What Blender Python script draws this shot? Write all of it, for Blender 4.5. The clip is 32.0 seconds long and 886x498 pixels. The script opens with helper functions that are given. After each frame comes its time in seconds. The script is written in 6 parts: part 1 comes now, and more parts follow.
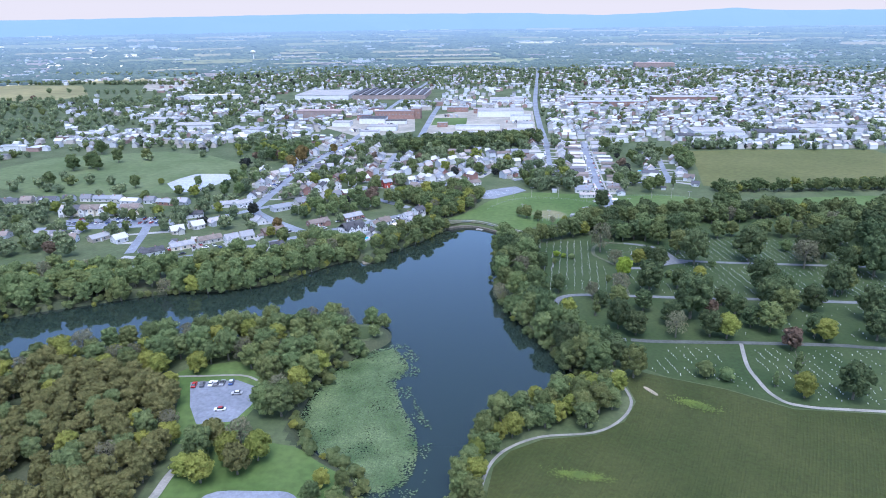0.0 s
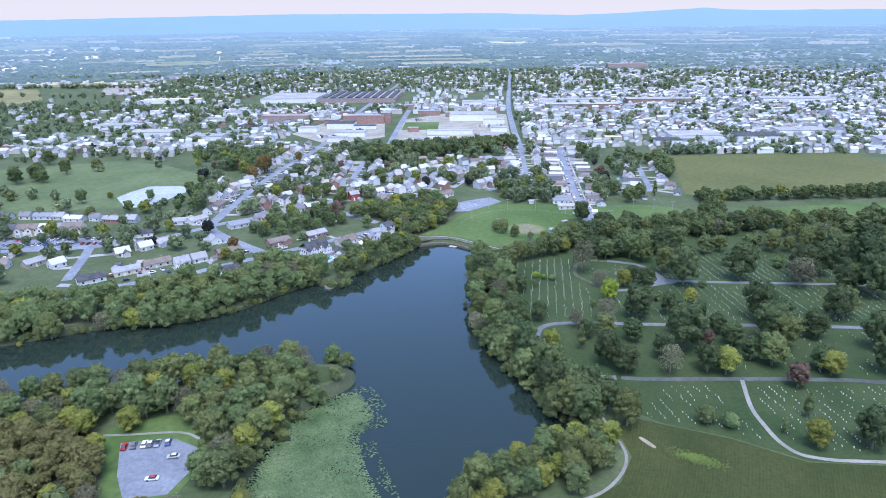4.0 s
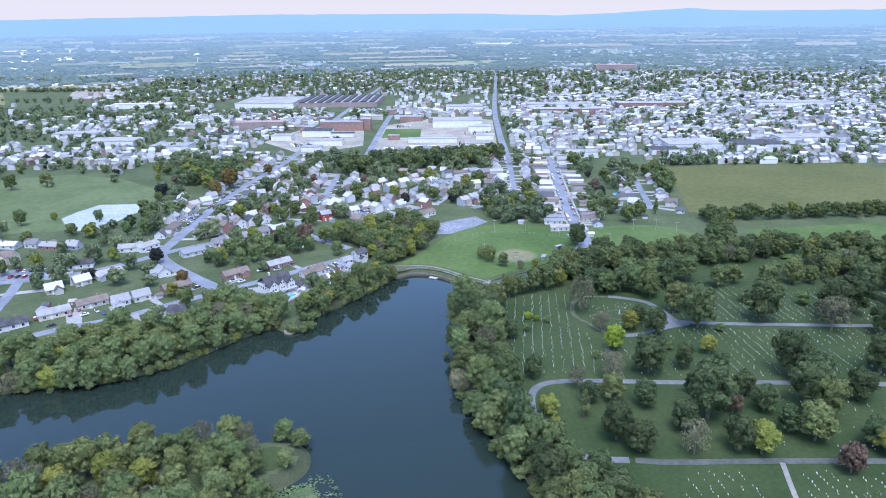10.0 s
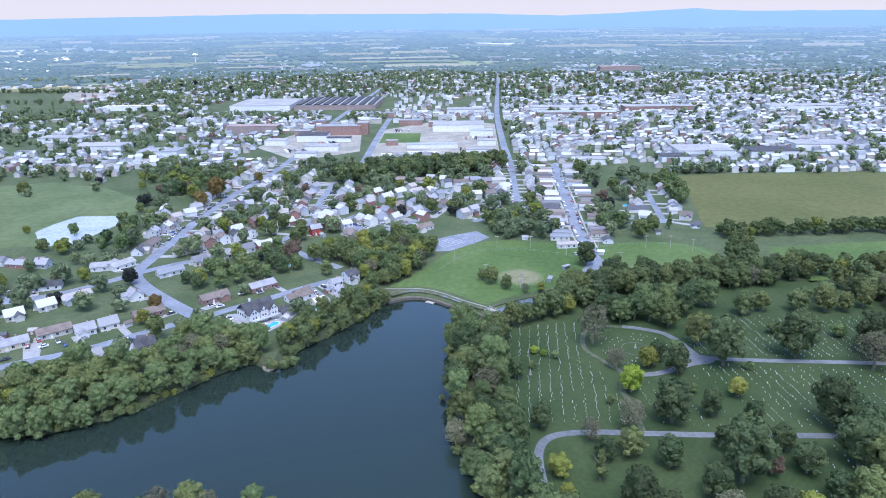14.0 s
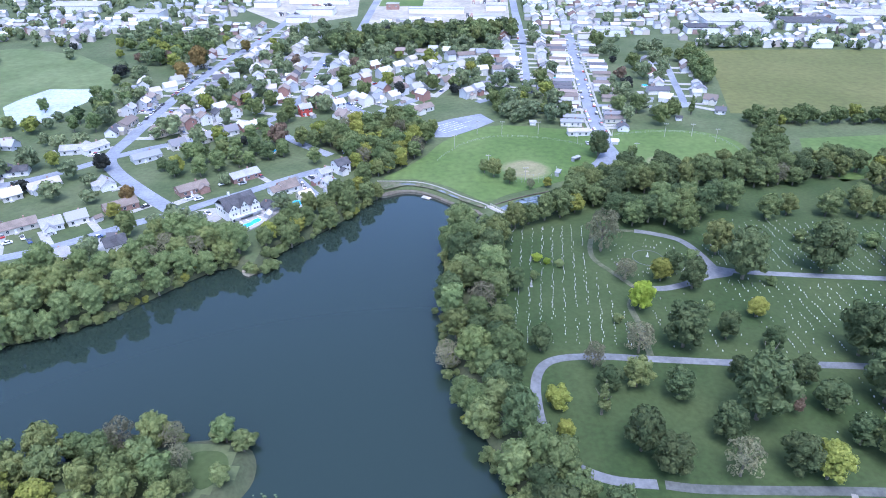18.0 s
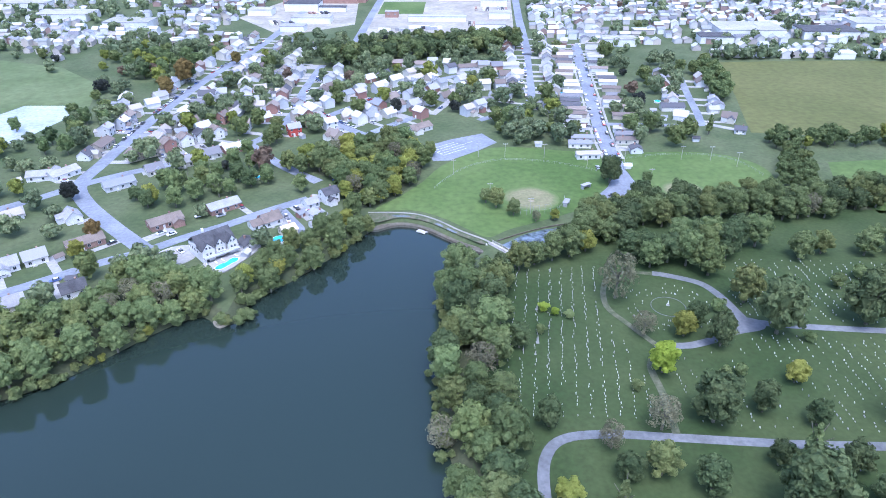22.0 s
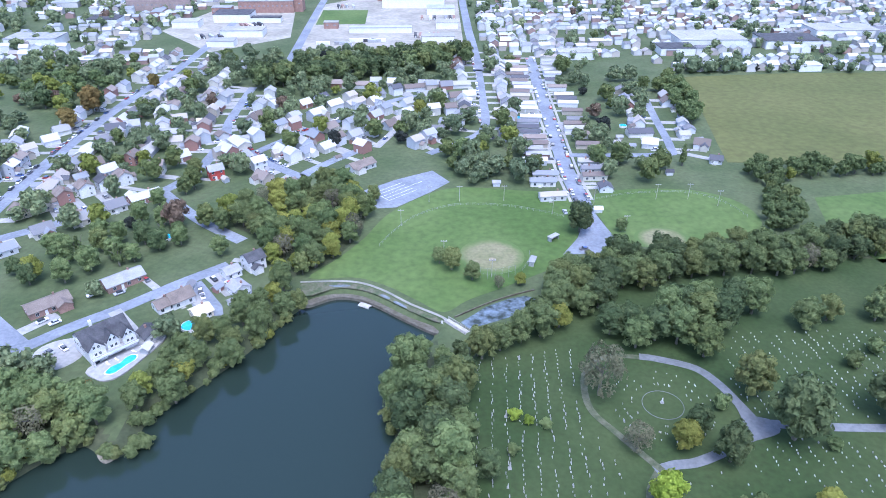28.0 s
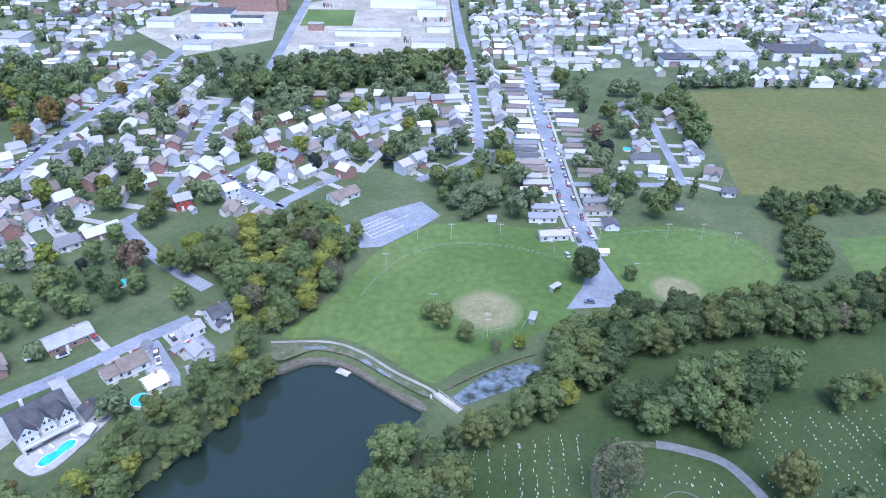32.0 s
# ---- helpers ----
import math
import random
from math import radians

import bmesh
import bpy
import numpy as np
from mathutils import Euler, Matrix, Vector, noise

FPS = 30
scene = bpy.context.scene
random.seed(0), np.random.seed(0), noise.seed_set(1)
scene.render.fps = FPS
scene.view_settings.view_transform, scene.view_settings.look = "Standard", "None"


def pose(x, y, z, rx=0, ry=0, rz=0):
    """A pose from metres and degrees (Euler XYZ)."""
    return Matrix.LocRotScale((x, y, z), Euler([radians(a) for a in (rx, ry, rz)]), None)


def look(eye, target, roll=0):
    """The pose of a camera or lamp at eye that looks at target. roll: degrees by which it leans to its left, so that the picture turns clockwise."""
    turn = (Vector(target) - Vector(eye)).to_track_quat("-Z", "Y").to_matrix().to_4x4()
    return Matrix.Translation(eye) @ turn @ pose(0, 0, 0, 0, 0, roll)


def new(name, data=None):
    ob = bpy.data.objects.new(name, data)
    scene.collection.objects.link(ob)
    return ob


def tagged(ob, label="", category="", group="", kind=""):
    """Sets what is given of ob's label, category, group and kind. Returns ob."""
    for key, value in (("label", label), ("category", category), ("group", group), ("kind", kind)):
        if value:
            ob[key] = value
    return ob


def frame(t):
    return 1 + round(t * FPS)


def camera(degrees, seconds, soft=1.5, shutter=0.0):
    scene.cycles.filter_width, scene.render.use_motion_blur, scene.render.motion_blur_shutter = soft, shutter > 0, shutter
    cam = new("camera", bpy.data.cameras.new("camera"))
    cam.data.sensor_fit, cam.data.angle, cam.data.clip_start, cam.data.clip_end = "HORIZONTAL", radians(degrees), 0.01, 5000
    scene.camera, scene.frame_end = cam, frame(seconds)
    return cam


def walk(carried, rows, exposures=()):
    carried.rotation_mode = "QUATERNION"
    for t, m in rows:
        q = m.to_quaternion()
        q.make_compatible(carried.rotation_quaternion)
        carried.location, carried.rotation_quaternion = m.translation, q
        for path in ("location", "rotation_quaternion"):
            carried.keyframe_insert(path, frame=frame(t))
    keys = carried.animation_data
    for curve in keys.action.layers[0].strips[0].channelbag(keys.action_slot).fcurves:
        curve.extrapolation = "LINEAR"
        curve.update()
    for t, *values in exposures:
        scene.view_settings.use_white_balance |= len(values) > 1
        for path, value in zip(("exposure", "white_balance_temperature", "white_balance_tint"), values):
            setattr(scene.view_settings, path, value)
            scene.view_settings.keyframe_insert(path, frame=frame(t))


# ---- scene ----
cam = camera(66.62, 32.0, 0.9)
PATH = [
    (0, (16.15, -187.25, 143.92), (7.39, -92.94, 111.86), -0.79),
    (0.5, (16.03, -182.71, 144.08), (7.36, -88.39, 112.01), -0.81),
    (1, (15.91, -178.13, 144.23), (7.71, -83.77, 112.16), -0.79),
    (1.5, (15.83, -173.63, 144.35), (7.72, -79.27, 112.24), -0.81),
    (2, (15.78, -169.16, 144.43), (7.84, -74.79, 112.31), -0.84),
    (2.5, (15.84, -164.69, 144.52), (9.25, -70.21, 112.41), -0.85),
    (3, (15.83, -160.27, 144.67), (10.63, -65.71, 112.55), -0.90),
    (3.5, (15.76, -155.79, 144.94), (10.79, -61.22, 112.84), -0.87),
    (5.5, (15.66, -137.13, 145.54), (10.56, -42.56, 113.42), -0.84),
    (6, (15.79, -132.52, 145.71), (10.80, -37.95, 113.61), -0.87),
    (6.5, (15.97, -127.99, 145.85), (12.08, -33.36, 113.75), -0.90),
    (7, (16.18, -123.50, 145.90), (13.21, -28.85, 113.76), -0.91),
    (7.5, (16.36, -118.87, 145.95), (13.53, -24.21, 113.83), -0.91),
    (8, (16.53, -114.10, 146.00), (13.66, -19.44, 113.88), -0.84),
    (8.5, (16.71, -109.27, 146.07), (13.80, -14.61, 113.97), -0.82),
    (9, (16.97, -104.57, 146.08), (14.02, -9.91, 113.98), -0.82),
    (9.5, (17.33, -100.01, 146.06), (14.33, -5.35, 113.94), -0.84),
    (10, (17.65, -95.46, 146.13), (14.61, -0.80, 114.02), -0.84),
    (10.5, (17.90, -90.88, 146.22), (14.82, 3.78, 114.11), -0.83),
    (11, (18.16, -86.42, 146.27), (15.03, 8.24, 114.17), -0.79),
    (11.5, (18.44, -82.05, 146.36), (15.25, 12.61, 114.25), -0.83),
    (12, (18.74, -77.63, 146.46), (15.51, 17.02, 114.35), -0.79),
    (12.5, (18.84, -73.21, 146.55), (15.60, 21.44, 114.44), -0.80),
    (13, (18.82, -68.72, 146.67), (15.55, 25.93, 114.56), -0.77),
    (13.5, (18.88, -64.18, 146.79), (15.58, 30.46, 114.67), -0.80),
    (14, (18.95, -59.61, 146.87), (15.65, 35.03, 114.74), -0.77),
    (14.5, (19.00, -55.15, 146.86), (15.70, 39.49, 114.72), -0.61),
    (15, (18.99, -50.91, 146.78), (15.61, 42.67, 111.70), -0.70),
    (15.5, (19.04, -46.76, 146.73), (15.65, 43.19, 103.19), -0.75),
    (17.5, (21.95, -30.66, 148.42), (18.04, 55.82, 98.36), -0.10),
    (18, (22.45, -26.40, 148.39), (18.38, 60.08, 98.34), -0.14),
    (18.5, (22.80, -22.08, 148.35), (18.60, 64.42, 98.34), -0.23),
    (19, (23.09, -17.74, 148.33), (18.82, 68.78, 98.38), -0.24),
    (19.5, (23.29, -13.39, 148.29), (18.92, 73.15, 98.36), -0.28),
    (20, (23.47, -9.04, 148.24), (19.05, 77.49, 98.32), -0.27),
    (20.5, (23.68, -4.64, 148.17), (19.18, 81.91, 98.29), -0.28),
    (21, (23.84, -0.23, 148.10), (19.29, 86.33, 98.23), -0.29),
    (21.5, (23.92, 4.22, 148.04), (19.32, 90.79, 98.19), -0.30),
    (22, (23.99, 8.74, 148.02), (19.33, 95.32, 98.19), -0.30),
    (22.5, (24.06, 13.31, 148.00), (19.38, 99.90, 98.19), -0.30),
    (23, (24.02, 17.85, 147.94), (19.30, 104.44, 98.15), -0.28),
    (23.5, (23.96, 22.41, 147.87), (19.23, 109.02, 98.11), -0.27),
    (24, (23.96, 27.03, 147.79), (19.18, 113.66, 98.06), -0.23),
    (24.5, (24.02, 31.73, 147.69), (19.18, 118.35, 97.96), -0.27),
    (26.5, (24.29, 50.52, 147.87), (19.95, 137.19, 98.18), -0.30),
    (27, (24.68, 55.56, 148.89), (24.21, 142.21, 98.98), -0.18),
    (27.5, (24.88, 60.66, 149.74), (26.71, 147.20, 99.66), -0.14),
    (28, (24.88, 65.62, 150.47), (26.90, 152.04, 100.20), 0.02),
    (28.5, (24.73, 70.43, 151.14), (26.88, 156.74, 100.69), 0.21),
    (29, (24.48, 75.20, 151.75), (26.76, 161.45, 101.20), 0.43),
    (29.5, (24.25, 79.94, 152.41), (26.71, 166.09, 101.70), 0.63),
    (30, (24.03, 84.64, 153.14), (26.65, 170.68, 102.26), 0.74),
    (30.5, (23.91, 89.55, 153.78), (26.68, 175.51, 102.75), 0.81),
    (31, (24.02, 94.53, 154.38), (26.89, 180.37, 103.16), 0.95),
    (31.5, (24.39, 99.47, 154.95), (27.29, 185.21, 103.57), 1.07),
    (32, (24.94, 104.41, 155.51), (28.72, 190.05, 104.01), 1.21),
]
walk(cam, [(t, look(eye, target, roll)) for t, eye, target, roll in PATH], [(0, 0.76, 5060, 14), (14.5, 0.73, 5060, 14), (15.5, 0.72, 5060, 14), (17.5, 1.14, 5000, 17), (24.5, 1.1, 5000, 17), (29, 1.0, 4960, 16), (32, 0.92, 4960, 15)])

# ---- light ----
world = bpy.data.worlds.new("sky_world")
scene.world = world
world.use_nodes = True
wn = world.node_tree.nodes
sky = wn.new("ShaderNodeTexSky")
sky.sky_type, sky.sun_disc = "NISHITA", False
sky.sun_elevation, sky.sun_rotation = radians(68), radians(170.5)
sky.air_density, sky.dust_density, sky.ozone_density = 1.0, 4.0, 0.8
world.node_tree.links.new(sky.outputs[0], wn["Background"].inputs[0])
wn["Background"].inputs[1].default_value = 0.2
sun_data = bpy.data.lights.new("sun", "SUN")
sun_data.energy, sun_data.angle, sun_data.color = 1.0, radians(24), (1.0, 0.95, 0.88)
sun = new("sun", sun_data)
sun.matrix_world = look((20, -120, 300), (0, 0, 0))

# ---- materials ----
G = 3.0  # level of the land above the lake


def material(name, a, b, scale=0.1, rough=0.9, fine=2.0, bump=0.0, rand=0.0, island=0.0, spec=0.3, hue=0.0):
    """Two colours mixed by broad noise, with fine grain over them; rand and island vary it from thing to thing."""
    m = bpy.data.materials.new(name)
    m.use_nodes = True
    nt = m.node_tree
    n, l = nt.nodes, nt.links
    p = n["Principled BSDF"]
    p.inputs["Roughness"].default_value = rough
    p.inputs["Specular IOR Level"].default_value = spec
    geo = n.new("ShaderNodeNewGeometry")
    big = n.new("ShaderNodeTexNoise")
    big.inputs["Scale"].default_value, big.inputs["Detail"].default_value = scale, 5
    l.new(geo.outputs["Position"], big.inputs["Vector"])
    ramp = n.new("ShaderNodeValToRGB")
    ramp.color_ramp.elements[0].position, ramp.color_ramp.elements[1].position = 0.36, 0.64
    ramp.color_ramp.elements[0].color, ramp.color_ramp.elements[1].color = (*a, 1), (*b, 1)
    l.new(big.outputs["Fac"], ramp.inputs["Fac"])
    small = n.new("ShaderNodeTexNoise")
    small.inputs["Scale"].default_value, small.inputs["Detail"].default_value = fine, 3
    l.new(geo.outputs["Position"], small.inputs["Vector"])
    hsv = n.new("ShaderNodeHueSaturation")
    l.new(ramp.outputs["Color"], hsv.inputs["Color"])
    val = n.new("ShaderNodeMapRange")
    val.inputs["To Min"].default_value, val.inputs["To Max"].default_value = 0.6, 1.4
    l.new(small.outputs["Fac"], val.inputs["Value"])
    last = val.outputs["Result"]
    if rand or island:
        pick = n.new("ShaderNodeObjectInfo").outputs["Random"] if rand else geo.outputs["Random Per Island"]
        amount = rand or island
        r = n.new("ShaderNodeMapRange")
        r.inputs["To Min"].default_value, r.inputs["To Max"].default_value = 1 - amount, 1 + amount
        l.new(pick, r.inputs["Value"])
        mul = n.new("ShaderNodeMath")
        mul.operation = "MULTIPLY"
        l.new(last, mul.inputs[0])
        l.new(r.outputs["Result"], mul.inputs[1])
        last = mul.outputs[0]
        if hue:
            white = n.new("ShaderNodeTexWhiteNoise")
            white.noise_dimensions = "1D"
            l.new(pick, white.inputs["W"])
            h = n.new("ShaderNodeMapRange")
            h.inputs["To Min"].default_value, h.inputs["To Max"].default_value = 0.5 - hue, 0.5 + hue
            l.new(white.outputs["Value"], h.inputs["Value"])
            l.new(h.outputs["Result"], hsv.inputs["Hue"])
    l.new(last, hsv.inputs["Value"])
    l.new(hsv.outputs["Color"], p.inputs["Base Color"])
    if bump:
        bn = n.new("ShaderNodeBump")
        bn.inputs["Strength"].default_value, bn.inputs["Distance"].default_value = bump, 0.3
        l.new(small.outputs["Fac"], bn.inputs["Height"])
        l.new(bn.outputs["Normal"], p.inputs["Normal"])
    return m


def palette(name, colours, rough=0.8, island=False, fine=1.5):
    """One of several paints for each thing, with faint dirt."""
    m = material(name, (1, 1, 1), (1, 1, 1), rough=rough, fine=fine)
    n, l = m.node_tree.nodes, m.node_tree.links
    ramp = n["Color Ramp"]
    for e in list(ramp.color_ramp.elements)[1:]:
        ramp.color_ramp.elements.remove(e)
    ramp.color_ramp.interpolation = "CONSTANT"
    ramp.color_ramp.elements[0].position, ramp.color_ramp.elements[0].color = 0, (*colours[0], 1)
    for i, c in enumerate(colours[1:], 1):
        ramp.color_ramp.elements.new(i / len(colours)).color = (*c, 1)
    src = n["Geometry"].outputs["Random Per Island"] if island else n.new("ShaderNodeObjectInfo").outputs["Random"]
    l.new(src, ramp.inputs["Fac"])
    n["Map Range"].inputs["To Min"].default_value, n["Map Range"].inputs["To Max"].default_value = 0.82, 1.18
    return m


GRASS = material("grass", (0.057, 0.079, 0.029), (0.086, 0.104, 0.047), 0.035, fine=0.5, bump=0.3)
LAWN = material("mown_grass", (0.061, 0.102, 0.022), (0.095, 0.136, 0.038), 0.022, fine=0.3, bump=0.2)
PARKGRASS = material("park_grass", (0.081, 0.112, 0.040), (0.114, 0.142, 0.059), 0.02, fine=0.2, bump=0.2)
CEMGRASS = material("cemetery_grass", (0.029, 0.050, 0.013), (0.049, 0.069, 0.022), 0.035, fine=0.6, bump=0.3)
FLOOR = material("woodland_floor", (0.043, 0.055, 0.025), (0.063, 0.070, 0.035), 0.1, fine=0.8, bump=0.5)
CROP = material("crop", (0.033, 0.044, 0.008), (0.049, 0.057, 0.013), 0.03, fine=0.8, bump=0.6)
YELLOW = material("yellow_weeds", (0.13, 0.17, 0.03), (0.09, 0.125, 0.028), 0.2, fine=0.8, bump=0.4)
FIELD = material("hay_field", (0.085, 0.094, 0.026), (0.109, 0.112, 0.035), 0.012, fine=0.25, bump=0.2)
DIRT = material("bare_dirt", (0.255, 0.221, 0.153), (0.323, 0.281, 0.212), 0.15, fine=1.0, bump=0.2)
MUD = material("bank_soil", (0.081, 0.071, 0.050), (0.131, 0.121, 0.096), 0.2, fine=0.8, bump=0.5)
ASPHALT = material("asphalt", (0.160, 0.174, 0.202), (0.216, 0.232, 0.264), 0.06, fine=0.8, rough=0.85)
PALE = material("pale_concrete", (0.265, 0.261, 0.249), (0.333, 0.325, 0.314), 0.05, fine=0.6, rough=0.85)
YARD = material("worn_yard", (0.231, 0.218, 0.181), (0.321, 0.299, 0.248), 0.04, fine=0.25, rough=0.9)
# cemetery asphalt darkened: the shade on the lower drive is in its colour
SHADED_DRIVE = material("old_asphalt", (0.066, 0.072, 0.066), (0.1, 0.106, 0.1), 0.1, fine=0.8)
DRIVE = material("cemetery_asphalt", (0.119, 0.126, 0.134), (0.170, 0.177, 0.187), 0.08, fine=0.8)
WORN = material("worn_gravel", (0.06, 0.075, 0.036), (0.12, 0.12, 0.08), 0.3, fine=1.0, bump=0.3)
GRAVEL = material("gravel", (0.187, 0.183, 0.162), (0.272, 0.259, 0.230), 0.1, fine=1.2, bump=0.4)
BARK = material("bark", (0.11, 0.105, 0.08), (0.17, 0.16, 0.12), 1.0, fine=6, bump=0.6)


def foliage(name, a, b, scale=0.25, rand=0.22, island=0.0):
    """Leaves let part of the light through."""
    m = material(name, a, b, scale, fine=1.6, rand=rand, island=island, hue=0.012, spec=0.15)
    n, l = m.node_tree.nodes, m.node_tree.links
    tr = n.new("ShaderNodeBsdfTranslucent")
    mix = n.new("ShaderNodeMixShader")
    mix.inputs["Fac"].default_value = 0.3
    l.new(n["Hue/Saturation/Value"].outputs["Color"], tr.inputs["Color"])
    l.new(n["Principled BSDF"].outputs[0], mix.inputs[1])
    l.new(tr.outputs[0], mix.inputs[2])
    l.new(mix.outputs[0], n["Material Output"].inputs["Surface"])
    return m


LEAF = foliage("leaves", (0.110, 0.145, 0.056), (0.166, 0.204, 0.079))
LEAF_YELLOW = foliage("yellow_green_leaves", (0.185, 0.205, 0.044), (0.25, 0.265, 0.06))
LEAF_OLIVE = foliage("olive_leaves", (0.127, 0.154, 0.055), (0.173, 0.194, 0.069))
LEAF_RUST = foliage("rust_leaves", (0.16, 0.112, 0.08), (0.195, 0.14, 0.1))
LEAF_GREY = foliage("thin_grey_leaves", (0.15, 0.148, 0.088), (0.19, 0.184, 0.11))
LEAF_AMBER = foliage("amber_leaves", (0.17, 0.13, 0.045), (0.23, 0.17, 0.06))
LEAF_DARK = foliage("dark_leaves", (0.035, 0.04, 0.035), (0.05, 0.055, 0.045))
# lighter and bluer than LEAF: haze over the town put into the colour
LEAF_FAR_HAZED = foliage("town_leaves", (0.126, 0.160, 0.085), (0.208, 0.245, 0.120), 0.02, 0, 0.3)
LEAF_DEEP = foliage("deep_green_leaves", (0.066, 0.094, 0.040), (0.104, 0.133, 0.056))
LEAF_PALE = foliage("pale_olive_leaves", (0.134, 0.136, 0.048), (0.174, 0.170, 0.061))
LEAF_LIME = foliage("lime_leaves", (0.18, 0.25, 0.03), (0.25, 0.32, 0.045))
PASTURE = material("pasture", (0.150, 0.145, 0.060), (0.220, 0.200, 0.090), 0.006, fine=0.05)
# dull brick, paled so that haze over the hospital is in its colour
DULL_HAZED_BRICK = material("dull_brick", (0.27, 0.21, 0.19), (0.33, 0.26, 0.23), 0.3, fine=2)
FENCE = material("fence_metal", (0.24, 0.25, 0.25), (0.3, 0.31, 0.31), 0.5, fine=2, rough=0.6)
LILY = material("lily_pads", (0.058, 0.095, 0.031), (0.133, 0.176, 0.073), 0.08, fine=1.0, island=0.3, rough=0.5)
STONE = palette("gravestone", [(0.54, 0.54, 0.52), (0.42, 0.42, 0.4), (0.6, 0.6, 0.58), (0.34, 0.33, 0.33)], island=True)
WALLS = palette("house_walls", [(0.55, 0.55, 0.53), (0.47, 0.46, 0.42), (0.6, 0.6, 0.6), (0.4, 0.36, 0.3), (0.52, 0.53, 0.54), (0.4, 0.42, 0.45), (0.52, 0.5, 0.43), (0.28, 0.16, 0.13), (0.6, 0.61, 0.63), (0.64, 0.62, 0.57)])
ROOFS = palette("shingles", [(0.17, 0.17, 0.18), (0.27, 0.27, 0.27), (0.33, 0.32, 0.3), (0.22, 0.185, 0.16), (0.09, 0.09, 0.1), (0.3, 0.3, 0.32), (0.42, 0.42, 0.42), (0.21, 0.22, 0.24), (0.15, 0.125, 0.11), (0.34, 0.31, 0.28), (0.46, 0.45, 0.43)], rough=0.9, fine=3)
FAR_WALLS = palette("town_walls", [(0.6, 0.6, 0.58), (0.48, 0.47, 0.44), (0.3, 0.21, 0.18), (0.66, 0.66, 0.65), (0.4, 0.37, 0.34), (0.56, 0.56, 0.57), (0.46, 0.42, 0.37)], island=True)
FAR_ROOFS = palette("town_roofs", [(0.3, 0.31, 0.32), (0.22, 0.23, 0.24), (0.42, 0.43, 0.44), (0.27, 0.25, 0.23), (0.48, 0.49, 0.49), (0.15, 0.15, 0.16), (0.34, 0.35, 0.36), (0.44, 0.43, 0.4)], island=True)
WHITE = material("white_paint", (0.62, 0.62, 0.61), (0.69, 0.69, 0.69), 0.3, fine=2, rough=0.6)
BRICK = material("red_brick", (0.25, 0.155, 0.125), (0.31, 0.2, 0.16), 0.3, fine=2)
SLATE = material("dark_shingles", (0.05, 0.05, 0.055), (0.085, 0.085, 0.09), 0.3, fine=2)
GREY = material("grey_metal", (0.3, 0.31, 0.32), (0.37, 0.38, 0.39), 0.3, fine=1, rough=0.5)
WOOD = material("weathered_wood", (0.33, 0.31, 0.28), (0.42, 0.4, 0.36), 0.5, fine=3)
GLASS = material("window_glass", (0.03, 0.04, 0.05), (0.05, 0.06, 0.07), 0.5, rough=0.08, spec=0.6)
POOL = material("pool_water", (0.06, 0.36, 0.55), (0.08, 0.42, 0.6), 0.5, rough=0.1, fine=1)
RUBBER = material("tyre_rubber", (0.02, 0.02, 0.02), (0.03, 0.03, 0.03), 1)
PAINTS = palette("car_paint", [(0.7, 0.7, 0.7), (0.03, 0.03, 0.035), (0.35, 0.36, 0.38), (0.06, 0.1, 0.25), (0.3, 0.03, 0.03), (0.12, 0.12, 0.13), (0.6, 0.61, 0.62)], rough=0.3)

WATER = bpy.data.materials.new("lake_water")
WATER.use_nodes = True
wnt = WATER.node_tree
wp = wnt.nodes["Principled BSDF"]
wp.inputs["Base Color"].default_value = (0.018, 0.029, 0.023, 1)
wp.inputs["Roughness"].default_value, wp.inputs["Specular IOR Level"].default_value = 0.8, 0.0
wgloss = wnt.nodes.new("ShaderNodeBsdfGlossy")
wgloss.inputs["Roughness"].default_value = 0.02
wfres = wnt.nodes.new("ShaderNodeFresnel")
wfres.inputs["IOR"].default_value = 1.33
wmul = wnt.nodes.new("ShaderNodeMath")
wmul.operation, wmul.use_clamp = "MULTIPLY", True
wmul.inputs[1].default_value = 3.0
wpow = wnt.nodes.new("ShaderNodeMath")
wpow.operation = "POWER"
wpow.inputs[1].default_value = 1.15
wnt.links.new(wfres.outputs[0], wpow.inputs[0])
wnt.links.new(wpow.outputs[0], wmul.inputs[0])
wmix = wnt.nodes.new("ShaderNodeMixShader")
wnt.links.new(wmul.outputs[0], wmix.inputs["Fac"])
wnt.links.new(wp.outputs[0], wmix.inputs[1])
wnt.links.new(wgloss.outputs[0], wmix.inputs[2])
wnt.links.new(wmix.outputs[0], wnt.nodes["Material Output"].inputs["Surface"])
wnoise = WATER.node_tree.nodes.new("ShaderNodeTexNoise")
wnoise.inputs["Scale"].default_value, wnoise.inputs["Detail"].default_value = 0.5, 4
wgeo = WATER.node_tree.nodes.new("ShaderNodeNewGeometry")
WATER.node_tree.links.new(wgeo.outputs["Position"], wnoise.inputs["Vector"])
wbump = WATER.node_tree.nodes.new("ShaderNodeBump")
wbump.inputs["Strength"].default_value, wbump.inputs["Distance"].default_value = 0.03, 0.15
WATER.node_tree.links.new(wnoise.outputs["Fac"], wbump.inputs["Height"])
WATER.node_tree.links.new(wbump.outputs["Normal"], wgloss.inputs["Normal"])


# pale base colour: silt plus the glare of the sky painted in
MURKY_GLARE = material("murky_pond_water", (0.306, 0.323, 0.323), (0.374, 0.391, 0.391), 0.05, rough=0.12, fine=0.5, spec=0.5)


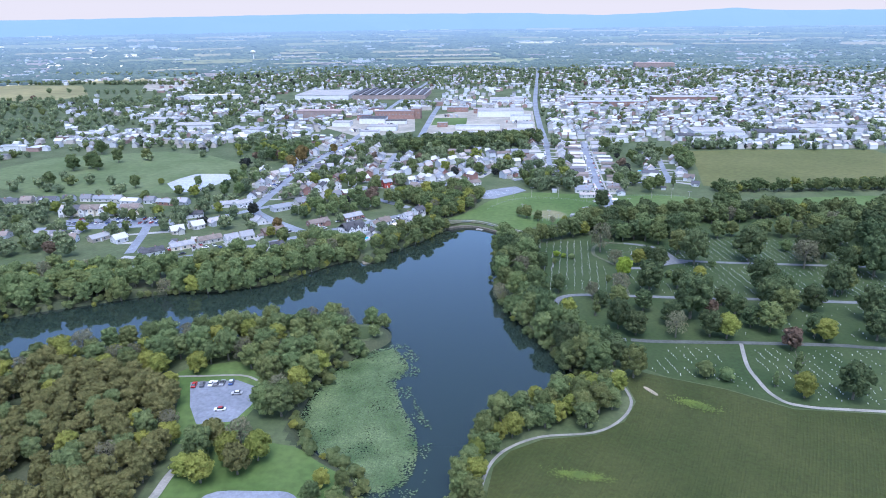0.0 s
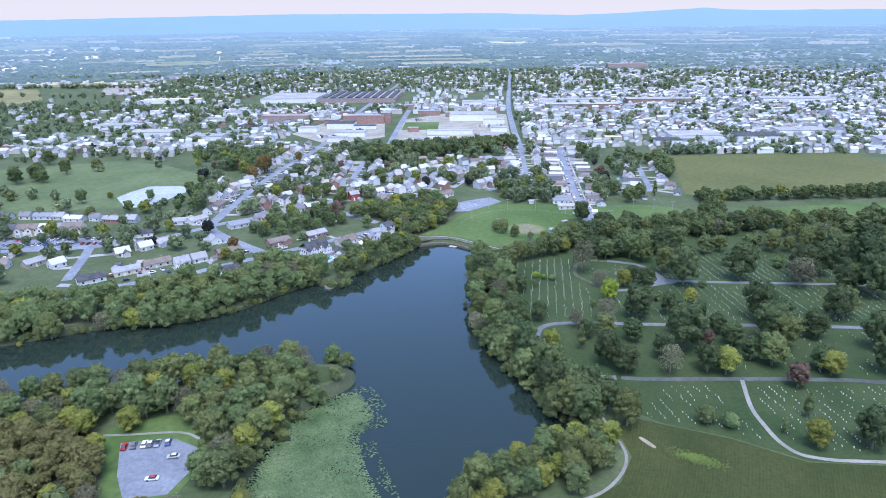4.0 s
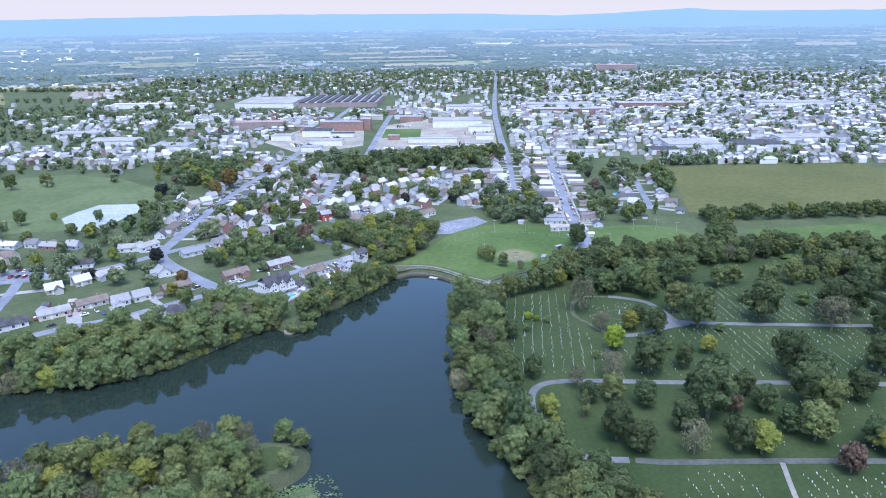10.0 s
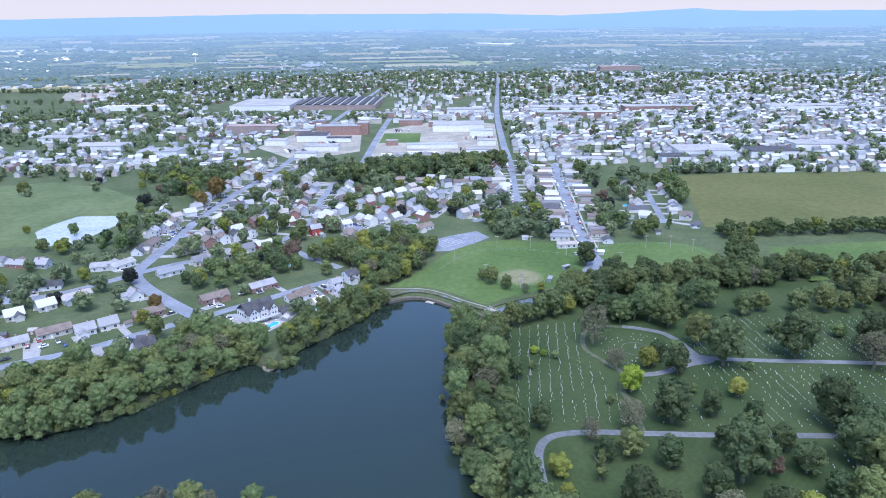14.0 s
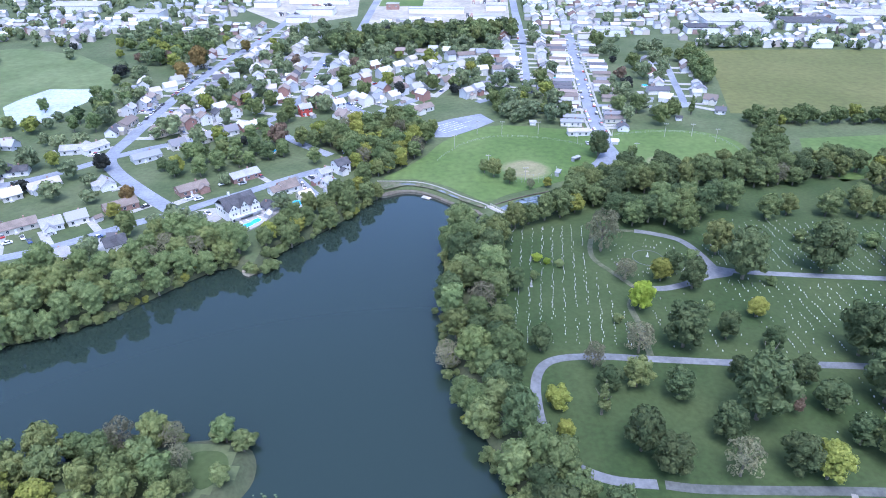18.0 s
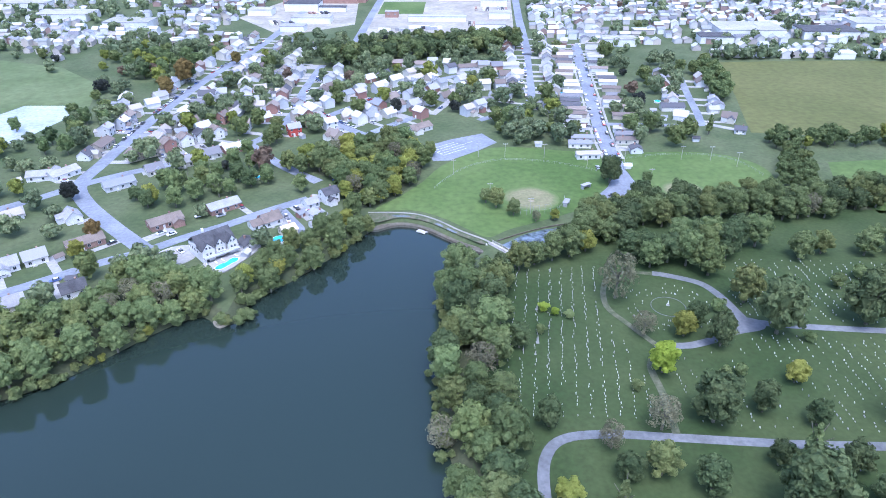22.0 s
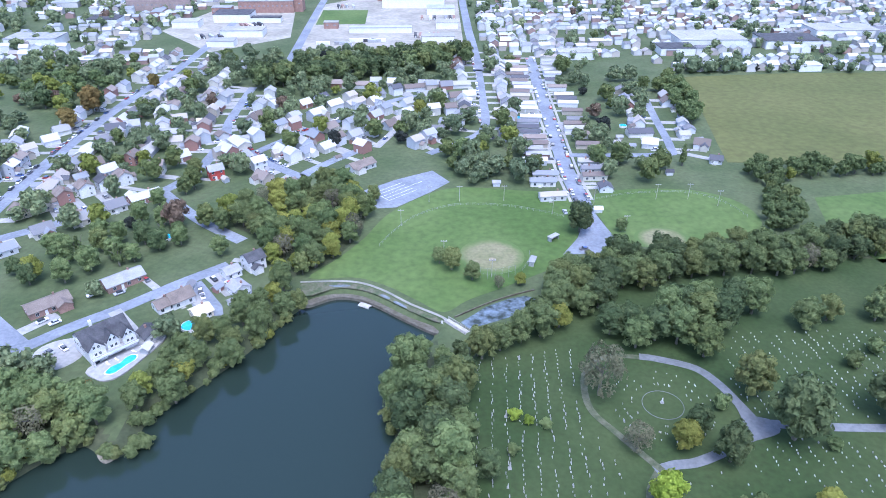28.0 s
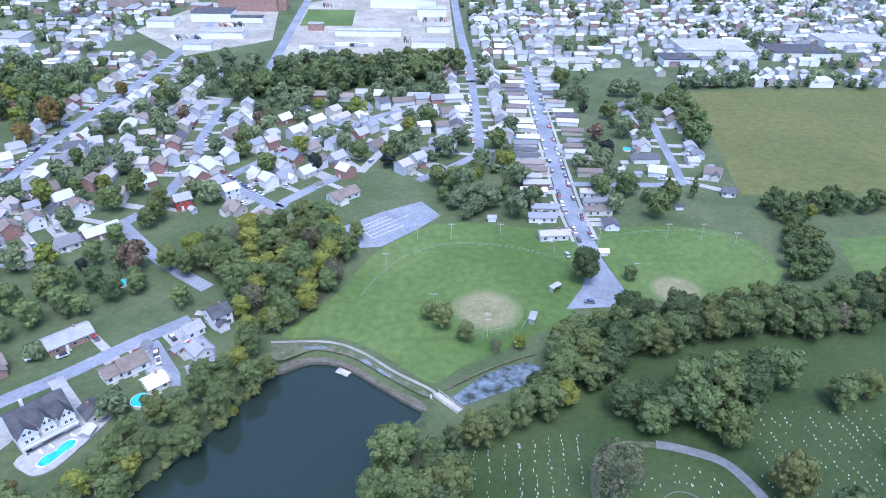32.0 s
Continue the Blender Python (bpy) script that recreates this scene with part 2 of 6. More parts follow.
# ---- helpers of this scene ----
def mesh_from(name, verts, faces, mat, smooth=False):
    me = bpy.data.meshes.new(name)
    me.from_pydata([tuple(v) for v in verts], [], [tuple(f) for f in faces])
    mats = mat if isinstance(mat, (list, tuple)) else [mat]
    for m in mats:
        me.materials.append(m)
    if smooth:
        me.polygons.foreach_set("use_smooth", [True] * len(me.polygons))
    me.update()
    return me


def part(name, me, parent, label="", m=None):
    """Links a mesh as one part under a thing or a part."""
    if isinstance(me, bmesh.types.BMesh):
        raise TypeError("mesh wanted")
    ob = new(name, me)
    ob.parent = parent
    if m is not None:
        ob.matrix_basis = m
    return tagged(ob, label)


def thing(name, label, category, group="", kind="", at=None):
    ob = tagged(new(name), label, category, group, kind)
    ob.empty_display_size = 0.5
    if at is not None:
        ob.matrix_basis = at
    return ob


def shape(build, mat, smooth=False, bevel=0.0):
    """A mesh from a function that fills a bmesh."""
    bm = bmesh.new()
    build(bm)
    if bevel:
        bmesh.ops.bevel(bm, geom=bm.edges[:], offset=bevel, segments=1, affect="EDGES")
    me = bpy.data.meshes.new("shape")
    bm.to_mesh(me)
    bm.free()
    for m in (mat if isinstance(mat, (list, tuple)) else [mat]):
        me.materials.append(m)
    if smooth:
        me.polygons.foreach_set("use_smooth", [True] * len(me.polygons))
    return me


def box(x0, y0, z0, x1, y1, z1):
    def build(bm):
        bmesh.ops.create_cube(bm, size=1, matrix=Matrix.LocRotScale(((x0 + x1) / 2, (y0 + y1) / 2, (z0 + z1) / 2), None, (x1 - x0, y1 - y0, z1 - z0)))
    return build


def rod(a, b, r0, r1, n=6):
    def build(bm):
        d = Vector(b) - Vector(a)
        m = Matrix.Translation((Vector(a) + Vector(b)) / 2) @ d.to_track_quat("Z", "Y").to_matrix().to_4x4()
        bmesh.ops.create_cone(bm, cap_ends=True, segments=n, radius1=r0, radius2=r1, depth=d.length, matrix=m)
    return build


def many(*builds):
    def build(bm):
        for b in builds:
            b(bm)
    return build


def curve_points(pts, closed=False, steps=5):
    """A smooth line through the points (Catmull-Rom)."""
    p = [np.array(q, float) for q in pts]
    n = len(p)
    out = []
    for i in range(n if closed else n - 1):
        a, b, c, d = (p[(i - 1) % n], p[i], p[(i + 1) % n], p[(i + 2) % n]) if closed else (p[max(i - 1, 0)], p[i], p[i + 1], p[min(i + 2, n - 1)])
        for k in range(steps):
            t = k / steps
            out.append(0.5 * (2 * b + (c - a) * t + (2 * a - 5 * b + 4 * c - d) * t * t + (3 * b - a - 3 * c + d) * t ** 3))
    if not closed:
        out.append(p[-1])
    return np.array(out)


def inside(poly, x, y):
    """Which of the points lie in the outline."""
    x, y = np.asarray(x, float), np.asarray(y, float)
    hit = np.zeros(x.shape, bool)
    q = np.asarray(poly, float)
    for (x0, y0), (x1, y1) in zip(q, np.roll(q, -1, 0)):
        if y0 != y1:
            hit ^= ((y0 > y) != (y1 > y)) & (x < (x1 - x0) * (y - y0) / (y1 - y0) + x0)
    return hit


def away(line, x, y, closed=False):
    """Distance of points from a line."""
    x, y = np.asarray(x, float), np.asarray(y, float)
    q = np.asarray(line, float)
    best = np.full(x.shape, 1e9)
    ends = np.roll(q, -1, 0) if closed else q[1:]
    for (x0, y0), (x1, y1) in zip(q, ends):
        dx, dy = x1 - x0, y1 - y0
        t = np.clip(((x - x0) * dx + (y - y0) * dy) / max(dx * dx + dy * dy, 1e-9), 0, 1)
        best = np.minimum(best, np.hypot(x - x0 - t * dx, y - y0 - t * dy))
    return best


def slab(name, pts, z, mat, label, category, thick=0.25, smooth=True):
    """A flat piece of ground with an edge."""
    q = curve_points(pts, True, 4) if smooth else np.array(pts, float)
    n = len(q)
    verts = [(x, y, z) for x, y in q] + [(x, y, z - thick) for x, y in q]
    faces = [tuple(range(n))] + [(i, (i + 1) % n, n + (i + 1) % n, n + i)[::-1] for i in range(n)]
    area = sum(q[i - 1][0] * q[i][1] - q[i][0] * q[i - 1][1] for i in range(n))
    if area < 0:
        faces = [f[::-1] for f in faces]
    return tagged(new(name, mesh_from(name, verts, faces, mat)), label, category, kind="structure")


def ribbon_mesh(pts, width, z, mat, steps=5, thick=0.2):
    q = curve_points(pts, False, steps)
    d = np.gradient(q, axis=0)
    d /= np.linalg.norm(d, axis=1)[:, None] + 1e-9
    nrm = np.stack([-d[:, 1], d[:, 0]], 1) * width / 2
    n = len(q)
    verts = []
    for zz in (z, z - thick):
        verts += [(x, y, zz) for x, y in q + nrm] + [(x, y, zz) for x, y in q - nrm]
    faces = []
    for i in range(n - 1):
        faces += [(n + i, n + i + 1, i + 1, i), (i, i + 1, 2 * n + i + 1, 2 * n + i), (n + i + 1, n + i, 3 * n + i, 3 * n + i + 1)]
    return mesh_from("ribbon", verts, faces, mat)


ROADS = []


def road(name, pts, width, z, mat, label, category="road"):
    ROADS.append((curve_points(pts, False, 3), width))
    return tagged(new(name, ribbon_mesh(pts, width, z, mat)), label, category, kind="structure")


def scatter(poly, gap, rng, avoid=(), tries=30):
    """Points in an outline at least gap apart, clear of the places to avoid (x, y, r)."""
    q = np.array(poly, float)
    x0, y0, x1, y1 = *q.min(0), *q.max(0)
    cells, out = {}, []
    n = int((x1 - x0) * (y1 - y0) / gap ** 2 * tries / 10)
    xs, ys = rng.uniform(x0, x1, n), rng.uniform(y0, y1, n)
    ok = inside(q, xs, ys)
    for line, width in avoid:
        ok &= away(line, xs, ys) > width
    for x, y in zip(xs[ok], ys[ok]):
        cx, cy = int(x // gap), int(y // gap)
        if all((x - a) ** 2 + (y - b) ** 2 > gap * gap for i in (-1, 0, 1) for j in (-1, 0, 1) for a, b in cells.get((cx + i, cy + j), ())):
            cells.setdefault((cx, cy), []).append((x, y))
            out.append((x, y))
    return out


# ---- lake and ground ----
LAKE = curve_points([(-330, 40), (-243, 111), (-207, 132), (-171, 150), (-142, 155), (-126, 163), (-111, 174), (-98, 191), (-86, 206), (-77, 211), (-69, 205), (-63, 210), (-63, 220), (-55, 231), (-44, 246), (-35, 261), (-24, 281), (-12, 287), (0, 284), (16, 271), (27, 263), (22, 254), (15, 240), (14, 215), (16, 195), (13, 172), (16, 155), (24, 130), (35, 103), (44, 80), (53, 63), (45, 55), (33, 48), (18, 38), (8, 18), (4, -10), (2, -60), (-30, -62), (-29, -10), (-44, 6), (-58, 20), (-61, 48), (-56, 69), (-47, 84), (-37, 96), (-38, 108), (-46, 114), (-60, 113), (-80, 108), (-121, 93), (-169, 76), (-190, 60), (-215, 48), (-330, -20)], True, 3)
xs = np.concatenate([[-4900, -3500, -2400, -1600, -1000, -700, -500, -400], np.arange(-340, 90, 2.5), [100, 130, 180, 260, 400, 700, 1000, 1600, 2400, 3500, 4900]])
ys = np.concatenate([[-2500, -1500, -800, -400, -200, -120], np.arange(-75, 305, 2.5), [320, 360, 420, 520, 700, 1000, 1400, 1900, 2600, 3500, 4850]])
gx, gy = np.meshgrid(xs, ys)
near = (gx > -345) & (gx < 100) & (gy > -90) & (gy < 310)
gz = np.full(gx.shape, G)
d = away(LAKE, gx[near], gy[near], True)
d = np.where(inside(LAKE, gx[near], gy[near]), -d, d)
gz[near] = np.clip(0.3 + d * 0.9, -2.0, G)
wide = len(xs)
faces = [(j * wide + i, j * wide + i + 1, (j + 1) * wide + i + 1, (j + 1) * wide + i) for j in range(len(ys) - 1) for i in range(wide - 1)]
ground = tagged(new("ground", mesh_from("ground", np.stack([gx.ravel(), gy.ravel(), gz.ravel()], 1), faces, [GRASS, FLOOR], True)), "grassy ground sloping to the lake", "ground", kind="structure")
level = gz.ravel()
for p in ground.data.polygons:
    p.material_index = 1 if min(level[v] for v in p.vertices) < G - 0.05 and not (-32 < p.center.x < 32 and p.center.y > 255) else 0
water = tagged(new("water", mesh_from("water", [(-345, -90, 0), (80, -90, 0), (80, 300, 0), (-345, 300, 0)], [(0, 1, 2, 3)], WATER)), "still dark lake water reflecting the sky", "lake", kind="structure")

# ---- fields, lots and roads ----
slab("pavement", [(-112, 50), (-93, 53), (-83, 48), (-80, 36), (-83, 23), (-96, 20), (-104, 32)], G + 0.09, ASPHALT, "grey asphalt car park among trees", "car park", smooth=False)
slab("ground_glade", [(-124, 52), (-118, 62), (-100, 69), (-80, 63), (-76, 50), (-80, 22), (-76, 8), (-100, 8), (-114, 44)], G + 0.05, LAWN, "shaded grass round the car park", "lawn", smooth=False)
slab("ground_point", [(-43.5, 99), (-44, 104.5), (-48, 107.5), (-55, 106), (-53, 98), (-48, 94)], G + 0.05, CEMGRASS, "mown grass at the tip of the point", "lawn")
slab("ground_crop", [(12.4, -12), (14.4, 2.5), (20, 11.8), (31.5, 19.4), (50.6, 23.4), (62.4, 33.2), (68.8, 47), (67, 62), (72, 72), (88, 65.5), (106, 58.5), (127, 45.5), (161, 44), (420, 32), (420, -300), (16, -300), (11, -100)], G + 0.04, CROP, "low green crop field", "field", smooth=False)
slab("ground_hayfield", [(222, 580), (300, 588), (420, 590), (440, 440), (352, 426), (286, 410), (223, 409), (192, 412), (197, 440), (206, 485), (214, 536)], G + 0.05, FIELD, "wide olive green hay field", "field", smooth=False)
slab("ground_meadow", [(218, 366), (307, 380), (420, 390), (420, 320), (282, 327), (250, 316), (215, 303), (208, 332)], G + 0.05, LAWN, "light green meadow", "field", smooth=False)
slab("ground_ballfield", [(-24, 297), (-6, 297), (7, 291), (20, 280), (30, 272), (40, 280), (60, 292), (82, 308), (92, 330), (96, 352), (93, 372), (70, 378), (40, 382), (22, 372), (5, 352), (-4, 330), (-14, 312)], G + 0.05, LAWN, "mown grass outfield of a ball field", "ball field")
slab("ground_ballfield_2", [(112, 322), (140, 318), (165, 325), (180, 340), (178, 362), (160, 376), (128, 378), (107, 370), (106, 345)], G + 0.05, LAWN, "mown grass of the second ball field", "ball field")


def infield(name, cx, cy, r):
    """Dirt that wears out into the grass round it."""
    m = material(name, (0.155, 0.155, 0.075), (0.205, 0.19, 0.105), 0.15, fine=0.7, bump=0.2)
    n, l = m.node_tree.nodes, m.node_tree.links
    sub = n.new("ShaderNodeVectorMath")
    sub.operation = "DISTANCE"
    sub.inputs[1].default_value = (cx, cy, G)
    l.new(n["Geometry"].outputs["Position"], sub.inputs[0])
    rag = n.new("ShaderNodeMath")
    rag.operation = "MULTIPLY_ADD"
    rag.inputs[1].default_value = r * 0.5
    l.new(n["Noise Texture"].outputs["Fac"], rag.inputs[0])
    l.new(sub.outputs["Value"], rag.inputs[2])
    mr = n.new("ShaderNodeMapRange")
    mr.inputs["From Min"].default_value, mr.inputs["From Max"].default_value = r * 0.95, r * 1.25
    l.new(rag.outputs[0], mr.inputs["Value"])
    mix = n.new("ShaderNodeMix")
    mix.data_type = "RGBA"
    mix.inputs[7].default_value = (0.085, 0.13, 0.036, 1)
    l.new(mr.outputs["Result"], mix.inputs[0])
    l.new(n["Hue/Saturation/Value"].outputs["Color"], mix.inputs[6])
    l.new(mix.outputs[2], n["Principled BSDF"].inputs["Base Color"])
    return m


ang = [2 * math.pi * i / 24 for i in range(24)]
slab("ground_infield", [(51.5 + 14 * math.cos(a), 313 + 15 * math.sin(a)) for a in ang], G + 0.09, infield("infield_dirt", 51.5, 313, 14), "bare tan dirt infield", "infield", smooth=False)
slab("ground_infield_2", [(129 + 12.5 * math.cos(a), 326 + 11 * math.sin(a)) for a in ang], G + 0.09, infield("infield_dirt_worn", 129, 326, 11), "worn tan dirt infield", "infield", smooth=False)
slab("pavement_court", [(-11, 377), (7, 392), (27, 404), (36, 389), (26, 377), (9, 360), (0, 359)], G + 0.07, ASPHALT, "pale grey paved court beside the park", "court", smooth=False)
slab("pavement_lot", [(97, 362), (96, 340), (91, 327), (82, 313), (110, 315), (106, 340), (103, 362)], G + 0.07, ASPHALT, "grey asphalt lot at the end of the street", "car park", smooth=False)
slab("ground_park", [(-520, 430), (-493, 524), (-381, 566), (-317, 545), (-262, 498), (-240, 440), (-255, 372), (-300, 368), (-370, 349), (-469, 390)], G + 0.05, PARKGRASS, "broad green park lawn", "lawn", smooth=False)
slab("water_pond", [(-297, 404), (-295, 424), (-288, 446), (-258, 447), (-242, 434), (-247, 411), (-252, 376), (-272, 370)], G + 0.1, MURKY_GLARE, "pale pond in the park", "pond", smooth=False)
slab("ground_cemetery", [(28, 150), (36, 120), (52, 95), (70, 80), (85, 67.5), (107, 59), (127, 46.5), (161, 44.8), (300, 39), (300, 262), (240, 268), (228, 306), (190, 308), (150, 304), (112, 300), (88, 286), (66, 268), (46, 256), (28, 225), (27, 190)], G + 0.05, CEMGRASS, "mown cemetery lawn", "lawn", smooth=False)
slab("ground_yard", [(-88, 6), (-60, 10), (-46, 2), (-32, -14), (-40, -60), (-88, -60)], G + 0.045, LAWN, "mown lawn by the lake", "lawn")
slab("pavement_industrial", [(-90, 668), (-92, 885), (-18, 965), (62, 933), (58, 690), (-20, 660)], G + 0.05, YARD, "pale paved industrial yard", "yard", smooth=False)
slab("pavement_landing", [(-76, -18), (-60, -15), (-48, -16), (-42, -30), (-76, -36)], G + 0.08, ASPHALT, "pale paved turning place by the lake", "car park")
road("path_lot", [(-124, 54), (-112, 55), (-93, 57), (-84, 53)], 1.2, G + 0.12, GRAVEL, "pale footpath beside the car park", "path")
slab("ground_sportsground", [(-88, 775), (-38, 778), (-40, 850), (-90, 850)], G + 0.12, LAWN, "green sports pitch", "pitch", smooth=False)
slab("pavement_townhouses", [(-318, 268), (-316, 284), (-262, 290), (-236, 287), (-232, 276), (-252, 272), (-290, 265)], G + 0.11, ASPHALT, "grey asphalt car park of the townhouses", "car park", smooth=False)
slab("pavement_shops", [(-235, 750), (-204, 879), (-124, 876), (-104, 720), (-165, 665)], G + 0.05, YARD, "pale paved yards round shops", "yard", smooth=False)

road("road_lakeside", [(-214, 178), (-187, 202), (-160, 218), (-132, 243), (-118, 253), (-105, 266), (-91, 278), (-75, 294), (-59, 308)], 6, G + 0.12, ASPHALT, "pale asphalt street by the lake")
road("road_west", [(-118, 254), (-144, 276), (-169, 300), (-182, 320), (-184, 350), (-187, 414), (-187, 464), (-184, 534), (-176, 601), (-172, 726), (-176, 856), (-180, 1000), (-170, 1500)], 8, G + 0.13, ASPHALT, "pale asphalt through road")
road("road_court", [(-340, 256), (-290, 262), (-246, 270), (-213, 285), (-194, 303), (-182, 318), (-165, 334), (-147, 347), (-128, 364), (-111, 381), (-101, 405), (-98, 440)], 6.5, G + 0.14, ASPHALT, "pale asphalt residential street")
road("road_lane", [(-114, 384), (-84, 350), (-58, 328)], 6, G + 0.15, ASPHALT, "narrow asphalt lane")
road("road_loop", [(-104, 560), (-104, 528), (-100, 466), (-76, 430), (-45, 399), (-40, 404), (-27, 421), (-10, 440)], 6, G + 0.13, ASPHALT, "residential street between houses")
road("road_middle", [(-76, 430), (-59, 455), (-35, 483), (-13, 509), (10, 533), (62, 545)], 6, G + 0.15, ASPHALT, "residential street between houses")
road("road_town", [(25, 428), (48, 450), (61, 473), (64, 539), (66, 604)], 5.5, G + 0.14, ASPHALT, "narrow residential street")
road("road_spur", [(-246, 270), (-238, 248), (-232, 228), (-226, 208)], 6, G + 0.15, ASPHALT, "short asphalt street towards the lake")
road("road_main", [(66, 600), (66, 650), (66, 700), (66, 788), (71, 1059), (96, 1564), (122, 2051)], 8, G + 0.14, ASPHALT, "straight main road into the town")
road("road_park", [(101, 355), (100, 400), (102, 446), (108, 572), (112, 640)], 8.5, G + 0.12, ASPHALT, "straight residential street")
road("road_side", [(104, 424), (159, 424), (167, 434), (173, 485), (180, 540)], 5, G + 0.15, ASPHALT, "narrow asphalt side street")
road("road_works", [(-89, 612), (-96, 861), (-98, 1000)], 8, G + 0.13, ASPHALT, "asphalt road past the works yard")
road("road_cemetery", [(74, 101), (62, 102), (52, 107), (46, 116), (44, 130), (45, 144), (51, 152), (65, 154.5), (84, 154), (118, 153), (162, 153), (280, 148)], 3.3, G + 0.12, DRIVE, "winding asphalt cemetery drive")
road("road_cemetery_low", [(280, 94), (188, 99), (167, 101), (126, 101), (110, 100.5), (86, 100), (76, 101)], 3.0, G + 0.13, SHADED_DRIVE, "asphalt cemetery drive")
road("road_cemetery_track", [(125, 100), (121, 80), (121, 68), (123, 55), (131, 48), (161, 46), (300, 42)], 1.7, G + 0.14, GRAVEL, "worn gravel farm track")
road("road_cemetery_lane", [(84, 155.5), (84, 172), (83, 186), (88, 195)], 2.4, G + 0.135, WORN, "worn grassy cemetery lane")
road("road_cemetery_mid", [(87, 195), (93, 197), (100, 198), (111, 203), (123, 212), (151, 210), (280, 205)], 3.3, G + 0.14, DRIVE, "asphalt cemetery drive")
road("road_cemetery_circle", [(89, 195), (80, 209), (74, 220), (75, 234), (80, 242), (88, 245), (102, 243)], 2.2, G + 0.15, WORN, "faint worn gravel drive round a circle of graves")
road("road_cemetery_curve", [(96, 244.5), (102, 243), (113, 238), (118, 230), (121, 220), (123, 212)], 3.2, G + 0.155, DRIVE, "curved asphalt cemetery drive")
slab("pavement_junction", [(110, 201.5), (118, 205), (128, 208.5), (128, 213.5), (122.5, 216), (119.5, 221), (118.5, 213)], G + 0.16, DRIVE, "asphalt junction of the cemetery drives", "junction")
road("road_path", [(10, -12), (13, 3), (19, 13), (31, 21), (50, 25), (61, 34), (67, 47), (65, 62), (62, 75)], 1.1, G + 0.12, GRAVEL, "pale gravel path along the field")
road("road_parkpath", [(-94, -40), (-92, -21), (-92, -9), (-90, 4), (-93, 22)], 3, G + 0.12, GRAVEL, "pale gravel path to the car park")
road("path_dam", [(-27, 294), (-7, 294), (5, 288.5), (17, 278), (28, 270), (31, 267)], 1.1, G + 0.12, GRAVEL, "narrow footpath along the dam", "path")

# ---- trees ----
ICO = shape(lambda bm: bmesh.ops.create_icosphere(bm, subdivisions=1, radius=1), BARK)
ICO_V = np.array([v.co[:] for v in ICO.vertices])
ICO_F = np.array([p.vertices[:] for p in ICO.polygons])
bpy.data.meshes.remove(ICO)


def crown_arrays(rng, r, h, base, lobes, cards, card, thin=False, cone=False):
    """Vertices and faces of a crown: many rounded lobes of leaf clumps round dark cores."""
    V, F, n = [], [], 0
    centres = []
    small = 0.76 if lobes > 14 else 1.0
    for k in range(lobes):
        a, u = 2.4 * k + rng.uniform(-0.5, 0.5), (k + rng.uniform(0.1, 0.9)) / lobes
        if cone:
            prof = 1 - u * 0.88
            rr, s = r * prof * rng.uniform(0.1, 0.5), r * rng.uniform(0.3, 0.42) * prof + 0.2
        else:
            prof = math.sqrt(max(0.0, 1 - (2 * (0.12 + 0.8 * u) - 1) ** 2))
            rr, s = r * prof * rng.uniform(0.42, 0.86), r * rng.uniform(0.28, 0.44) * small
        centres.append((rr * math.cos(a), rr * math.sin(a), base + h * (0.14 + 0.7 * u), s))
    if not cone:
        centres[0] = (0, 0, base + h * 0.66, r * 0.66)
        centres[1] = (0, 0, base + h * 0.36, r * 0.74)
    area = np.array([c[3] ** 2 for c in centres])
    if not cone:
        area[1] *= 0.4
    count = rng.multinomial(cards, area / area.sum())
    for (cx, cy, cz, s), c in zip(centres, count):
        c3 = np.array((cx, cy, cz))
        if not thin:
            jig = ICO_V * s * 0.84 * rng.uniform(0.85, 1.12, (len(ICO_V), 1)) * (1, 1, 0.9)
            V.append(jig + c3)
            F.append(ICO_F + n)
            n += len(ICO_V)
        dirs = rng.normal(size=(c, 3)) + np.array((cx, cy, 0)) / r * 0.6
        dirs[:, 2] = np.where(dirs[:, 2] < -0.35, -dirs[:, 2], dirs[:, 2])
        dirs /= np.linalg.norm(dirs, axis=1)[:, None]
        pos = c3 + dirs * (s * rng.uniform(0.84, 1.1, (c, 1))) * (1, 1, 0.92)
        nor = dirs + rng.normal(scale=0.32, size=(c, 3))
        nor /= np.linalg.norm(nor, axis=1)[:, None]
        t = np.cross(nor, rng.normal(size=(c, 3)))
        t /= np.linalg.norm(t, axis=1)[:, None] + 1e-9
        b = np.cross(nor, t)
        sz = card * rng.uniform(0.55, 1.3, (c, 1))
        lift = nor * sz * 0.25
        quad = np.stack([pos - t * sz, pos - b * sz * 0.7 + lift, pos + t * sz, pos + b * sz * 0.7 + lift], 1).reshape(-1, 3)
        idx = n + np.arange(c)[:, None] * 4
        F.append(np.concatenate([idx + (0, 1, 2), idx + (0, 2, 3)]))
        V.append(quad)
        n += 4 * c
    return np.concatenate(V), np.concatenate(F)


def mesh_arrays(name, V, F, mat):
    me = bpy.data.meshes.new(name)
    me.vertices.add(len(V))
    me.vertices.foreach_set("co", np.asarray(V, np.float32).ravel())
    k = F.shape[1]
    me.loops.add(F.size)
    me.loops.foreach_set("vertex_index", np.asarray(F, np.int32).ravel())
    me.polygons.add(len(F))
    me.polygons.foreach_set("loop_start", np.arange(len(F), dtype=np.int32) * k)
    me.polygons.foreach_set("loop_total", np.full(len(F), k, np.int32))
    me.update(calc_edges=True)
    me.shade_flat()
    for m in (mat if isinstance(mat, (list, tuple)) else [mat]):
        me.materials.append(m)
    return me


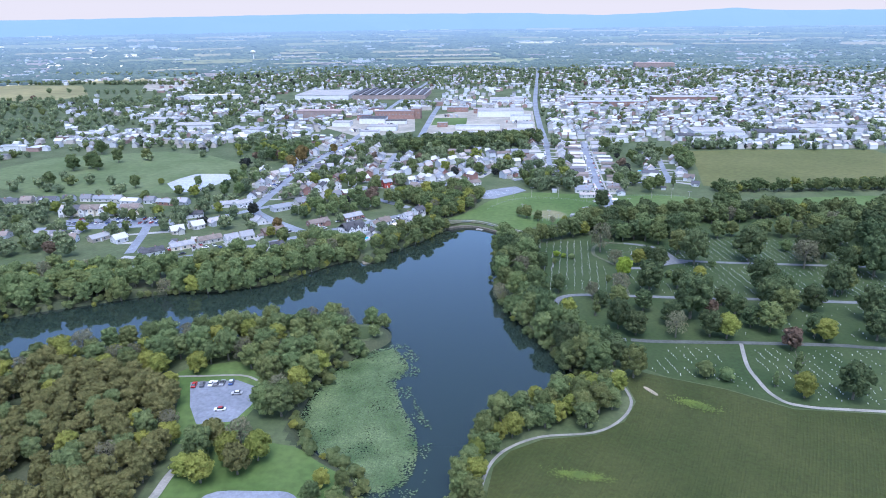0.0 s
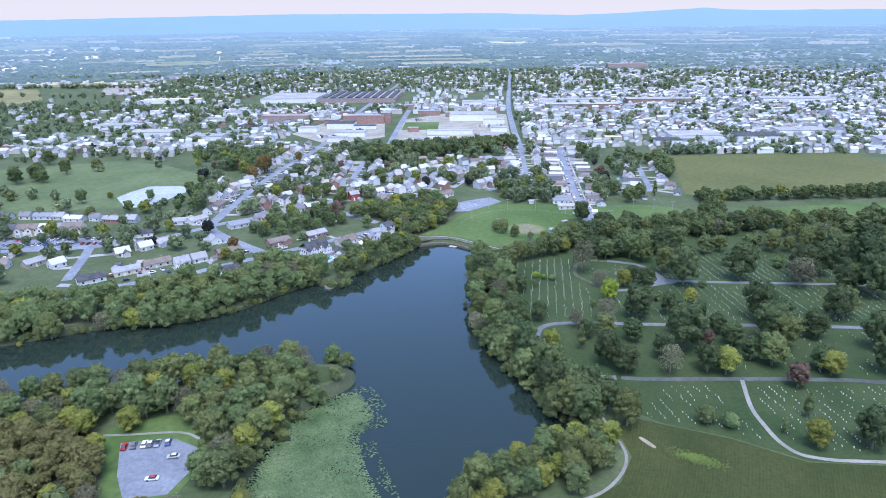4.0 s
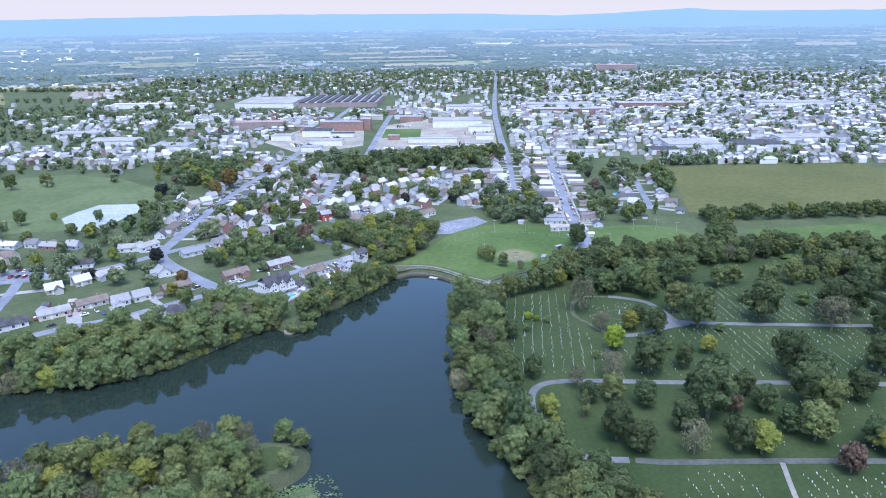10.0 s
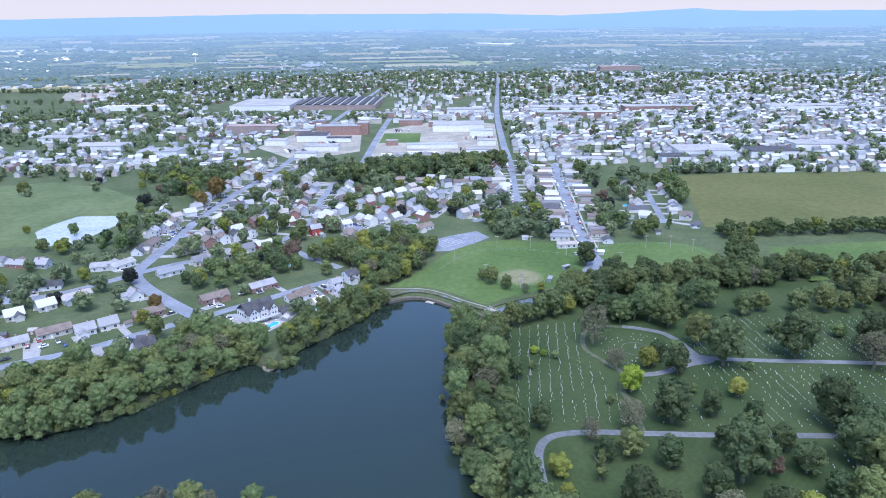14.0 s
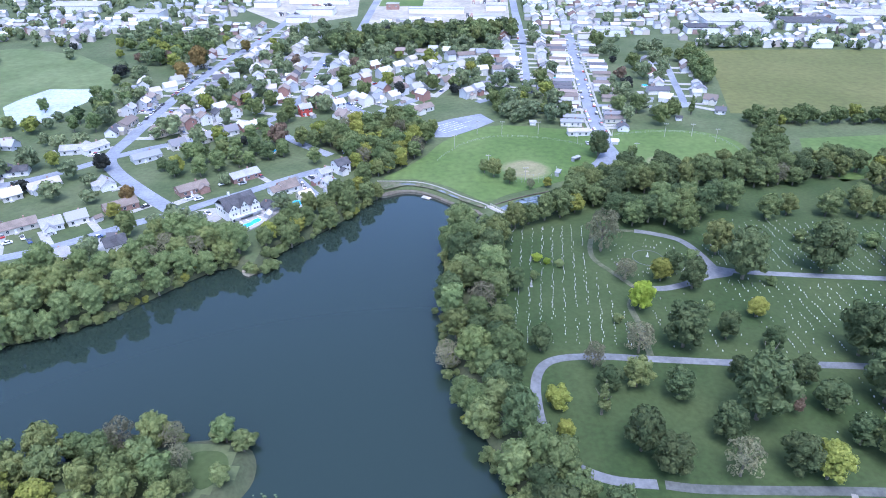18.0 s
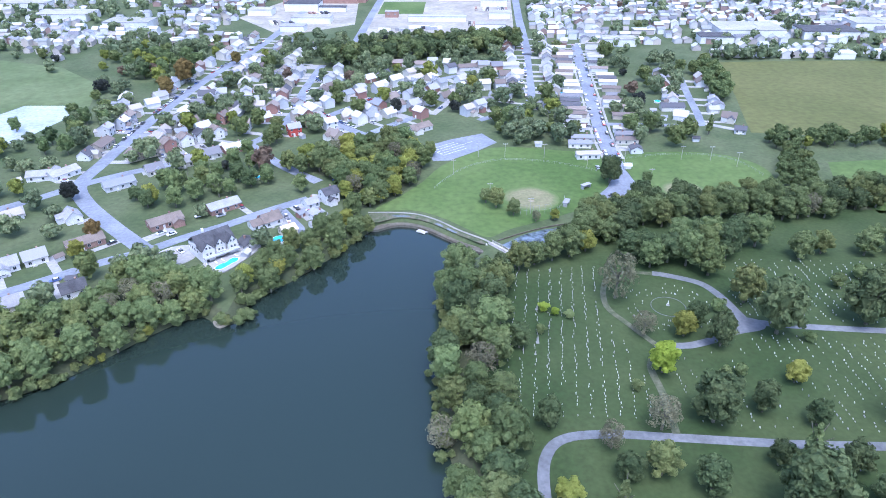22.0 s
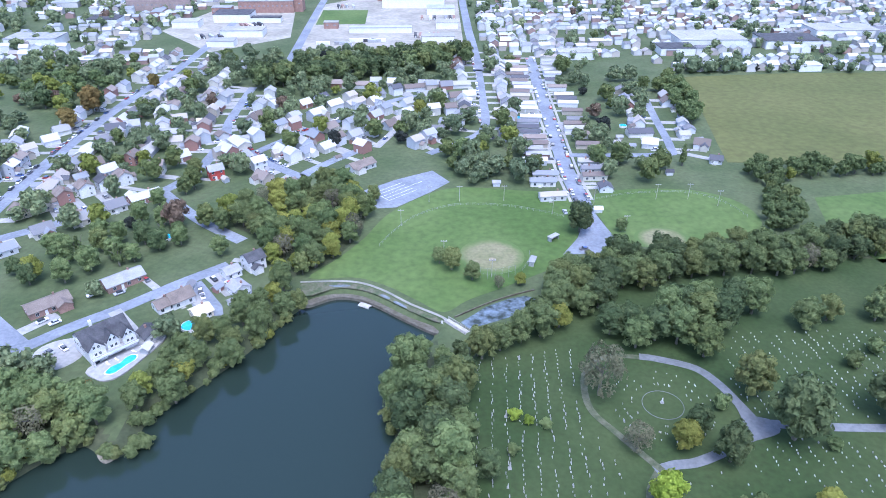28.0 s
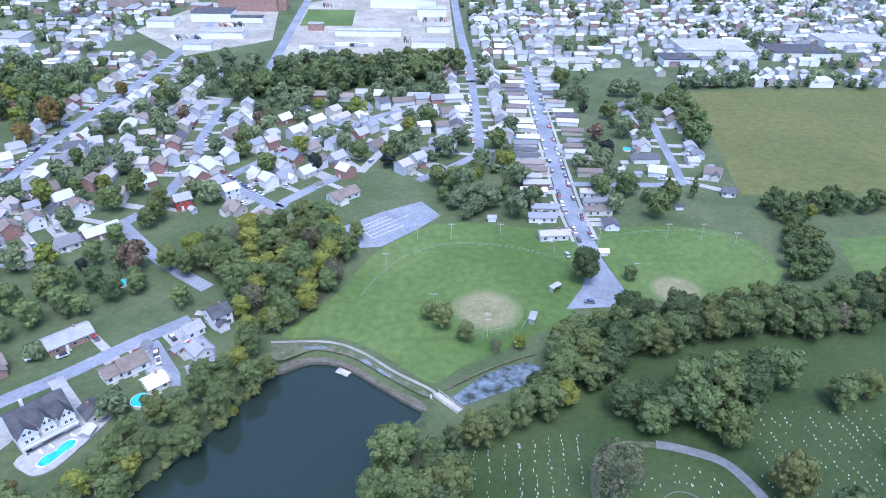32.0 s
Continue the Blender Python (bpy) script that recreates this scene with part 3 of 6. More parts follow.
def trunk_mesh(rng, h, r, limbs=4):
    parts = [rod((0, 0, -0.3), (0, 0, h * 0.5), r, r * 0.6)]
    for k in range(limbs):
        a = 2 * math.pi * k / limbs + rng.uniform(-0.5, 0.5)
        l = h * rng.uniform(0.28, 0.4)
        parts.append(rod((0, 0, h * (0.3 + 0.04 * k)), (l * 0.7 * math.cos(a), l * 0.7 * math.sin(a), h * 0.42 + l * 0.8), r * 0.45, r * 0.15, 5))
    return shape(many(*parts), BARK)


TREES = {}


def tree_kind(kind, mat, label, r, h, lobes=30, cards=1150, card=0.38, thin=False, cone=False, variants=3, base=0.07):
    out = []
    for k in range(variants):
        rng = np.random.default_rng(100 + len(TREES) * 10 + k)
        V, F = crown_arrays(rng, r, h * (1 - base), h * base, lobes, cards, card, thin, cone)
        crown = mesh_arrays("crown", V, F, mat)
        trunk = trunk_mesh(rng, h, 0.035 * h, 7 if thin else 4)
        tv = np.array([v.co[:] for v in trunk.vertices])
        trunk.calc_loop_triangles()
        tf = np.array([t.vertices[:] for t in trunk.loop_triangles])
        out.append((crown, trunk, V, F, tv, tf))
    TREES[kind] = (out, label, mat)


tree_kind("green", LEAF, "tree with a full dark green crown", 4.6, 11.5, variants=4)
tree_kind("olive", LEAF_OLIVE, "tree with an olive green crown", 4.5, 11.5)
tree_kind("yellow", LEAF_YELLOW, "tree with leaves turning yellow-green", 4.2, 10)
tree_kind("pale", LEAF_PALE, "tree with a pale olive-brown crown", 4.5, 11.5)
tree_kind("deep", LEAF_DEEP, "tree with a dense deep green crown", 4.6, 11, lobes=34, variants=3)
tree_kind("lime", LEAF_LIME, "tree with vivid yellow-green leaves", 4.2, 9.5, variants=1)
tree_kind("rust", LEAF_RUST, "tree with rust-brown autumn leaves", 4.2, 10, variants=2)
tree_kind("grey", LEAF_GREY, "thin half-bare tree with grey twigs", 4.2, 10.5, cards=1100, card=0.3, thin=True, variants=2)
tree_kind("amber", LEAF_AMBER, "tree with amber autumn leaves", 4.2, 10, variants=1)
tree_kind("dark", LEAF_DARK, "tree with a dense dark purple crown", 4.2, 9.5, variants=1)
tree_kind("conifer", LEAF, "slim dark green conifer", 2.2, 10, lobes=14, cards=520, card=0.4, cone=True, variants=2, base=0.06)
tree_kind("bush", LEAF, "low rounded dark green bush", 2.3, 3.8, lobes=6, cards=300, card=0.34, variants=2, base=0.02)
tree_kind("bush_bright", LEAF_LIME, "low bright yellow-green rounded bush", 2.2, 3.8, lobes=6, cards=300, card=0.34, variants=1, base=0.02)
TREE_RNG = np.random.default_rng(5)


def plant(kind, x, y, size=1.0, z=None, group="trees"):
    meshes, label, _ = TREES[kind]
    crown, trunk = meshes[TREE_RNG.integers(len(meshes))][:2]
    s = size * TREE_RNG.uniform(0.92, 1.08)
    ob = thing("bush" if kind.startswith("bush") else "tree", label, "bush" if kind.startswith("bush") else "tree", group)
    ob.matrix_basis = Matrix.LocRotScale((x, y, G - 0.1 if z is None else z), Euler((0, 0, TREE_RNG.uniform(0, 6.28))), (s, s, s * TREE_RNG.uniform(0.9, 1.12)))
    part("trunk", trunk, ob)
    part("crown", crown, ob)
    return ob


def land_level(x, y):
    d = float(away(LAKE, np.array([x]), np.array([y]), True)[0])
    if inside(LAKE, np.array([x]), np.array([y]))[0]:
        d = -d
    return max(min(G, 0.3 + d * 0.9), -0.6) - 0.1


KEEP_CLEAR = [[(-78, 201), (-63, 197), (-58, 212), (-69, 213)], [(36, 269), (47, 274), (58, 279), (65, 279), (59, 271), (52, 266), (40, 262)], [(14, 251), (24, 243), (40, 243), (53, 253), (68, 268), (70, 284), (58, 287), (30, 274), (16, 264)], [(-118, 44), (-114, 58), (-88, 62), (-77, 46), (-77, 34), (-80, 20), (-100, 16)], [(-141, 198), (-120, 198), (-117, 226), (-141, 230)]]


LIGHT = [crown_arrays(np.random.default_rng(400 + k), 4.6, 10.7, 0.8, 10, 260, 0.85) for k in range(6)]


def wood(poly, gap, kinds, weights, size=1.0, group="woodland trees", spread=0.18, seed=1, stuff=False, light=False):
    """A wood of single trees, or of trees joined into one body where nobody could count them."""
    rng = np.random.default_rng(seed)
    V, F, M, n = [], [], [], 0
    mats = [TREES[k][2] for k in kinds] + [BARK]
    for x, y in scatter(poly, gap, rng, [(line, w / 2 + (1.6 if w < 1.2 else 2.5)) for line, w in ROADS]):
        if inside(LAKE, np.array([x]), np.array([y]))[0] and away(LAKE, np.array([x]), np.array([y]), True)[0] > 1.8:
            continue
        if any(inside(k, [x], [y])[0] for k in KEEP_CLEAR):
            continue
        kind, s = rng.choice(len(kinds), p=weights), size * rng.uniform(1 - spread, 1 + spread)
        if not stuff:
            plant(kinds[kind], x, y, s, land_level(x, y), group)
            continue
        variants = TREES[kinds[kind]][0]
        cv, cf, tv, tf = variants[rng.integers(len(variants))][2:]
        if light:
            cv, cf = LIGHT[rng.integers(len(LIGHT))]
        a, zz, tall = rng.uniform(0, 6.28), land_level(x, y), rng.uniform(0.88, 1.15)
        for v, f, m in ((cv, cf, kind), (tv, tf, len(kinds))):
            V.append(np.stack([x + s * (v[:, 0] * math.cos(a) - v[:, 1] * math.sin(a)), y + s * (v[:, 0] * math.sin(a) + v[:, 1] * math.cos(a)), zz + s * tall * v[:, 2]], 1))
            F.append(f + n)
            M.append(np.full(len(f), m, np.int32))
            n += len(v)
    if stuff:
        me = mesh_arrays("woodland", np.concatenate(V), np.concatenate(F), mats)
        me.polygons.foreach_set("material_index", np.concatenate(M))
        tagged(new("woodland", me), "dense mixed green woodland: " + group, "woodland", kind="stuff")


WEST_WOOD = [(-30, 298), (-16, 310), (-6, 332), (-5, 352), (-10, 370), (-24, 384), (-38, 376), (-48, 368), (-60, 364), (-70, 352), (-64, 340), (-54, 334), (-50, 328), (-44, 316), (-36, 298)]
K4 = ["green", "olive", "yellow", "grey", "rust"]
wood([(-330, 38), (-243, 109), (-207, 130), (-171, 148), (-142, 153), (-125, 161), (-109, 172), (-96, 189), (-85, 204), (-77, 209), (-69, 203), (-64, 209), (-70, 222), (-88, 224), (-100, 228), (-114, 226), (-122, 213), (-140, 203), (-151, 194), (-162, 180), (-180, 173), (-206, 164), (-222, 176), (-330, 120)], 6.2, K4, [0.6, 0.26, 0.05, 0.07, 0.02], 1.15, "trees of the lake bank", seed=2, stuff=True)
wood([(-70, 222), (-61, 220), (-53, 231), (-42, 246), (-33, 261), (-24, 279), (-32, 290), (-40, 278), (-50, 262), (-62, 244)], 5.6, K4, [0.6, 0.22, 0.13, 0.05, 0.0], 0.98, "trees of the lake bank", seed=3, stuff=True)
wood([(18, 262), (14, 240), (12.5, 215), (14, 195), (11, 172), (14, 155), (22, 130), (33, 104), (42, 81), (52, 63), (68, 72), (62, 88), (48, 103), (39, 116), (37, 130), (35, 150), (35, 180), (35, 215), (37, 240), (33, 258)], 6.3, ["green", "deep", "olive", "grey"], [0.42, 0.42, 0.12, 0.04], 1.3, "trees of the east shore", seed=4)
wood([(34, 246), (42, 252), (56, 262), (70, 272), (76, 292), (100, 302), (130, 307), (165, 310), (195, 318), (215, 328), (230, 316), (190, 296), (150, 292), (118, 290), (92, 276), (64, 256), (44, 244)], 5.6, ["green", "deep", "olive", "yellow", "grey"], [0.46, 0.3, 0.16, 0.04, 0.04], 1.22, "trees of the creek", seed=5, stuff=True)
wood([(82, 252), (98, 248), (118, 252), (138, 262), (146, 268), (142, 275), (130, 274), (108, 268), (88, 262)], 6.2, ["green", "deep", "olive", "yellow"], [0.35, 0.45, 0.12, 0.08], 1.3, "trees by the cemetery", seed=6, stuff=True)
wood([(145, 262), (230, 280), (300, 285), (300, 270), (220, 262), (160, 256)], 9.0, K4, [0.7, 0.2, 0.0, 0.1, 0.0], 1.1, "trees by the cemetery", seed=16, stuff=True)
wood([(-106, 362), (-92, 362), (-94, 386), (-98, 400), (-106, 400)], 6.8, K4, [0.55, 0.3, 0.15, 0.0, 0.0], 1.1, "town trees", seed=21)
wood([(-150, 300), (-138, 322), (-124, 318), (-119, 342), (-104, 352), (-82, 334), (-80, 320), (-95, 314), (-108, 304), (-118, 292), (-130, 290), (-140, 298)], 8.2, ["green", "deep", "olive", "yellow", "conifer"], [0.36, 0.3, 0.17, 0.09, 0.08], 1.0, "town trees", seed=22, stuff=True)
wood([(-262, 540), (-258, 585), (-202, 553), (-193, 500), (-206, 487), (-236, 497)], 11, ["green", "deep", "olive", "yellow"], [0.55, 0.2, 0.17, 0.08], 1.15, "far edge of the park", seed=23, stuff=True, light=True)
wood([(-238, 440), (-212, 440), (-206, 401), (-207, 352), (-230, 362)], 12, ["green", "deep", "olive"], [0.6, 0.15, 0.25], 1.05, "pond trees", seed=24, stuff=True, light=True)
slab("ground_beach", [(-72, 207), (-68.5, 204), (-65.3, 208), (-68, 210.5)], 0.9, DIRT, "small bare pale landing on the headland", "beach", 1.2)
wood(WEST_WOOD, 5.7, K4, [0.42, 0.22, 0.31, 0.05, 0.0], 1.12, "trees beside the ball field", seed=7)
wood([(-113, 54), (-108, 62), (-100, 60), (-88, 55), (-82, 38), (-82, 24), (-64, 22), (-60, 48), (-55, 69), (-47, 84), (-60, 98), (-62, 114), (-80, 109), (-121, 94), (-169, 77), (-190, 61), (-150, 50)], 6.6, K4, [0.45, 0.25, 0.15, 0.15, 0.0], 1.12, "trees of the point", seed=8)
for kind, x, y, s in (("grey", -60, 108, 0.9), ("green", -47, 112, 0.75), ("green", -41, 109, 0.7), ("green", -43, 96, 0.7), ("green", -52, 92, 0.8), ("grey", -56, 101, 0.8)):
    plant(kind, x, y, s, land_level(x, y), "trees of the point")
wood([(-225, -30), (-225, 40), (-190, 56), (-150, 50), (-114, 46), (-101, 22), (-97, -20), (-98, -34)], 5.3, ["green", "pale", "yellow", "grey", "rust"], [0.26, 0.64, 0.08, 0.02, 0.0], 0.96, "trees of the near wood", seed=9, stuff=True)
wood([(-97, 9), (-80, 11), (-67, 8), (-64, 2), (-72, -12), (-90, -14), (-97, -6)], 6.5, ["green", "pale", "yellow", "grey"], [0.15, 0.35, 0.45, 0.05], 1.1, "trees of the near wood", seed=10)
wood([(-45, -4), (-33, -6), (-30, -20), (-34, -50), (-48, -40)], 6.5, K4, [0.35, 0.4, 0.2, 0.05, 0.0], 0.8, "trees of the near wood", seed=17)
wood([(1, -40), (4, 5), (10, 24), (26, 43), (42, 55), (54, 63), (63, 52), (58, 36), (48, 28), (31, 24), (17, 16), (10, 0), (7, -40)], 4.6, K4, [0.35, 0.3, 0.32, 0.03, 0.0], 0.95, "trees of the field edge", seed=11)
wood([(192, 402), (225, 402), (290, 404), (352, 418), (440, 430), (440, 415), (352, 402), (290, 392), (225, 388), (200, 378), (185, 350), (178, 330), (190, 330), (205, 350)], 5.4, K4, [0.75, 0.2, 0.05, 0.0, 0.0], 0.85, "hedgerow trees", seed=12, stuff=True, light=True)
wood([(190, 470), (203, 490), (210, 536), (216, 580), (206, 580), (196, 540), (186, 500)], 6.5, K4, [0.8, 0.2, 0, 0, 0], 1.0, "hedgerow trees", seed=13, stuff=True, light=True)
wood([(225, 318), (300, 326), (420, 318), (420, 262), (300, 258), (240, 262), (225, 290)], 8.5, K4, [0.75, 0.2, 0.05, 0.0, 0.0], 1.2, "far creek trees", seed=14, stuff=True, light=True)
wood([(260, 255), (430, 255), (430, 60), (260, 60)], 12, K4, [0.75, 0.2, 0.05, 0.0, 0.0], 1.4, "trees of the far cemetery", seed=15, stuff=True, light=True)

wood([(-104, 548), (-60, 566), (-20, 582), (20, 597), (58, 612), (58, 634), (15, 624), (-25, 608), (-65, 592), (-108, 576)], 7.4, ["green", "deep", "olive"], [0.4, 0.45, 0.15], 1.45, "tall row behind the houses", seed=25, stuff=True, light=True)
for k, pts in enumerate([[(-330, 55), (-243, 120), (-205, 141), (-171, 158), (-140, 164), (-120, 175), (-104, 195), (-92, 214), (-84, 220), (-88, 224), (-100, 228), (-114, 226), (-122, 213), (-140, 203), (-151, 194), (-162, 180), (-180, 173), (-206, 164), (-222, 176), (-330, 120)], [(21, 248), (20, 240), (19, 215), (21, 195), (18, 172), (21, 155), (29, 130), (40, 106), (50, 84), (60, 74), (66, 78), (60, 90), (48, 103), (40, 116), (38, 130), (36, 150), (36, 180), (36, 215), (37, 240), (35, 246)], [(-330, -24), (-215, 42), (-190, 53), (-150, 50), (-114, 46), (-101, 22), (-97, -20), (-99, -60), (-150, -90), (-260, -60)], WEST_WOOD, [(36, 246), (46, 252), (70, 272), (78, 292), (100, 302), (130, 307), (165, 310), (215, 328), (300, 326), (420, 318), (420, 264), (300, 260), (236, 264), (225, 290), (190, 296), (150, 292), (118, 288), (92, 274), (64, 256), (44, 243)]]):
    slab("ground_woodland" if k == 0 else "ground_woodland_%d" % (k + 1), pts, G + 0.03, FLOOR, "shaded leaf-littered woodland floor", "woodland floor", smooth=False)
rng = np.random.default_rng(77)
V, F, M, n = [], [], [], 0
shore = curve_points(LAKE, True, 3)
dist = np.r_[0, np.cumsum(np.hypot(*np.diff(shore, axis=0).T))]
for s in np.arange(0, dist[-1], 2.3):
    x, y = np.interp(s, dist, shore[:, 0]), np.interp(s, dist, shore[:, 1])
    if y < -45 or x < -325 or (-30 < x < 32 and y > 250) or (-42 < x < -28 and 86 < y < 112) or rng.random() < 0.12:
        continue
    x, y = x + rng.normal(0, 1.6), y + rng.normal(0, 1.6)
    variants = TREES["bush"][0]
    cv, cf = variants[rng.integers(len(variants))][2:4]
    sc, a, zz = rng.uniform(0.6, 1.3), rng.uniform(0, 6.28), land_level(x, y)
    V.append(np.stack([x + sc * (cv[:, 0] * math.cos(a) - cv[:, 1] * math.sin(a)), y + sc * (cv[:, 0] * math.sin(a) + cv[:, 1] * math.cos(a)), max(zz, 0) + sc * cv[:, 2]], 1))
    F.append(cf + n)
    M.append(np.full(len(cf), rng.choice(3, p=[0.65, 0.27, 0.08]), np.int32))
    n += len(cv)
me = mesh_arrays("shore_bushes", np.concatenate(V), np.concatenate(F), [LEAF, LEAF_OLIVE, LEAF_YELLOW])
me.polygons.foreach_set("material_index", np.concatenate(M))
tagged(new("shore_bushes", me), "tangled green bushes along the shore of the lake", "bushes", kind="stuff")


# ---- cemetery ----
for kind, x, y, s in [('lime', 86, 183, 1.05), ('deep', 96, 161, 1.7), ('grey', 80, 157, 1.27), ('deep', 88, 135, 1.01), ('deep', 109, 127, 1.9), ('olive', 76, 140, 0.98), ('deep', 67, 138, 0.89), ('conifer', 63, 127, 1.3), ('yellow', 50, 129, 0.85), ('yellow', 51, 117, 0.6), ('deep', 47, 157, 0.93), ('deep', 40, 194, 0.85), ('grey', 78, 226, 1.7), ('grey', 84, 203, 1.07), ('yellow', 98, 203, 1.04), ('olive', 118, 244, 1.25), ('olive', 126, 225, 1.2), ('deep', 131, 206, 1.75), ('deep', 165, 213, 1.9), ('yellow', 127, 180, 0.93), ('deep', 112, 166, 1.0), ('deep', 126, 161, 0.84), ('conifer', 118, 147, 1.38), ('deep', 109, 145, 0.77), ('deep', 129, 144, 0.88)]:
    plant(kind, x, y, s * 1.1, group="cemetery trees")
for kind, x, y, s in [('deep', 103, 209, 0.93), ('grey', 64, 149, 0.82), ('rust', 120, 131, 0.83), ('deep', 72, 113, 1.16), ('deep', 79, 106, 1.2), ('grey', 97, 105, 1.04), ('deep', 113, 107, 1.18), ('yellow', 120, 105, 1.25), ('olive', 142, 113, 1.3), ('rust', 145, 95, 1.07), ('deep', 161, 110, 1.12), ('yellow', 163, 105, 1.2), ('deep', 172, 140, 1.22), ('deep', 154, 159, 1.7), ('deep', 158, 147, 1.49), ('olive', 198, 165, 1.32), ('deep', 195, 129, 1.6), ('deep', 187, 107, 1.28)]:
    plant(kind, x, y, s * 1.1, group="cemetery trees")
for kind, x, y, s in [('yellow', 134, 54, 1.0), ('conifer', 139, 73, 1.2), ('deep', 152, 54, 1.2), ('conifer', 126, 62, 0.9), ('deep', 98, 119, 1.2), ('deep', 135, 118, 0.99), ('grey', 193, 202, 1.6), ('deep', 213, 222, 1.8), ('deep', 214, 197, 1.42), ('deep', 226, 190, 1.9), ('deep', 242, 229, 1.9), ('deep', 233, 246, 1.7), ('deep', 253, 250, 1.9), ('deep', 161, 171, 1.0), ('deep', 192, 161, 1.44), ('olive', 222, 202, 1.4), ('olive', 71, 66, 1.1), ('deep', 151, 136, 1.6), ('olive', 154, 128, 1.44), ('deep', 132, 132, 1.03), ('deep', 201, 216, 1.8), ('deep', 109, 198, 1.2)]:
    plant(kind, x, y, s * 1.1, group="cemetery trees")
for kind, x, y, s in [('bush_bright', 50, 216, 1.11), ('bush', 59, 212, 1.05), ('bush_bright', 54, 214, 0.9), ('bush', 48, 202, 1.01), ('bush', 177, 245, 1.43), ('bush', 166, 238, 1.6), ('bush', 106, 182, 0.91), ('bush', 111, 183, 1.01), ('bush', 114, 219, 1.23), ('bush', 141, 202, 1.0), ('bush', 76, 174, 0.94), ('bush', 100, 68, 1.87), ('bush', 108, 66, 1.55), ('bush', 195, 234, 1.9)]:
    plant(kind, x, y, s, group="cemetery bushes")


def headstone_mesh(kind):
    if kind == 0:  # upright slab with a rounded top on a base
        def build(bm):
            box(-0.42, -0.14, -0.1, 0.42, 0.14, 0.15)(bm)
            prof = [(-0.33, 0.15), (0.33, 0.15), (0.33, 0.8), (0.2, 0.95), (0, 1.0), (-0.2, 0.95), (-0.33, 0.8)]
            a = [bm.verts.new((x, -0.09, z)) for x, z in prof]
            b = [bm.verts.new((x, 0.09, z)) for x, z in prof]
            bm.faces.new(a)
            bm.faces.new(b[::-1])
            for i in range(7):
                bm.faces.new((a[i - 1], b[i - 1], b[i], a[i]))
        return shape(build, STONE)
    if kind == 1:  # wide double stone
        return shape(many(box(-0.75, -0.2, -0.1, 0.75, 0.2, 0.2), box(-0.62, -0.13, 0.2, 0.62, 0.13, 0.92)), STONE)
    if kind == 2:  # low marker
        return shape(many(box(-0.4, -0.25, -0.1, 0.4, 0.25, 0.3), box(-0.32, -0.18, 0.3, 0.32, 0.18, 0.42)), STONE)
    return shape(many(box(-0.6, -0.6, -0.1, 0.6, 0.6, 0.35), box(-0.42, -0.42, 0.35, 0.42, 0.42, 1.0), rod((0, 0, 1.0), (0, 0, 3.2), 0.42, 0.16, 4)), STONE)


STONES = [headstone_mesh(k) for k in range(4)]
rng = np.random.default_rng(21)
spots = []
for outline, lean, gap, keep in [([(34, 160), (40, 244), (74, 250), (70, 220), (77, 205), (80, 190), (80, 160)], 0.09, 4.4, 0.84), ([(128, 176), (118, 200), (126, 206), (290, 200), (290, 158), (130, 158)], -0.12, 4.2, 0.7), ([(124, 216), (122, 236), (134, 258), (280, 255), (280, 211), (130, 215)], -0.14, 4.0, 0.74), ([(76, 72), (92, 95), (122, 96), (118, 70), (122, 54), (107, 64)], -0.22, 4.6, 0.66), ([(126, 96), (126, 60), (134, 52), (250, 48), (250, 95)], -0.22, 4.4, 0.6), ([(124, 106), (250, 103), (250, 147), (128, 147)], 0.03, 6.0, 0.3), ([(88, 160), (90, 190), (116, 198), (124, 180), (124, 158)], -0.1, 5.2, 0.35)]:
    q = np.array(outline, float)
    x0, y0, x1, y1 = *q.min(0), *q.max(0)
    for x in np.arange(x0, x1, gap):
        y = y0
        while y < y1:
            y += rng.uniform(1.2, 2.0)
            px = x + (y - y0) * lean + rng.normal(0, 0.32)
            if rng.random() < keep * (1 + 0.7 * noise.noise(Vector((px / 14, y / 18, 9)))) and inside(q, [px], [y])[0]:
                spots.append((px, y))
for r, count in ((9.5, 26), (12.5, 30), (15.5, 26)):
    spots += [(97 + r * math.cos(a), 221 + r * math.sin(a)) for a in rng.uniform(0, 2 * math.pi, count)]
ok = np.ones(len(spots), bool)
sp = np.array(spots)
for line, w in ROADS:
    ok &= away(line, sp[:, 0], sp[:, 1]) > w / 2 + 0.8
sp = sp[ok]
order = np.argsort(np.hypot(sp[:, 0] - 55, sp[:, 1] - 215))
for k in order[:280]:
    x, y = sp[k]
    kind = rng.choice(4, p=[0.64, 0.22, 0.13, 0.01])
    ob = tagged(new("gravestone", STONES[kind]), ["upright pale stone grave marker on the lawn", "wide pale stone double grave marker", "low flat stone grave marker", "tall tapered stone monument on a plinth"][kind], "gravestone", "cemetery graves")
    ob.matrix_basis = Matrix.LocRotScale((x, y, G + 0.05), Euler((rng.normal(0, 0.03), 0, 1.6 + rng.normal(0, 0.06))), (rng.uniform(0.5, 0.85),) * 3)
V, F, n = [], [], 0
for k in order[280:]:
    x, y = sp[k]
    w, h, t = rng.uniform(0.16, 0.34) * (1.5 if rng.random() < 0.08 else 1), rng.uniform(0.25, 0.6), 0.08
    V.append(np.array([(x + a, y + b, G + c) for c in (0, h) for a, b in ((-t, -w), (t, -w), (t, w), (-t, w))]))
    F.append(np.array([(4, 5, 6, 7), (0, 1, 5, 4), (1, 2, 6, 5), (2, 3, 7, 6), (3, 0, 4, 7)]) + n)
    n += 8
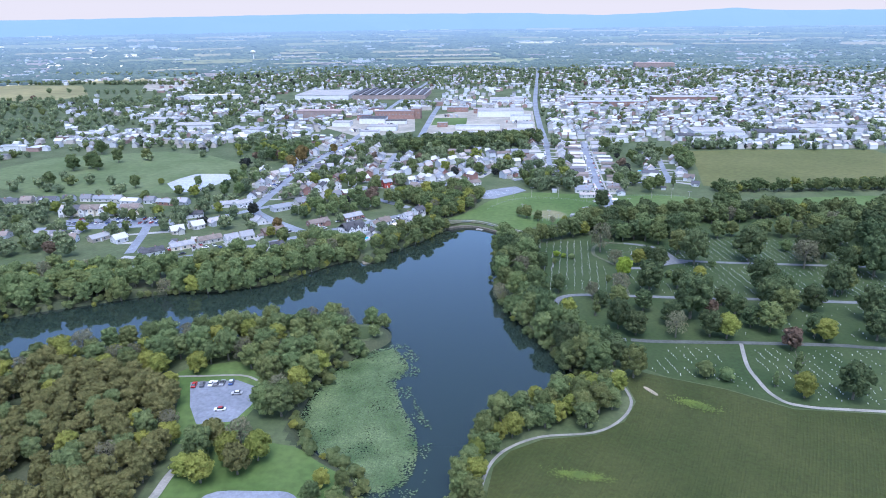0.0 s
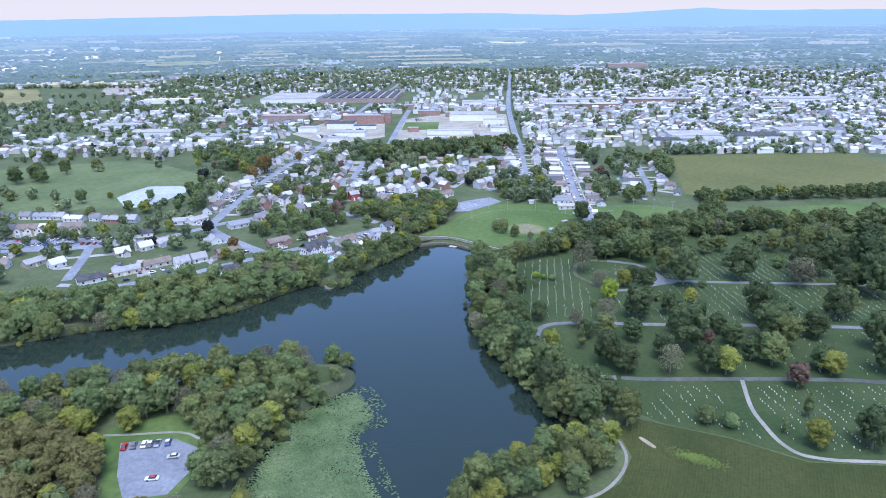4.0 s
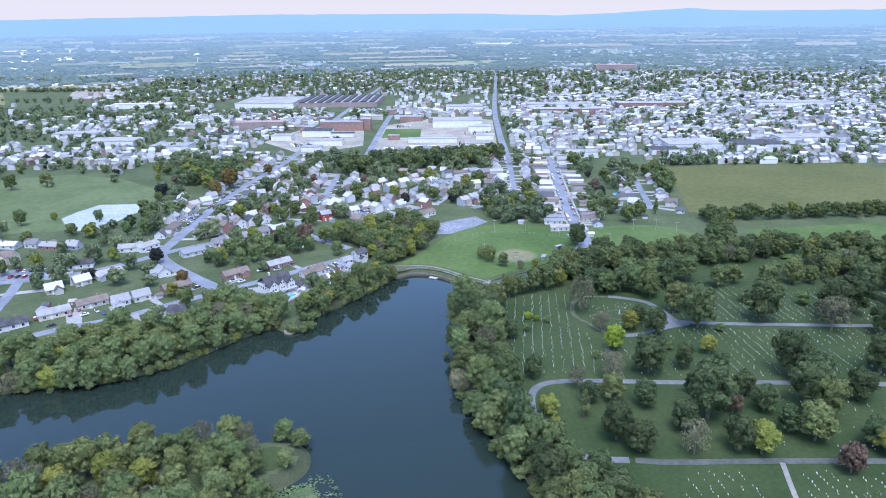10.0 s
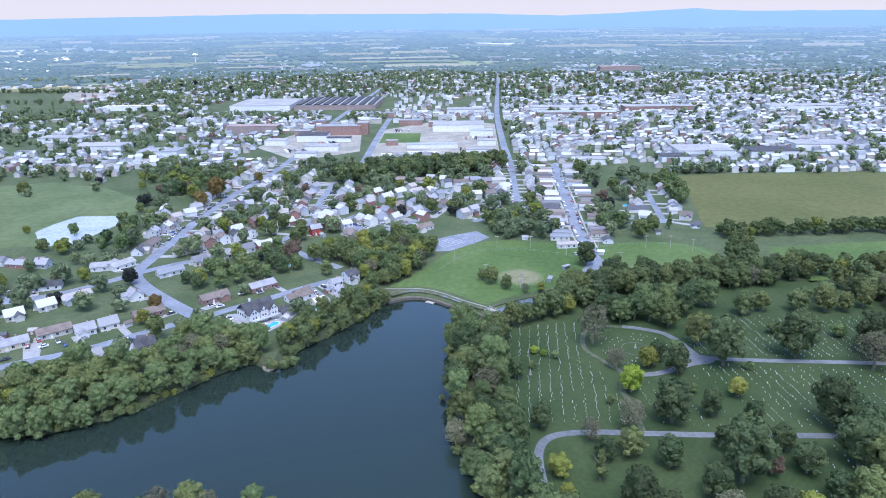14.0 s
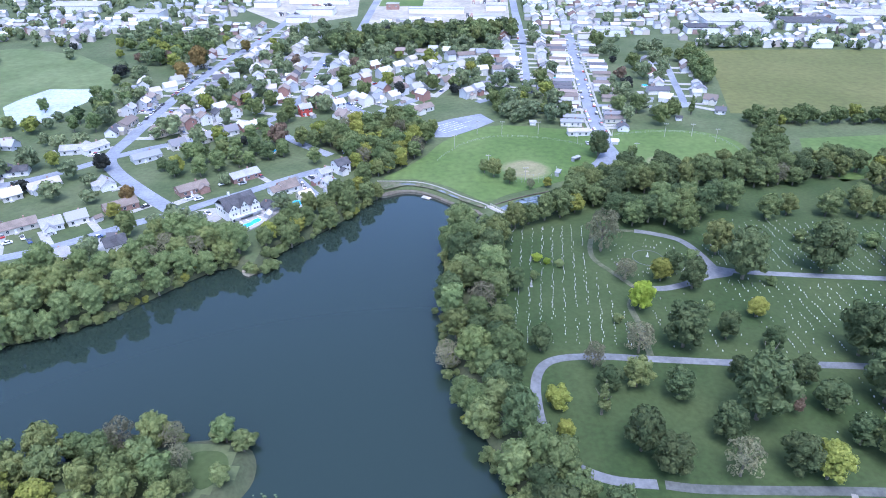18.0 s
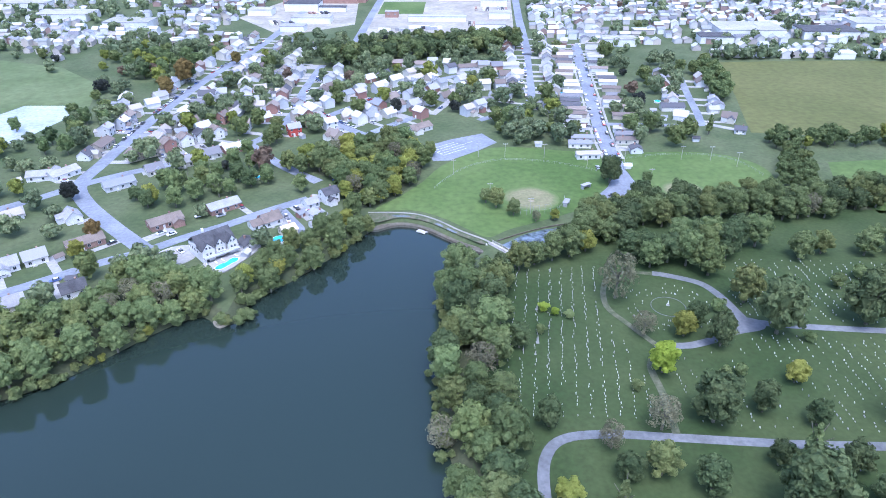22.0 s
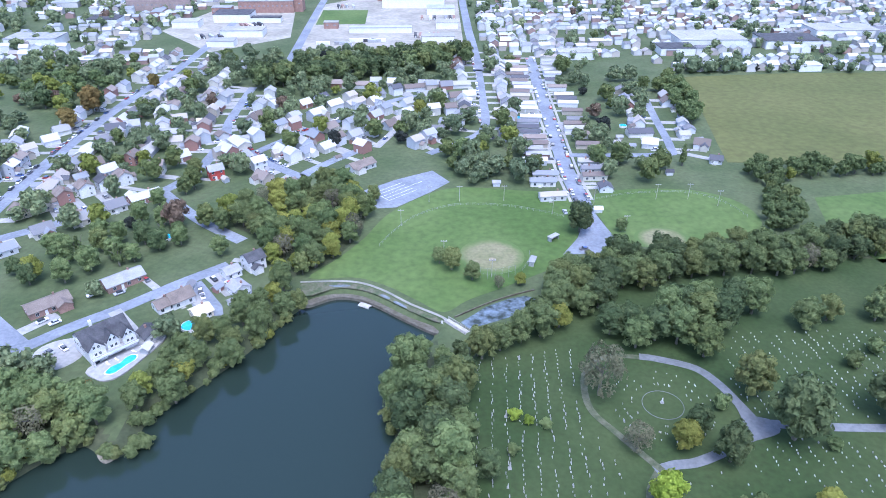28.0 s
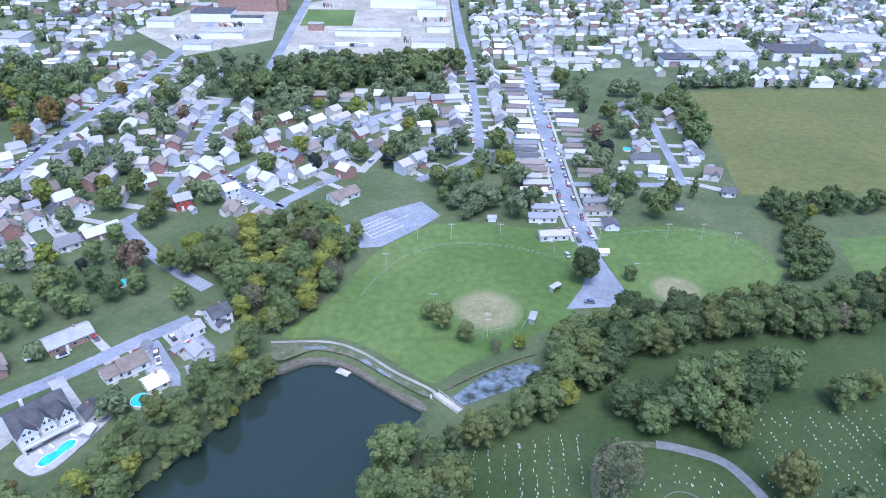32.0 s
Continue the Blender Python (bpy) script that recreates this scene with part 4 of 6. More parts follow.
tagged(new("gravestones", mesh_arrays("gravestones", np.concatenate(V), np.concatenate(F), STONE)), "rows of pale stone grave markers on the lawn", "gravestones", kind="stuff")

ring = thing("stone_ring", "low circular stone kerb round a monument", "kerb", at=pose(97, 221, G + 0.05))
for k in range(28):
    a = 2 * math.pi * k / 28
    part("stone", shape(box(-0.77, -0.1, -0.1, 0.72, 0.1, 0.12), DRIVE) if k == 0 else ring.children[0].data, ring, m=Matrix.Translation((6.3 * math.cos(a), 6.3 * math.sin(a), 0)) @ Matrix.Rotation(a + math.pi / 2, 4, "Z"))
mon = thing("monument", "pale stone monument with a tapered column", "monument", at=pose(97, 222, G + 0.05) @ Matrix.Diagonal((0.7, 0.7, 0.8, 1)))
part("plinth", shape(many(box(-0.8, -0.8, -0.1, 0.8, 0.8, 0.3), box(-0.5, -0.5, 0.3, 0.5, 0.5, 0.9)), STONE), mon)
part("column", shape(many(rod((0, 0, 0.9), (0, 0, 2.4), 0.3, 0.2, 8)), STONE), mon)

# ---- lily pads and crop rows ----
rng = np.random.default_rng(8)
LILIES = [(-35, 92), (-47, 84), (-56, 69), (-60, 48), (-59, 22), (-44, 7), (-28, -9), (-14, -4), (-13, 20), (-19, 36), (-25, 50), (-27, 62), (-24, 74), (-28, 84)]
q = curve_points(LILIES, True, 4)
px, py = rng.uniform(-64, -8, 120000), rng.uniform(-14, 96, 120000)
edge = away(q, px, py, True)
patchy = np.array([noise.noise(Vector((x / 9, y / 9, 5))) for x, y in zip(px, py)])
keepit = (inside(q, px, py) & (rng.random(120000) < np.clip(edge / 6, 0.2, 1) * np.clip(0.85 + patchy, 0.45, 1))) | ((edge < 6) & (rng.random(120000) < 0.05) & (px > -40) & (patchy > 0))
keepit &= inside(LAKE, px, py)
px, py = px[keepit], py[keepit]
square = np.array([(math.cos(a), math.sin(a)) for a in np.arange(5) * math.pi * 0.4])
rad = rng.uniform(0.24, 0.48, len(px))
V = np.zeros((len(px), 5, 3))
V[:, :, 0] = px[:, None] + rad[:, None] * square[:, 0]
V[:, :, 1] = py[:, None] + rad[:, None] * square[:, 1] * rng.uniform(0.7, 1, len(px))[:, None]
V[:, :, 2] = 0.03 + rng.uniform(0, 0.35, len(px))[:, None] + rng.normal(0, 0.06, (len(px), 5))
tagged(new("lily_pads", mesh_arrays("lily_pads", V.reshape(-1, 3), np.arange(len(px) * 5).reshape(-1, 5), LILY)), "dense mat of green lily pads floating on the lake", "lily pads", kind="stuff")

CROP_EDGE = [(15, -8), (17.5, 4), (22, 10), (33, 17), (52, 21.4), (64, 32), (70.5, 46.5), (69, 61), (74, 69), (88, 64), (106, 57), (127, 44), (161, 42), (300, 36), (300, -80), (17, -80)]
V, F, n = [], [], 0
for u in np.arange(-60, 340, 1.15):
    yy = np.arange(-80, 72, 2.4)
    xx = u + 0.32 * yy + 5 * np.sin(yy / 37)
    hit = inside(CROP_EDGE, xx, yy)
    run = np.flatnonzero(hit)
    if len(run) < 2:
        continue
    for seg in np.split(run, np.flatnonzero(np.diff(run) > 1) + 1):
        if len(seg) < 2:
            continue
        h = rng.uniform(0.06, 0.18, len(seg))
        for j, off, lift in ((0, -0.42, 0), (1, 0, 1), (2, 0.42, 0)):
            V.append(np.stack([xx[seg] + off + rng.normal(0, 0.06, len(seg)), yy[seg], G + 0.03 + lift * h], 1))
        m = len(seg)
        i = np.arange(m - 1)
        F.append(np.concatenate([np.stack([n + i, n + i + 1, n + m + i + 1, n + m + i], 1), np.stack([n + m + i, n + m + i + 1, n + 2 * m + i + 1, n + 2 * m + i], 1)]))
        n += 3 * m
tagged(new("crop_rows", mesh_arrays("crop_rows", np.concatenate(V), np.concatenate(F)[:, ::-1], CROP)), "rows of a low green field crop", "crop", kind="stuff")

# ---- houses ----


def roof_mesh(w, d, h0, h, mat, over=0.45, thick=0.18):
    """A gable roof with its ridge along x."""
    s = h / (d / 2)
    prof = [(-d / 2 - over, h0 - over * s), (0, h0 + h), (d / 2 + over, h0 - over * s)]
    V, F = [], []
    for x in (-w / 2 - over, w / 2 + over):
        V += [(x, y, z) for y, z in prof] + [(x, y, z + thick) for y, z in prof]
    F = [(3, 9, 10, 4), (4, 10, 11, 5), (0, 1, 7, 6), (1, 2, 8, 7), (0, 3, 4, 1), (1, 4, 5, 2), (6, 7, 10, 9), (7, 8, 11, 10), (0, 6, 9, 3), (2, 5, 11, 8)]
    return mesh_from("roof", V, [f[::-1] for f in F], mat)


def wall_mesh(w, d, h0, h, mat):
    V = []
    for x in (-w / 2, w / 2):
        V += [(x, -d / 2, -0.3), (x, d / 2, -0.3), (x, d / 2, h0), (x, 0, h0 + h), (x, -d / 2, h0)]
    F = [(0, 4, 3, 2, 1), (5, 6, 7, 8, 9), (0, 5, 9, 4), (1, 2, 7, 6)]
    return mesh_from("wall", V, F, mat)


def window_mesh(w, h, mat=None):
    me = shape(many(box(-w / 2 - 0.08, -0.04, -h / 2 - 0.08, w / 2 + 0.08, 0.04, h / 2 + 0.08), box(-w / 2, -0.07, -h / 2, -0.03, 0.0, h / 2), box(0.03, -0.07, -h / 2, w / 2, 0.0, h / 2)), [WHITE, GLASS])
    for p in me.polygons:
        p.material_index = 1 if p.index >= 6 else 0
    return me


WIN = window_mesh(1.1, 1.3)
WIN_S = window_mesh(0.8, 1.0)
DOOR = shape(many(box(-0.5, -0.05, 0, 0.5, 0.05, 2.05), box(-0.4, -0.08, 0.1, 0.4, 0, 1.95)), WHITE)
STEP = shape(box(-0.9, -1.3, -0.3, 0.9, 0, 0.1), PALE)
CHIM = shape(box(-0.35, -0.35, 0, 0.35, 0.35, 1.5), BRICK)
KINDS = {  # width, depth, wall height, roof rise, storeys
    "ranch": (15, 8.2, 2.8, 1.9, 1), "cape": (8.8, 7.2, 3.0, 2.8, 1), "two": (7.6, 7.4, 5.2, 2.2, 2), "long": (13, 5.2, 2.9, 1.2, 1), "big": (11, 7.8, 5.3, 2.6, 2), "garage": (6.5, 6.5, 2.6, 1.7, 1), "shed": (3.6, 2.8, 2.1, 0.9, 0)}
LABELS = {"ranch": "low single-storey house with a gabled shingle roof", "cape": "small house with a steep gabled roof", "two": "two-storey house with pale siding and gabled roof", "long": "long narrow house with a shallow roof", "big": "large two-storey house with pale siding", "garage": "detached garage with a gabled roof", "shed": "small garden shed with a gabled roof"}
WINGS = {"ranch": (5.0, 4.6, 2.7, 1.4, 4.2), "cape": (4.2, 4.6, 2.7, 1.6, 1.6), "two": (4.0, 4.4, 2.8, 1.3, 1.2), "big": (4.6, 5.0, 4.8, 1.8, 2.6)}  # width, length, wall height, rise, offset
HOUSE_CACHE, PLACED = {}, []


def house(kind, x, y, turn, wall=None, roof=None, label="", detail=True, z=None):
    w, d, h0, h, storeys = KINDS[kind]
    key = (kind, wall.name if wall else "", roof.name if roof else "")
    if key not in HOUSE_CACHE:
        HOUSE_CACHE[key] = (wall_mesh(w, d, h0, h, wall or WALLS), roof_mesh(w, d, h0, h, roof or ROOFS))
    a, b = HOUSE_CACHE[key]
    name = kind if kind in ("shed", "garage") else "house"
    ob = thing(name, label or LABELS[kind], name, "houses of the town", at=pose(x, y, G + 0.05 if z is None else z, 0, 0, turn))
    detail = detail and y < 420
    PLACED.append((x, y, max(w, d) / 2))
    part("wall", a, ob)
    part("roof", b, ob)
    for fl in range(storeys if detail else 0):
        zz = 1.5 + 2.7 * fl
        cols = [-0.33, 0.05, 0.33] if w > 9 else [-0.28, 0.28]
        for c in cols:
            for side in (-1, 1):
                part("window", WIN, ob, m=Matrix.Translation((c * w, side * (d / 2 + 0.04), zz)) @ Matrix.Rotation(0 if side < 0 else math.pi, 4, "Z"))
        for side in (-1, 1):
            part("window", WIN_S, ob, m=Matrix.Translation((side * (w / 2 + 0.04), 0.2 * d, zz)) @ Matrix.Rotation(side * math.pi / 2, 4, "Z"))
    if kind in WINGS and (round(x * 7) + round(y * 3)) % 5 < 3:
        ww, wd, wh, wr, wx = WINGS[kind]
        wkey = (kind, "wing", wall.name if wall else "", roof.name if roof else "")
        if wkey not in HOUSE_CACHE:
            HOUSE_CACHE[wkey] = (wall_mesh(wd, ww, wh, wr, wall or WALLS), roof_mesh(wd, ww, wh, wr, roof or ROOFS, 0.3))
        spot = Matrix.Translation((wx * (1 if round(x) % 2 else -1), (d / 2 + wd / 2 - 1.6) * (1 if round(y) % 2 else -1), 0)) @ Matrix.Rotation(math.pi / 2, 4, "Z")
        part("wing_wall", HOUSE_CACHE[wkey][0], ob, m=spot)
        part("wing_roof", HOUSE_CACHE[wkey][1], ob, m=spot)
    if kind == "garage":
        part("door", shape(box(-2.2, -0.06, 0, 2.2, 0.06, 2.1), WHITE), ob, m=Matrix.Translation((0, -d / 2 - 0.05, 0)))
    else:
        part("door", DOOR, ob, m=Matrix.Translation((-0.12 * w, -d / 2 - 0.05, 0.05)))
    if storeys and detail:
        part("step", STEP, ob, m=Matrix.Translation((-0.12 * w, -d / 2, 0)))
        part("chimney", CHIM, ob, m=Matrix.Translation((0.2 * w, 0.12 * d, h0 + h * 0.6)))
    return ob


RED_WALL = material("red_siding", (0.36, 0.06, 0.05), (0.42, 0.08, 0.06), 0.4, fine=2)
BROWN_ROOF = material("brown_shingles", (0.15, 0.125, 0.105), (0.2, 0.165, 0.14), 0.3, fine=3)
PALE_ROOF = material("pale_shingles", (0.24, 0.24, 0.25), (0.3, 0.3, 0.31), 0.3, fine=3)
CREAM = material("cream_siding", (0.6, 0.54, 0.42), (0.66, 0.6, 0.48), 0.4, fine=2)
house("ranch", -97.5, 295, 43, BRICK, PALE_ROOF, "low brick house with a pale grey roof")
house("ranch", -119, 278, 43, BRICK, BROWN_ROOF, "low brick house with a brown shingle roof")
house("cape", -70.5, 281, 43, WHITE, BROWN_ROOF, "white house with a brown shingle roof")
house("garage", -75.5, 277, 43, WHITE, BROWN_ROOF, "white house wing with a brown roof")
house("two", -48, 306, 43, WHITE, SLATE, "white two-storey house with a dark roof")
house("garage", -56, 300, 43, WHITE, PALE_ROOF, "white wing with a pale blue-grey roof")
house("garage", -50, 288, -47, WHITE, PALE_ROOF, "white garage with a pale blue-grey roof")
house("shed", -50, 279, 43, WHITE, PALE_ROOF, "small white shed near the shore")
house("garage", -60, 272, 43, CREAM, CREAM, "low tan pool house with a flat tan roof")
for kind, x, y, turn, wall, roof in [("cape", -131, 220, 40, WHITE, SLATE), ("cape", -168, 236, 40, WHITE, PALE_ROOF), ("ranch", -183, 235, 40, WALLS, BROWN_ROOF), ("cape", -150, 208, 40, WALLS, PALE_ROOF), ("ranch", -146, 257, 43, BRICK, BROWN_ROOF), ("cape", -164, 280, -47, WHITE, PALE_ROOF), ("ranch", -196, 221, 40, CREAM, PALE_ROOF), ("ranch", -210, 207, 40, WHITE, SLATE), ("cape", -160, 243, 40, WALLS, ROOFS), ("shed", -206, 231, 10, WALLS, ROOFS), ("shed", -194, 236, 10, WALLS, ROOFS), ("cape", -246, 232, 60, WALLS, ROOFS), ("ranch", -262, 236, 60, WALLS, ROOFS), ("cape", -280, 230, 10, WALLS, ROOFS), ("ranch", -196, 330, 60, WHITE, PALE), ("ranch", -222, 295, 20, WALLS, SLATE), ("ranch", -205, 327, 15, WALLS, PALE_ROOF)]:
    house(kind, x, y, turn, wall, roof)
for k, (x, y) in enumerate([(-169, 355), (-162, 362), (-155, 370), (-148, 378), (-141, 385), (-134, 391)]):
    house("two" if k > 1 else "cape", x, y, -47, [CREAM, CREAM, WALLS, WHITE, WHITE, WHITE][k], [BROWN_ROOF, BROWN_ROOF, BROWN_ROOF, BROWN_ROOF, SLATE, BROWN_ROOF][k])
for kind, x, y, t in [("cape", -137, 347, 43), ("cape", -149, 336, 43), ("cape", -126, 360, 43), ("ranch", -116, 371, 43), ("ranch", -160, 318, 43), ("ranch", -196, 372, 88)]:
    house(kind, x, y, t)
house("two", -88, 398, 30, RED_WALL, PALE_ROOF, "red house with a pale roof")
house("big", -78, 413, 60, BRICK, PALE_ROOF, "brick house with white trim")
house("ranch", -50, 382, 40, CREAM, BROWN_ROOF, "low house with a wide brown hipped roof")
house("ranch", -12, 408, 42, WALLS, BROWN_ROOF, "low house at the edge of the paved court")
house("shed", 60, 384, 0, WHITE, PALE_ROOF, "small white shed by the trees")
house("shed", 106, 353, 0, WHITE, WHITE, "small white hut beside the lot")
house("shed", 154, 396, 0, WHITE, SLATE, "small white shed with dark roof")

# ---- townhouses, dam bank and pavements ----
def townhouse(x, y, turn, wall, roof):
    """A narrow two-storey house of a row, with a front gable over its garage."""
    ob = thing("townhouse", "narrow pale two-storey townhouse with a front gable", "house", "townhouse row", at=pose(x, y, G + 0.05, 0, 0, turn))
    PLACED.append((x, y, 5))
    part("wall", TH_WALL[wall], ob)
    part("roof", TH_ROOF[roof], ob)
    part("gable_wall", TH_GABLE[wall], ob, m=Matrix.Translation((-1.2, -5.6, 0)) @ Matrix.Rotation(math.pi / 2, 4, "Z"))
    part("gable_roof", TH_GROOF[roof], ob, m=Matrix.Translation((-1.2, -5.6, 0)) @ Matrix.Rotation(math.pi / 2, 4, "Z"))
    part("door", DOOR, ob, m=Matrix.Translation((2.0, -4.65, 0.05)))
    part("garage_door", TH_DOOR, ob, m=Matrix.Translation((-1.2, -7.15, 0)))
    for dx, dy, zz in ((2.0, -4.64, 4.2), (-1.2, -7.14, 4.2)):
        part("window", WIN, ob, m=Matrix.Translation((dx, dy, zz)))


TH_WALL = [wall_mesh(7, 9.2, 5.4, 2.6, m) for m in (WHITE, CREAM)]
TH_ROOF = [roof_mesh(7, 9.2, 5.4, 2.6, m, 0.3) for m in (ROOFS, BROWN_ROOF)]
TH_GABLE = [wall_mesh(3, 4.2, 5.2, 1.7, m) for m in (WHITE, CREAM)]
TH_GROOF = [roof_mesh(3, 4.2, 5.2, 1.7, m, 0.3) for m in (ROOFS, BROWN_ROOF)]
TH_DOOR = shape(box(-1.3, -0.05, 0, 1.3, 0.05, 2.1), GREY)
for k in range(8):
    townhouse(-325 + 7.6 * k, 296 + 1.0 * k, 5, k % 2, (k // 2) % 2)


def clear(x, y, r):
    return all((x - a) ** 2 + (y - b) ** 2 > (r + c) ** 2 for a, b, c in PLACED)


def row(line, offset, gap, kinds, side, turn_by=0.0, start=0.0, rng=None, stop=None, detail=True):
    """Houses along a street."""
    q = curve_points(line, False, 6)
    seg = np.diff(q, axis=0)
    dist = np.r_[0, np.cumsum(np.hypot(*seg.T))]
    s = start
    while s < (stop or dist[-1]):
        i = min(np.searchsorted(dist, s, side="right") - 1, len(seg) - 1)
        u = seg[i] / np.hypot(*seg[i])
        p = q[i] + u * (s - dist[i]) + np.array((-u[1], u[0])) * side * (offset + rng.uniform(-1, 4.5))
        kind = kinds[rng.integers(len(kinds))]
        r = KINDS[kind][1 if abs(turn_by) > 45 else 0] / 2
        clear_road = all(away(l, [p[0]], [p[1]])[0] > w / 2 + 4.5 for l, w in ROADS)
        if clear_road and clear(p[0], p[1], min(r, 4.0) * 0.9) and rng.random() < 0.95:
            house(kind, p[0], p[1], math.degrees(math.atan2(u[1], u[0])) + (180 if side > 0 else 0) + turn_by + rng.uniform(-4, 4), detail=detail)
        s += gap * rng.uniform(0.9, 1.15)


rng = np.random.default_rng(32)
for kind, x, y, t in [('ranch', -86, 443, -50), ('garage', -100, 456, -50), ('two', -68, 409, 40), ('cape', -59, 430, -50), ('two', -47, 437, -50), ('cape', -43, 453, -50), ('cape', -80, 460, 50), ('two', -67, 468, 50), ('two', -61, 483, 50), ('big', -47, 488, 50), ('big', -38, 505, 50), ('shed', -26, 420, 40), ('two', -13, 433, -40), ('cape', -36, 467, 50), ('cape', -17, 477, 50), ('cape', 1, 471, 50), ('cape', 30, 460, 0), ('ranch', 40, 475, -15), ('cape', 72, 452, 10), ('ranch', -133, 461, 5), ('two', -122, 441, 10), ('cape', -114, 422, 40), ('two', -121, 405, 10)]:
    if clear(x, y, 1.5):
        house(kind, x, y, t + rng.uniform(-4, 4))
for kind, x, y, t in [('cape', -167, 448, 40), ('cape', -158, 412, 45), ('cape', -147, 403, 45), ('garage', -158, 395, 45), ('cape', -170, 412, 45), ('big', -165, 462, 20), ('cape', -160, 474, 20), ('ranch', -138, 487, 20), ('cape', -200, 465, 45), ('cape', -199, 449, 45), ('two', -202, 430, 45), ('two', -77, 508, 50), ('cape', -59, 514, 50), ('cape', -84, 491, 50), ('two', -29, 525, 50), ('cape', -49, 526, 50), ('cape', -12, 520, 50), ('ranch', 154, 455, 0), ('garage', 180, 451, 0), ('cape', 155, 436, -20), ('cape', 185, 434, -20), ('garage', 185, 412, -20), ('garage', 168, 546, 0), ('shed', 140, 448, 0), ('shed', 144, 434, 0), ('garage', 115, 377, 90)]:
    if clear(x, y, 1.5):
        house(kind, x, y, t + rng.uniform(-4, 4))
rng = np.random.default_rng(33)
H_LINE = [(101, 362), (100, 400), (102, 446), (108, 572), (112, 640)]
row(H_LINE, 13, 8.6, ["long"], 1, 90, 6, rng)
row(H_LINE, 13, 8.6, ["long"], -1, 90, 12, rng)
row([(-102, 540), (-100, 466), (-76, 430), (-45, 399)], 12.5, 13, ["two", "cape", "cape"], 1, 0, 4, rng)
row([(-102, 540), (-100, 466), (-76, 430), (-45, 399)], 12.5, 13, ["two", "cape", "big"], -1, 0, 4, rng)
row([(-76, 430), (-59, 455), (-35, 483), (-13, 509), (10, 533), (62, 545)], 12, 11, ["cape", "two", "two", "ranch"], 1, 0, 10, rng)
row([(-76, 430), (-59, 455), (-35, 483), (-13, 509), (10, 533), (62, 545)], 12, 11, ["cape", "two", "cape"], -1, 0, 10, rng)
row([(-62, 425), (-20, 470), (10, 500), (40, 510)], 10, 12, ["cape", "two", "cape"], -1, 0, 2, rng)
row([(61, 473), (64, 539), (66, 607), (66, 660)], 13, 11, ["two", "cape"], 1, 0, 2, rng)
row([(61, 473), (64, 539), (66, 607), (66, 660)], 13, 11, ["two", "cape", "long"], -1, 0, 2, rng)
row([(25, 428), (48, 450), (61, 473)], 12, 12, ["cape", "two"], 1, 0, 2, rng)
row([(107, 424), (159, 424)], 14, 15, ["cape", "shed"], 1, 0, 14, rng)
row([(167, 434), (173, 485), (178, 540)], 12, 13, ["cape", "garage", "shed"], -1, 0, 2, rng)
row([(167, 434), (173, 485), (178, 540)], 14, 16, ["garage", "cape"], 1, 0, 2, rng)
W_LINE = [(-184, 350), (-187, 414), (-187, 464), (-184, 534), (-176, 601), (-173, 650)]
row(W_LINE, 13, 12, ["cape", "two", "two"], 1, 0, 6, rng)
row(W_LINE, 17, 13, ["cape", "cape", "ranch"], -1, 0, 30, rng)
row([(-133, 400), (-128, 440), (-140, 500), (-145, 560), (-140, 620)], 6, 14, ["cape", "two", "ranch"], 1, 0, 2, rng)
row([(-133, 400), (-128, 440), (-140, 500), (-145, 560), (-140, 620)], 14, 14, ["cape", "two", "garage"], -1, 0, 8, rng)
row([(-205, 445), (-212, 470)], 12, 16, ["cape", "ranch"], 1, 0, 2, rng)
row([(-400, 322), (-330, 330), (-240, 322)], 6, 15, ["ranch", "cape"], 1, 0, 4, rng)
row([(-340, 246), (-300, 248), (-268, 250)], 8, 14, ["ranch", "cape"], -1, 0, 2, rng)
row([(-225, 262), (-212, 274), (-196, 292)], 9, 14, ["cape", "ranch"], -1, 0, 2, rng)
for i in range(1):
    row([(-40 + i * 3, 560 + i * 14), (50, 556 + i * 16)], 0, 13, ["cape", "two", "ranch"], 1, 0, 3 * i, rng, detail=i < 2)

# ---- white lakeside house with pool ----
manor = thing("house", "large white lakeside house with dark gabled roofs", "house", at=pose(-88, 254.5, G, 0, 0, 45) @ Matrix.Diagonal((0.92, 0.92, 0.95, 1)))
part("wall", shape(many(box(-8.5, -6, -0.5, 8.5, 6.5, 6.2)), WHITE), manor)
part("roof", roof_mesh(17, 12.5, 6.2, 4.2, SLATE), manor, "dark grey shingle roof", Matrix.Translation((0, 0.25, 0)))
for x, w, front in ((-5.6, 5.8, -8.4), (0.6, 4.4, -7.4), (6.2, 4.6, -8.4)):
    part("gable_wall", shape(box(x - w / 2, front, -0.5, x + w / 2, -5.9, 6.2), WHITE), manor)
    tip = wall_mesh(5.5, w, 0, 3.0, WHITE)
    part("gable_top", tip, manor, m=Matrix.Translation((x, front + 2.75, 6.2)) @ Matrix.Rotation(math.pi / 2, 4, "Z"))
    part("gable_roof", roof_mesh(5.5, w, 0, 3.0, SLATE, 0.25), manor, m=Matrix.Translation((x, front + 2.8, 6.2)) @ Matrix.Rotation(math.pi / 2, 4, "Z"))
    for zz in (4.2, 7.0):
        for o in (-0.8, 0.8):
            part("window", WIN_S, manor, m=Matrix.Translation((x + o, front - 0.05, zz)))
part("terrace_deck", shape(box(-8.5, -10.4, 2.75, 8.5, -6, 3.0), PALE), manor)
part("terrace_rail", shape(box(-8.5, -10.4, 3.0, 8.5, -10.25, 3.95), WHITE), manor)
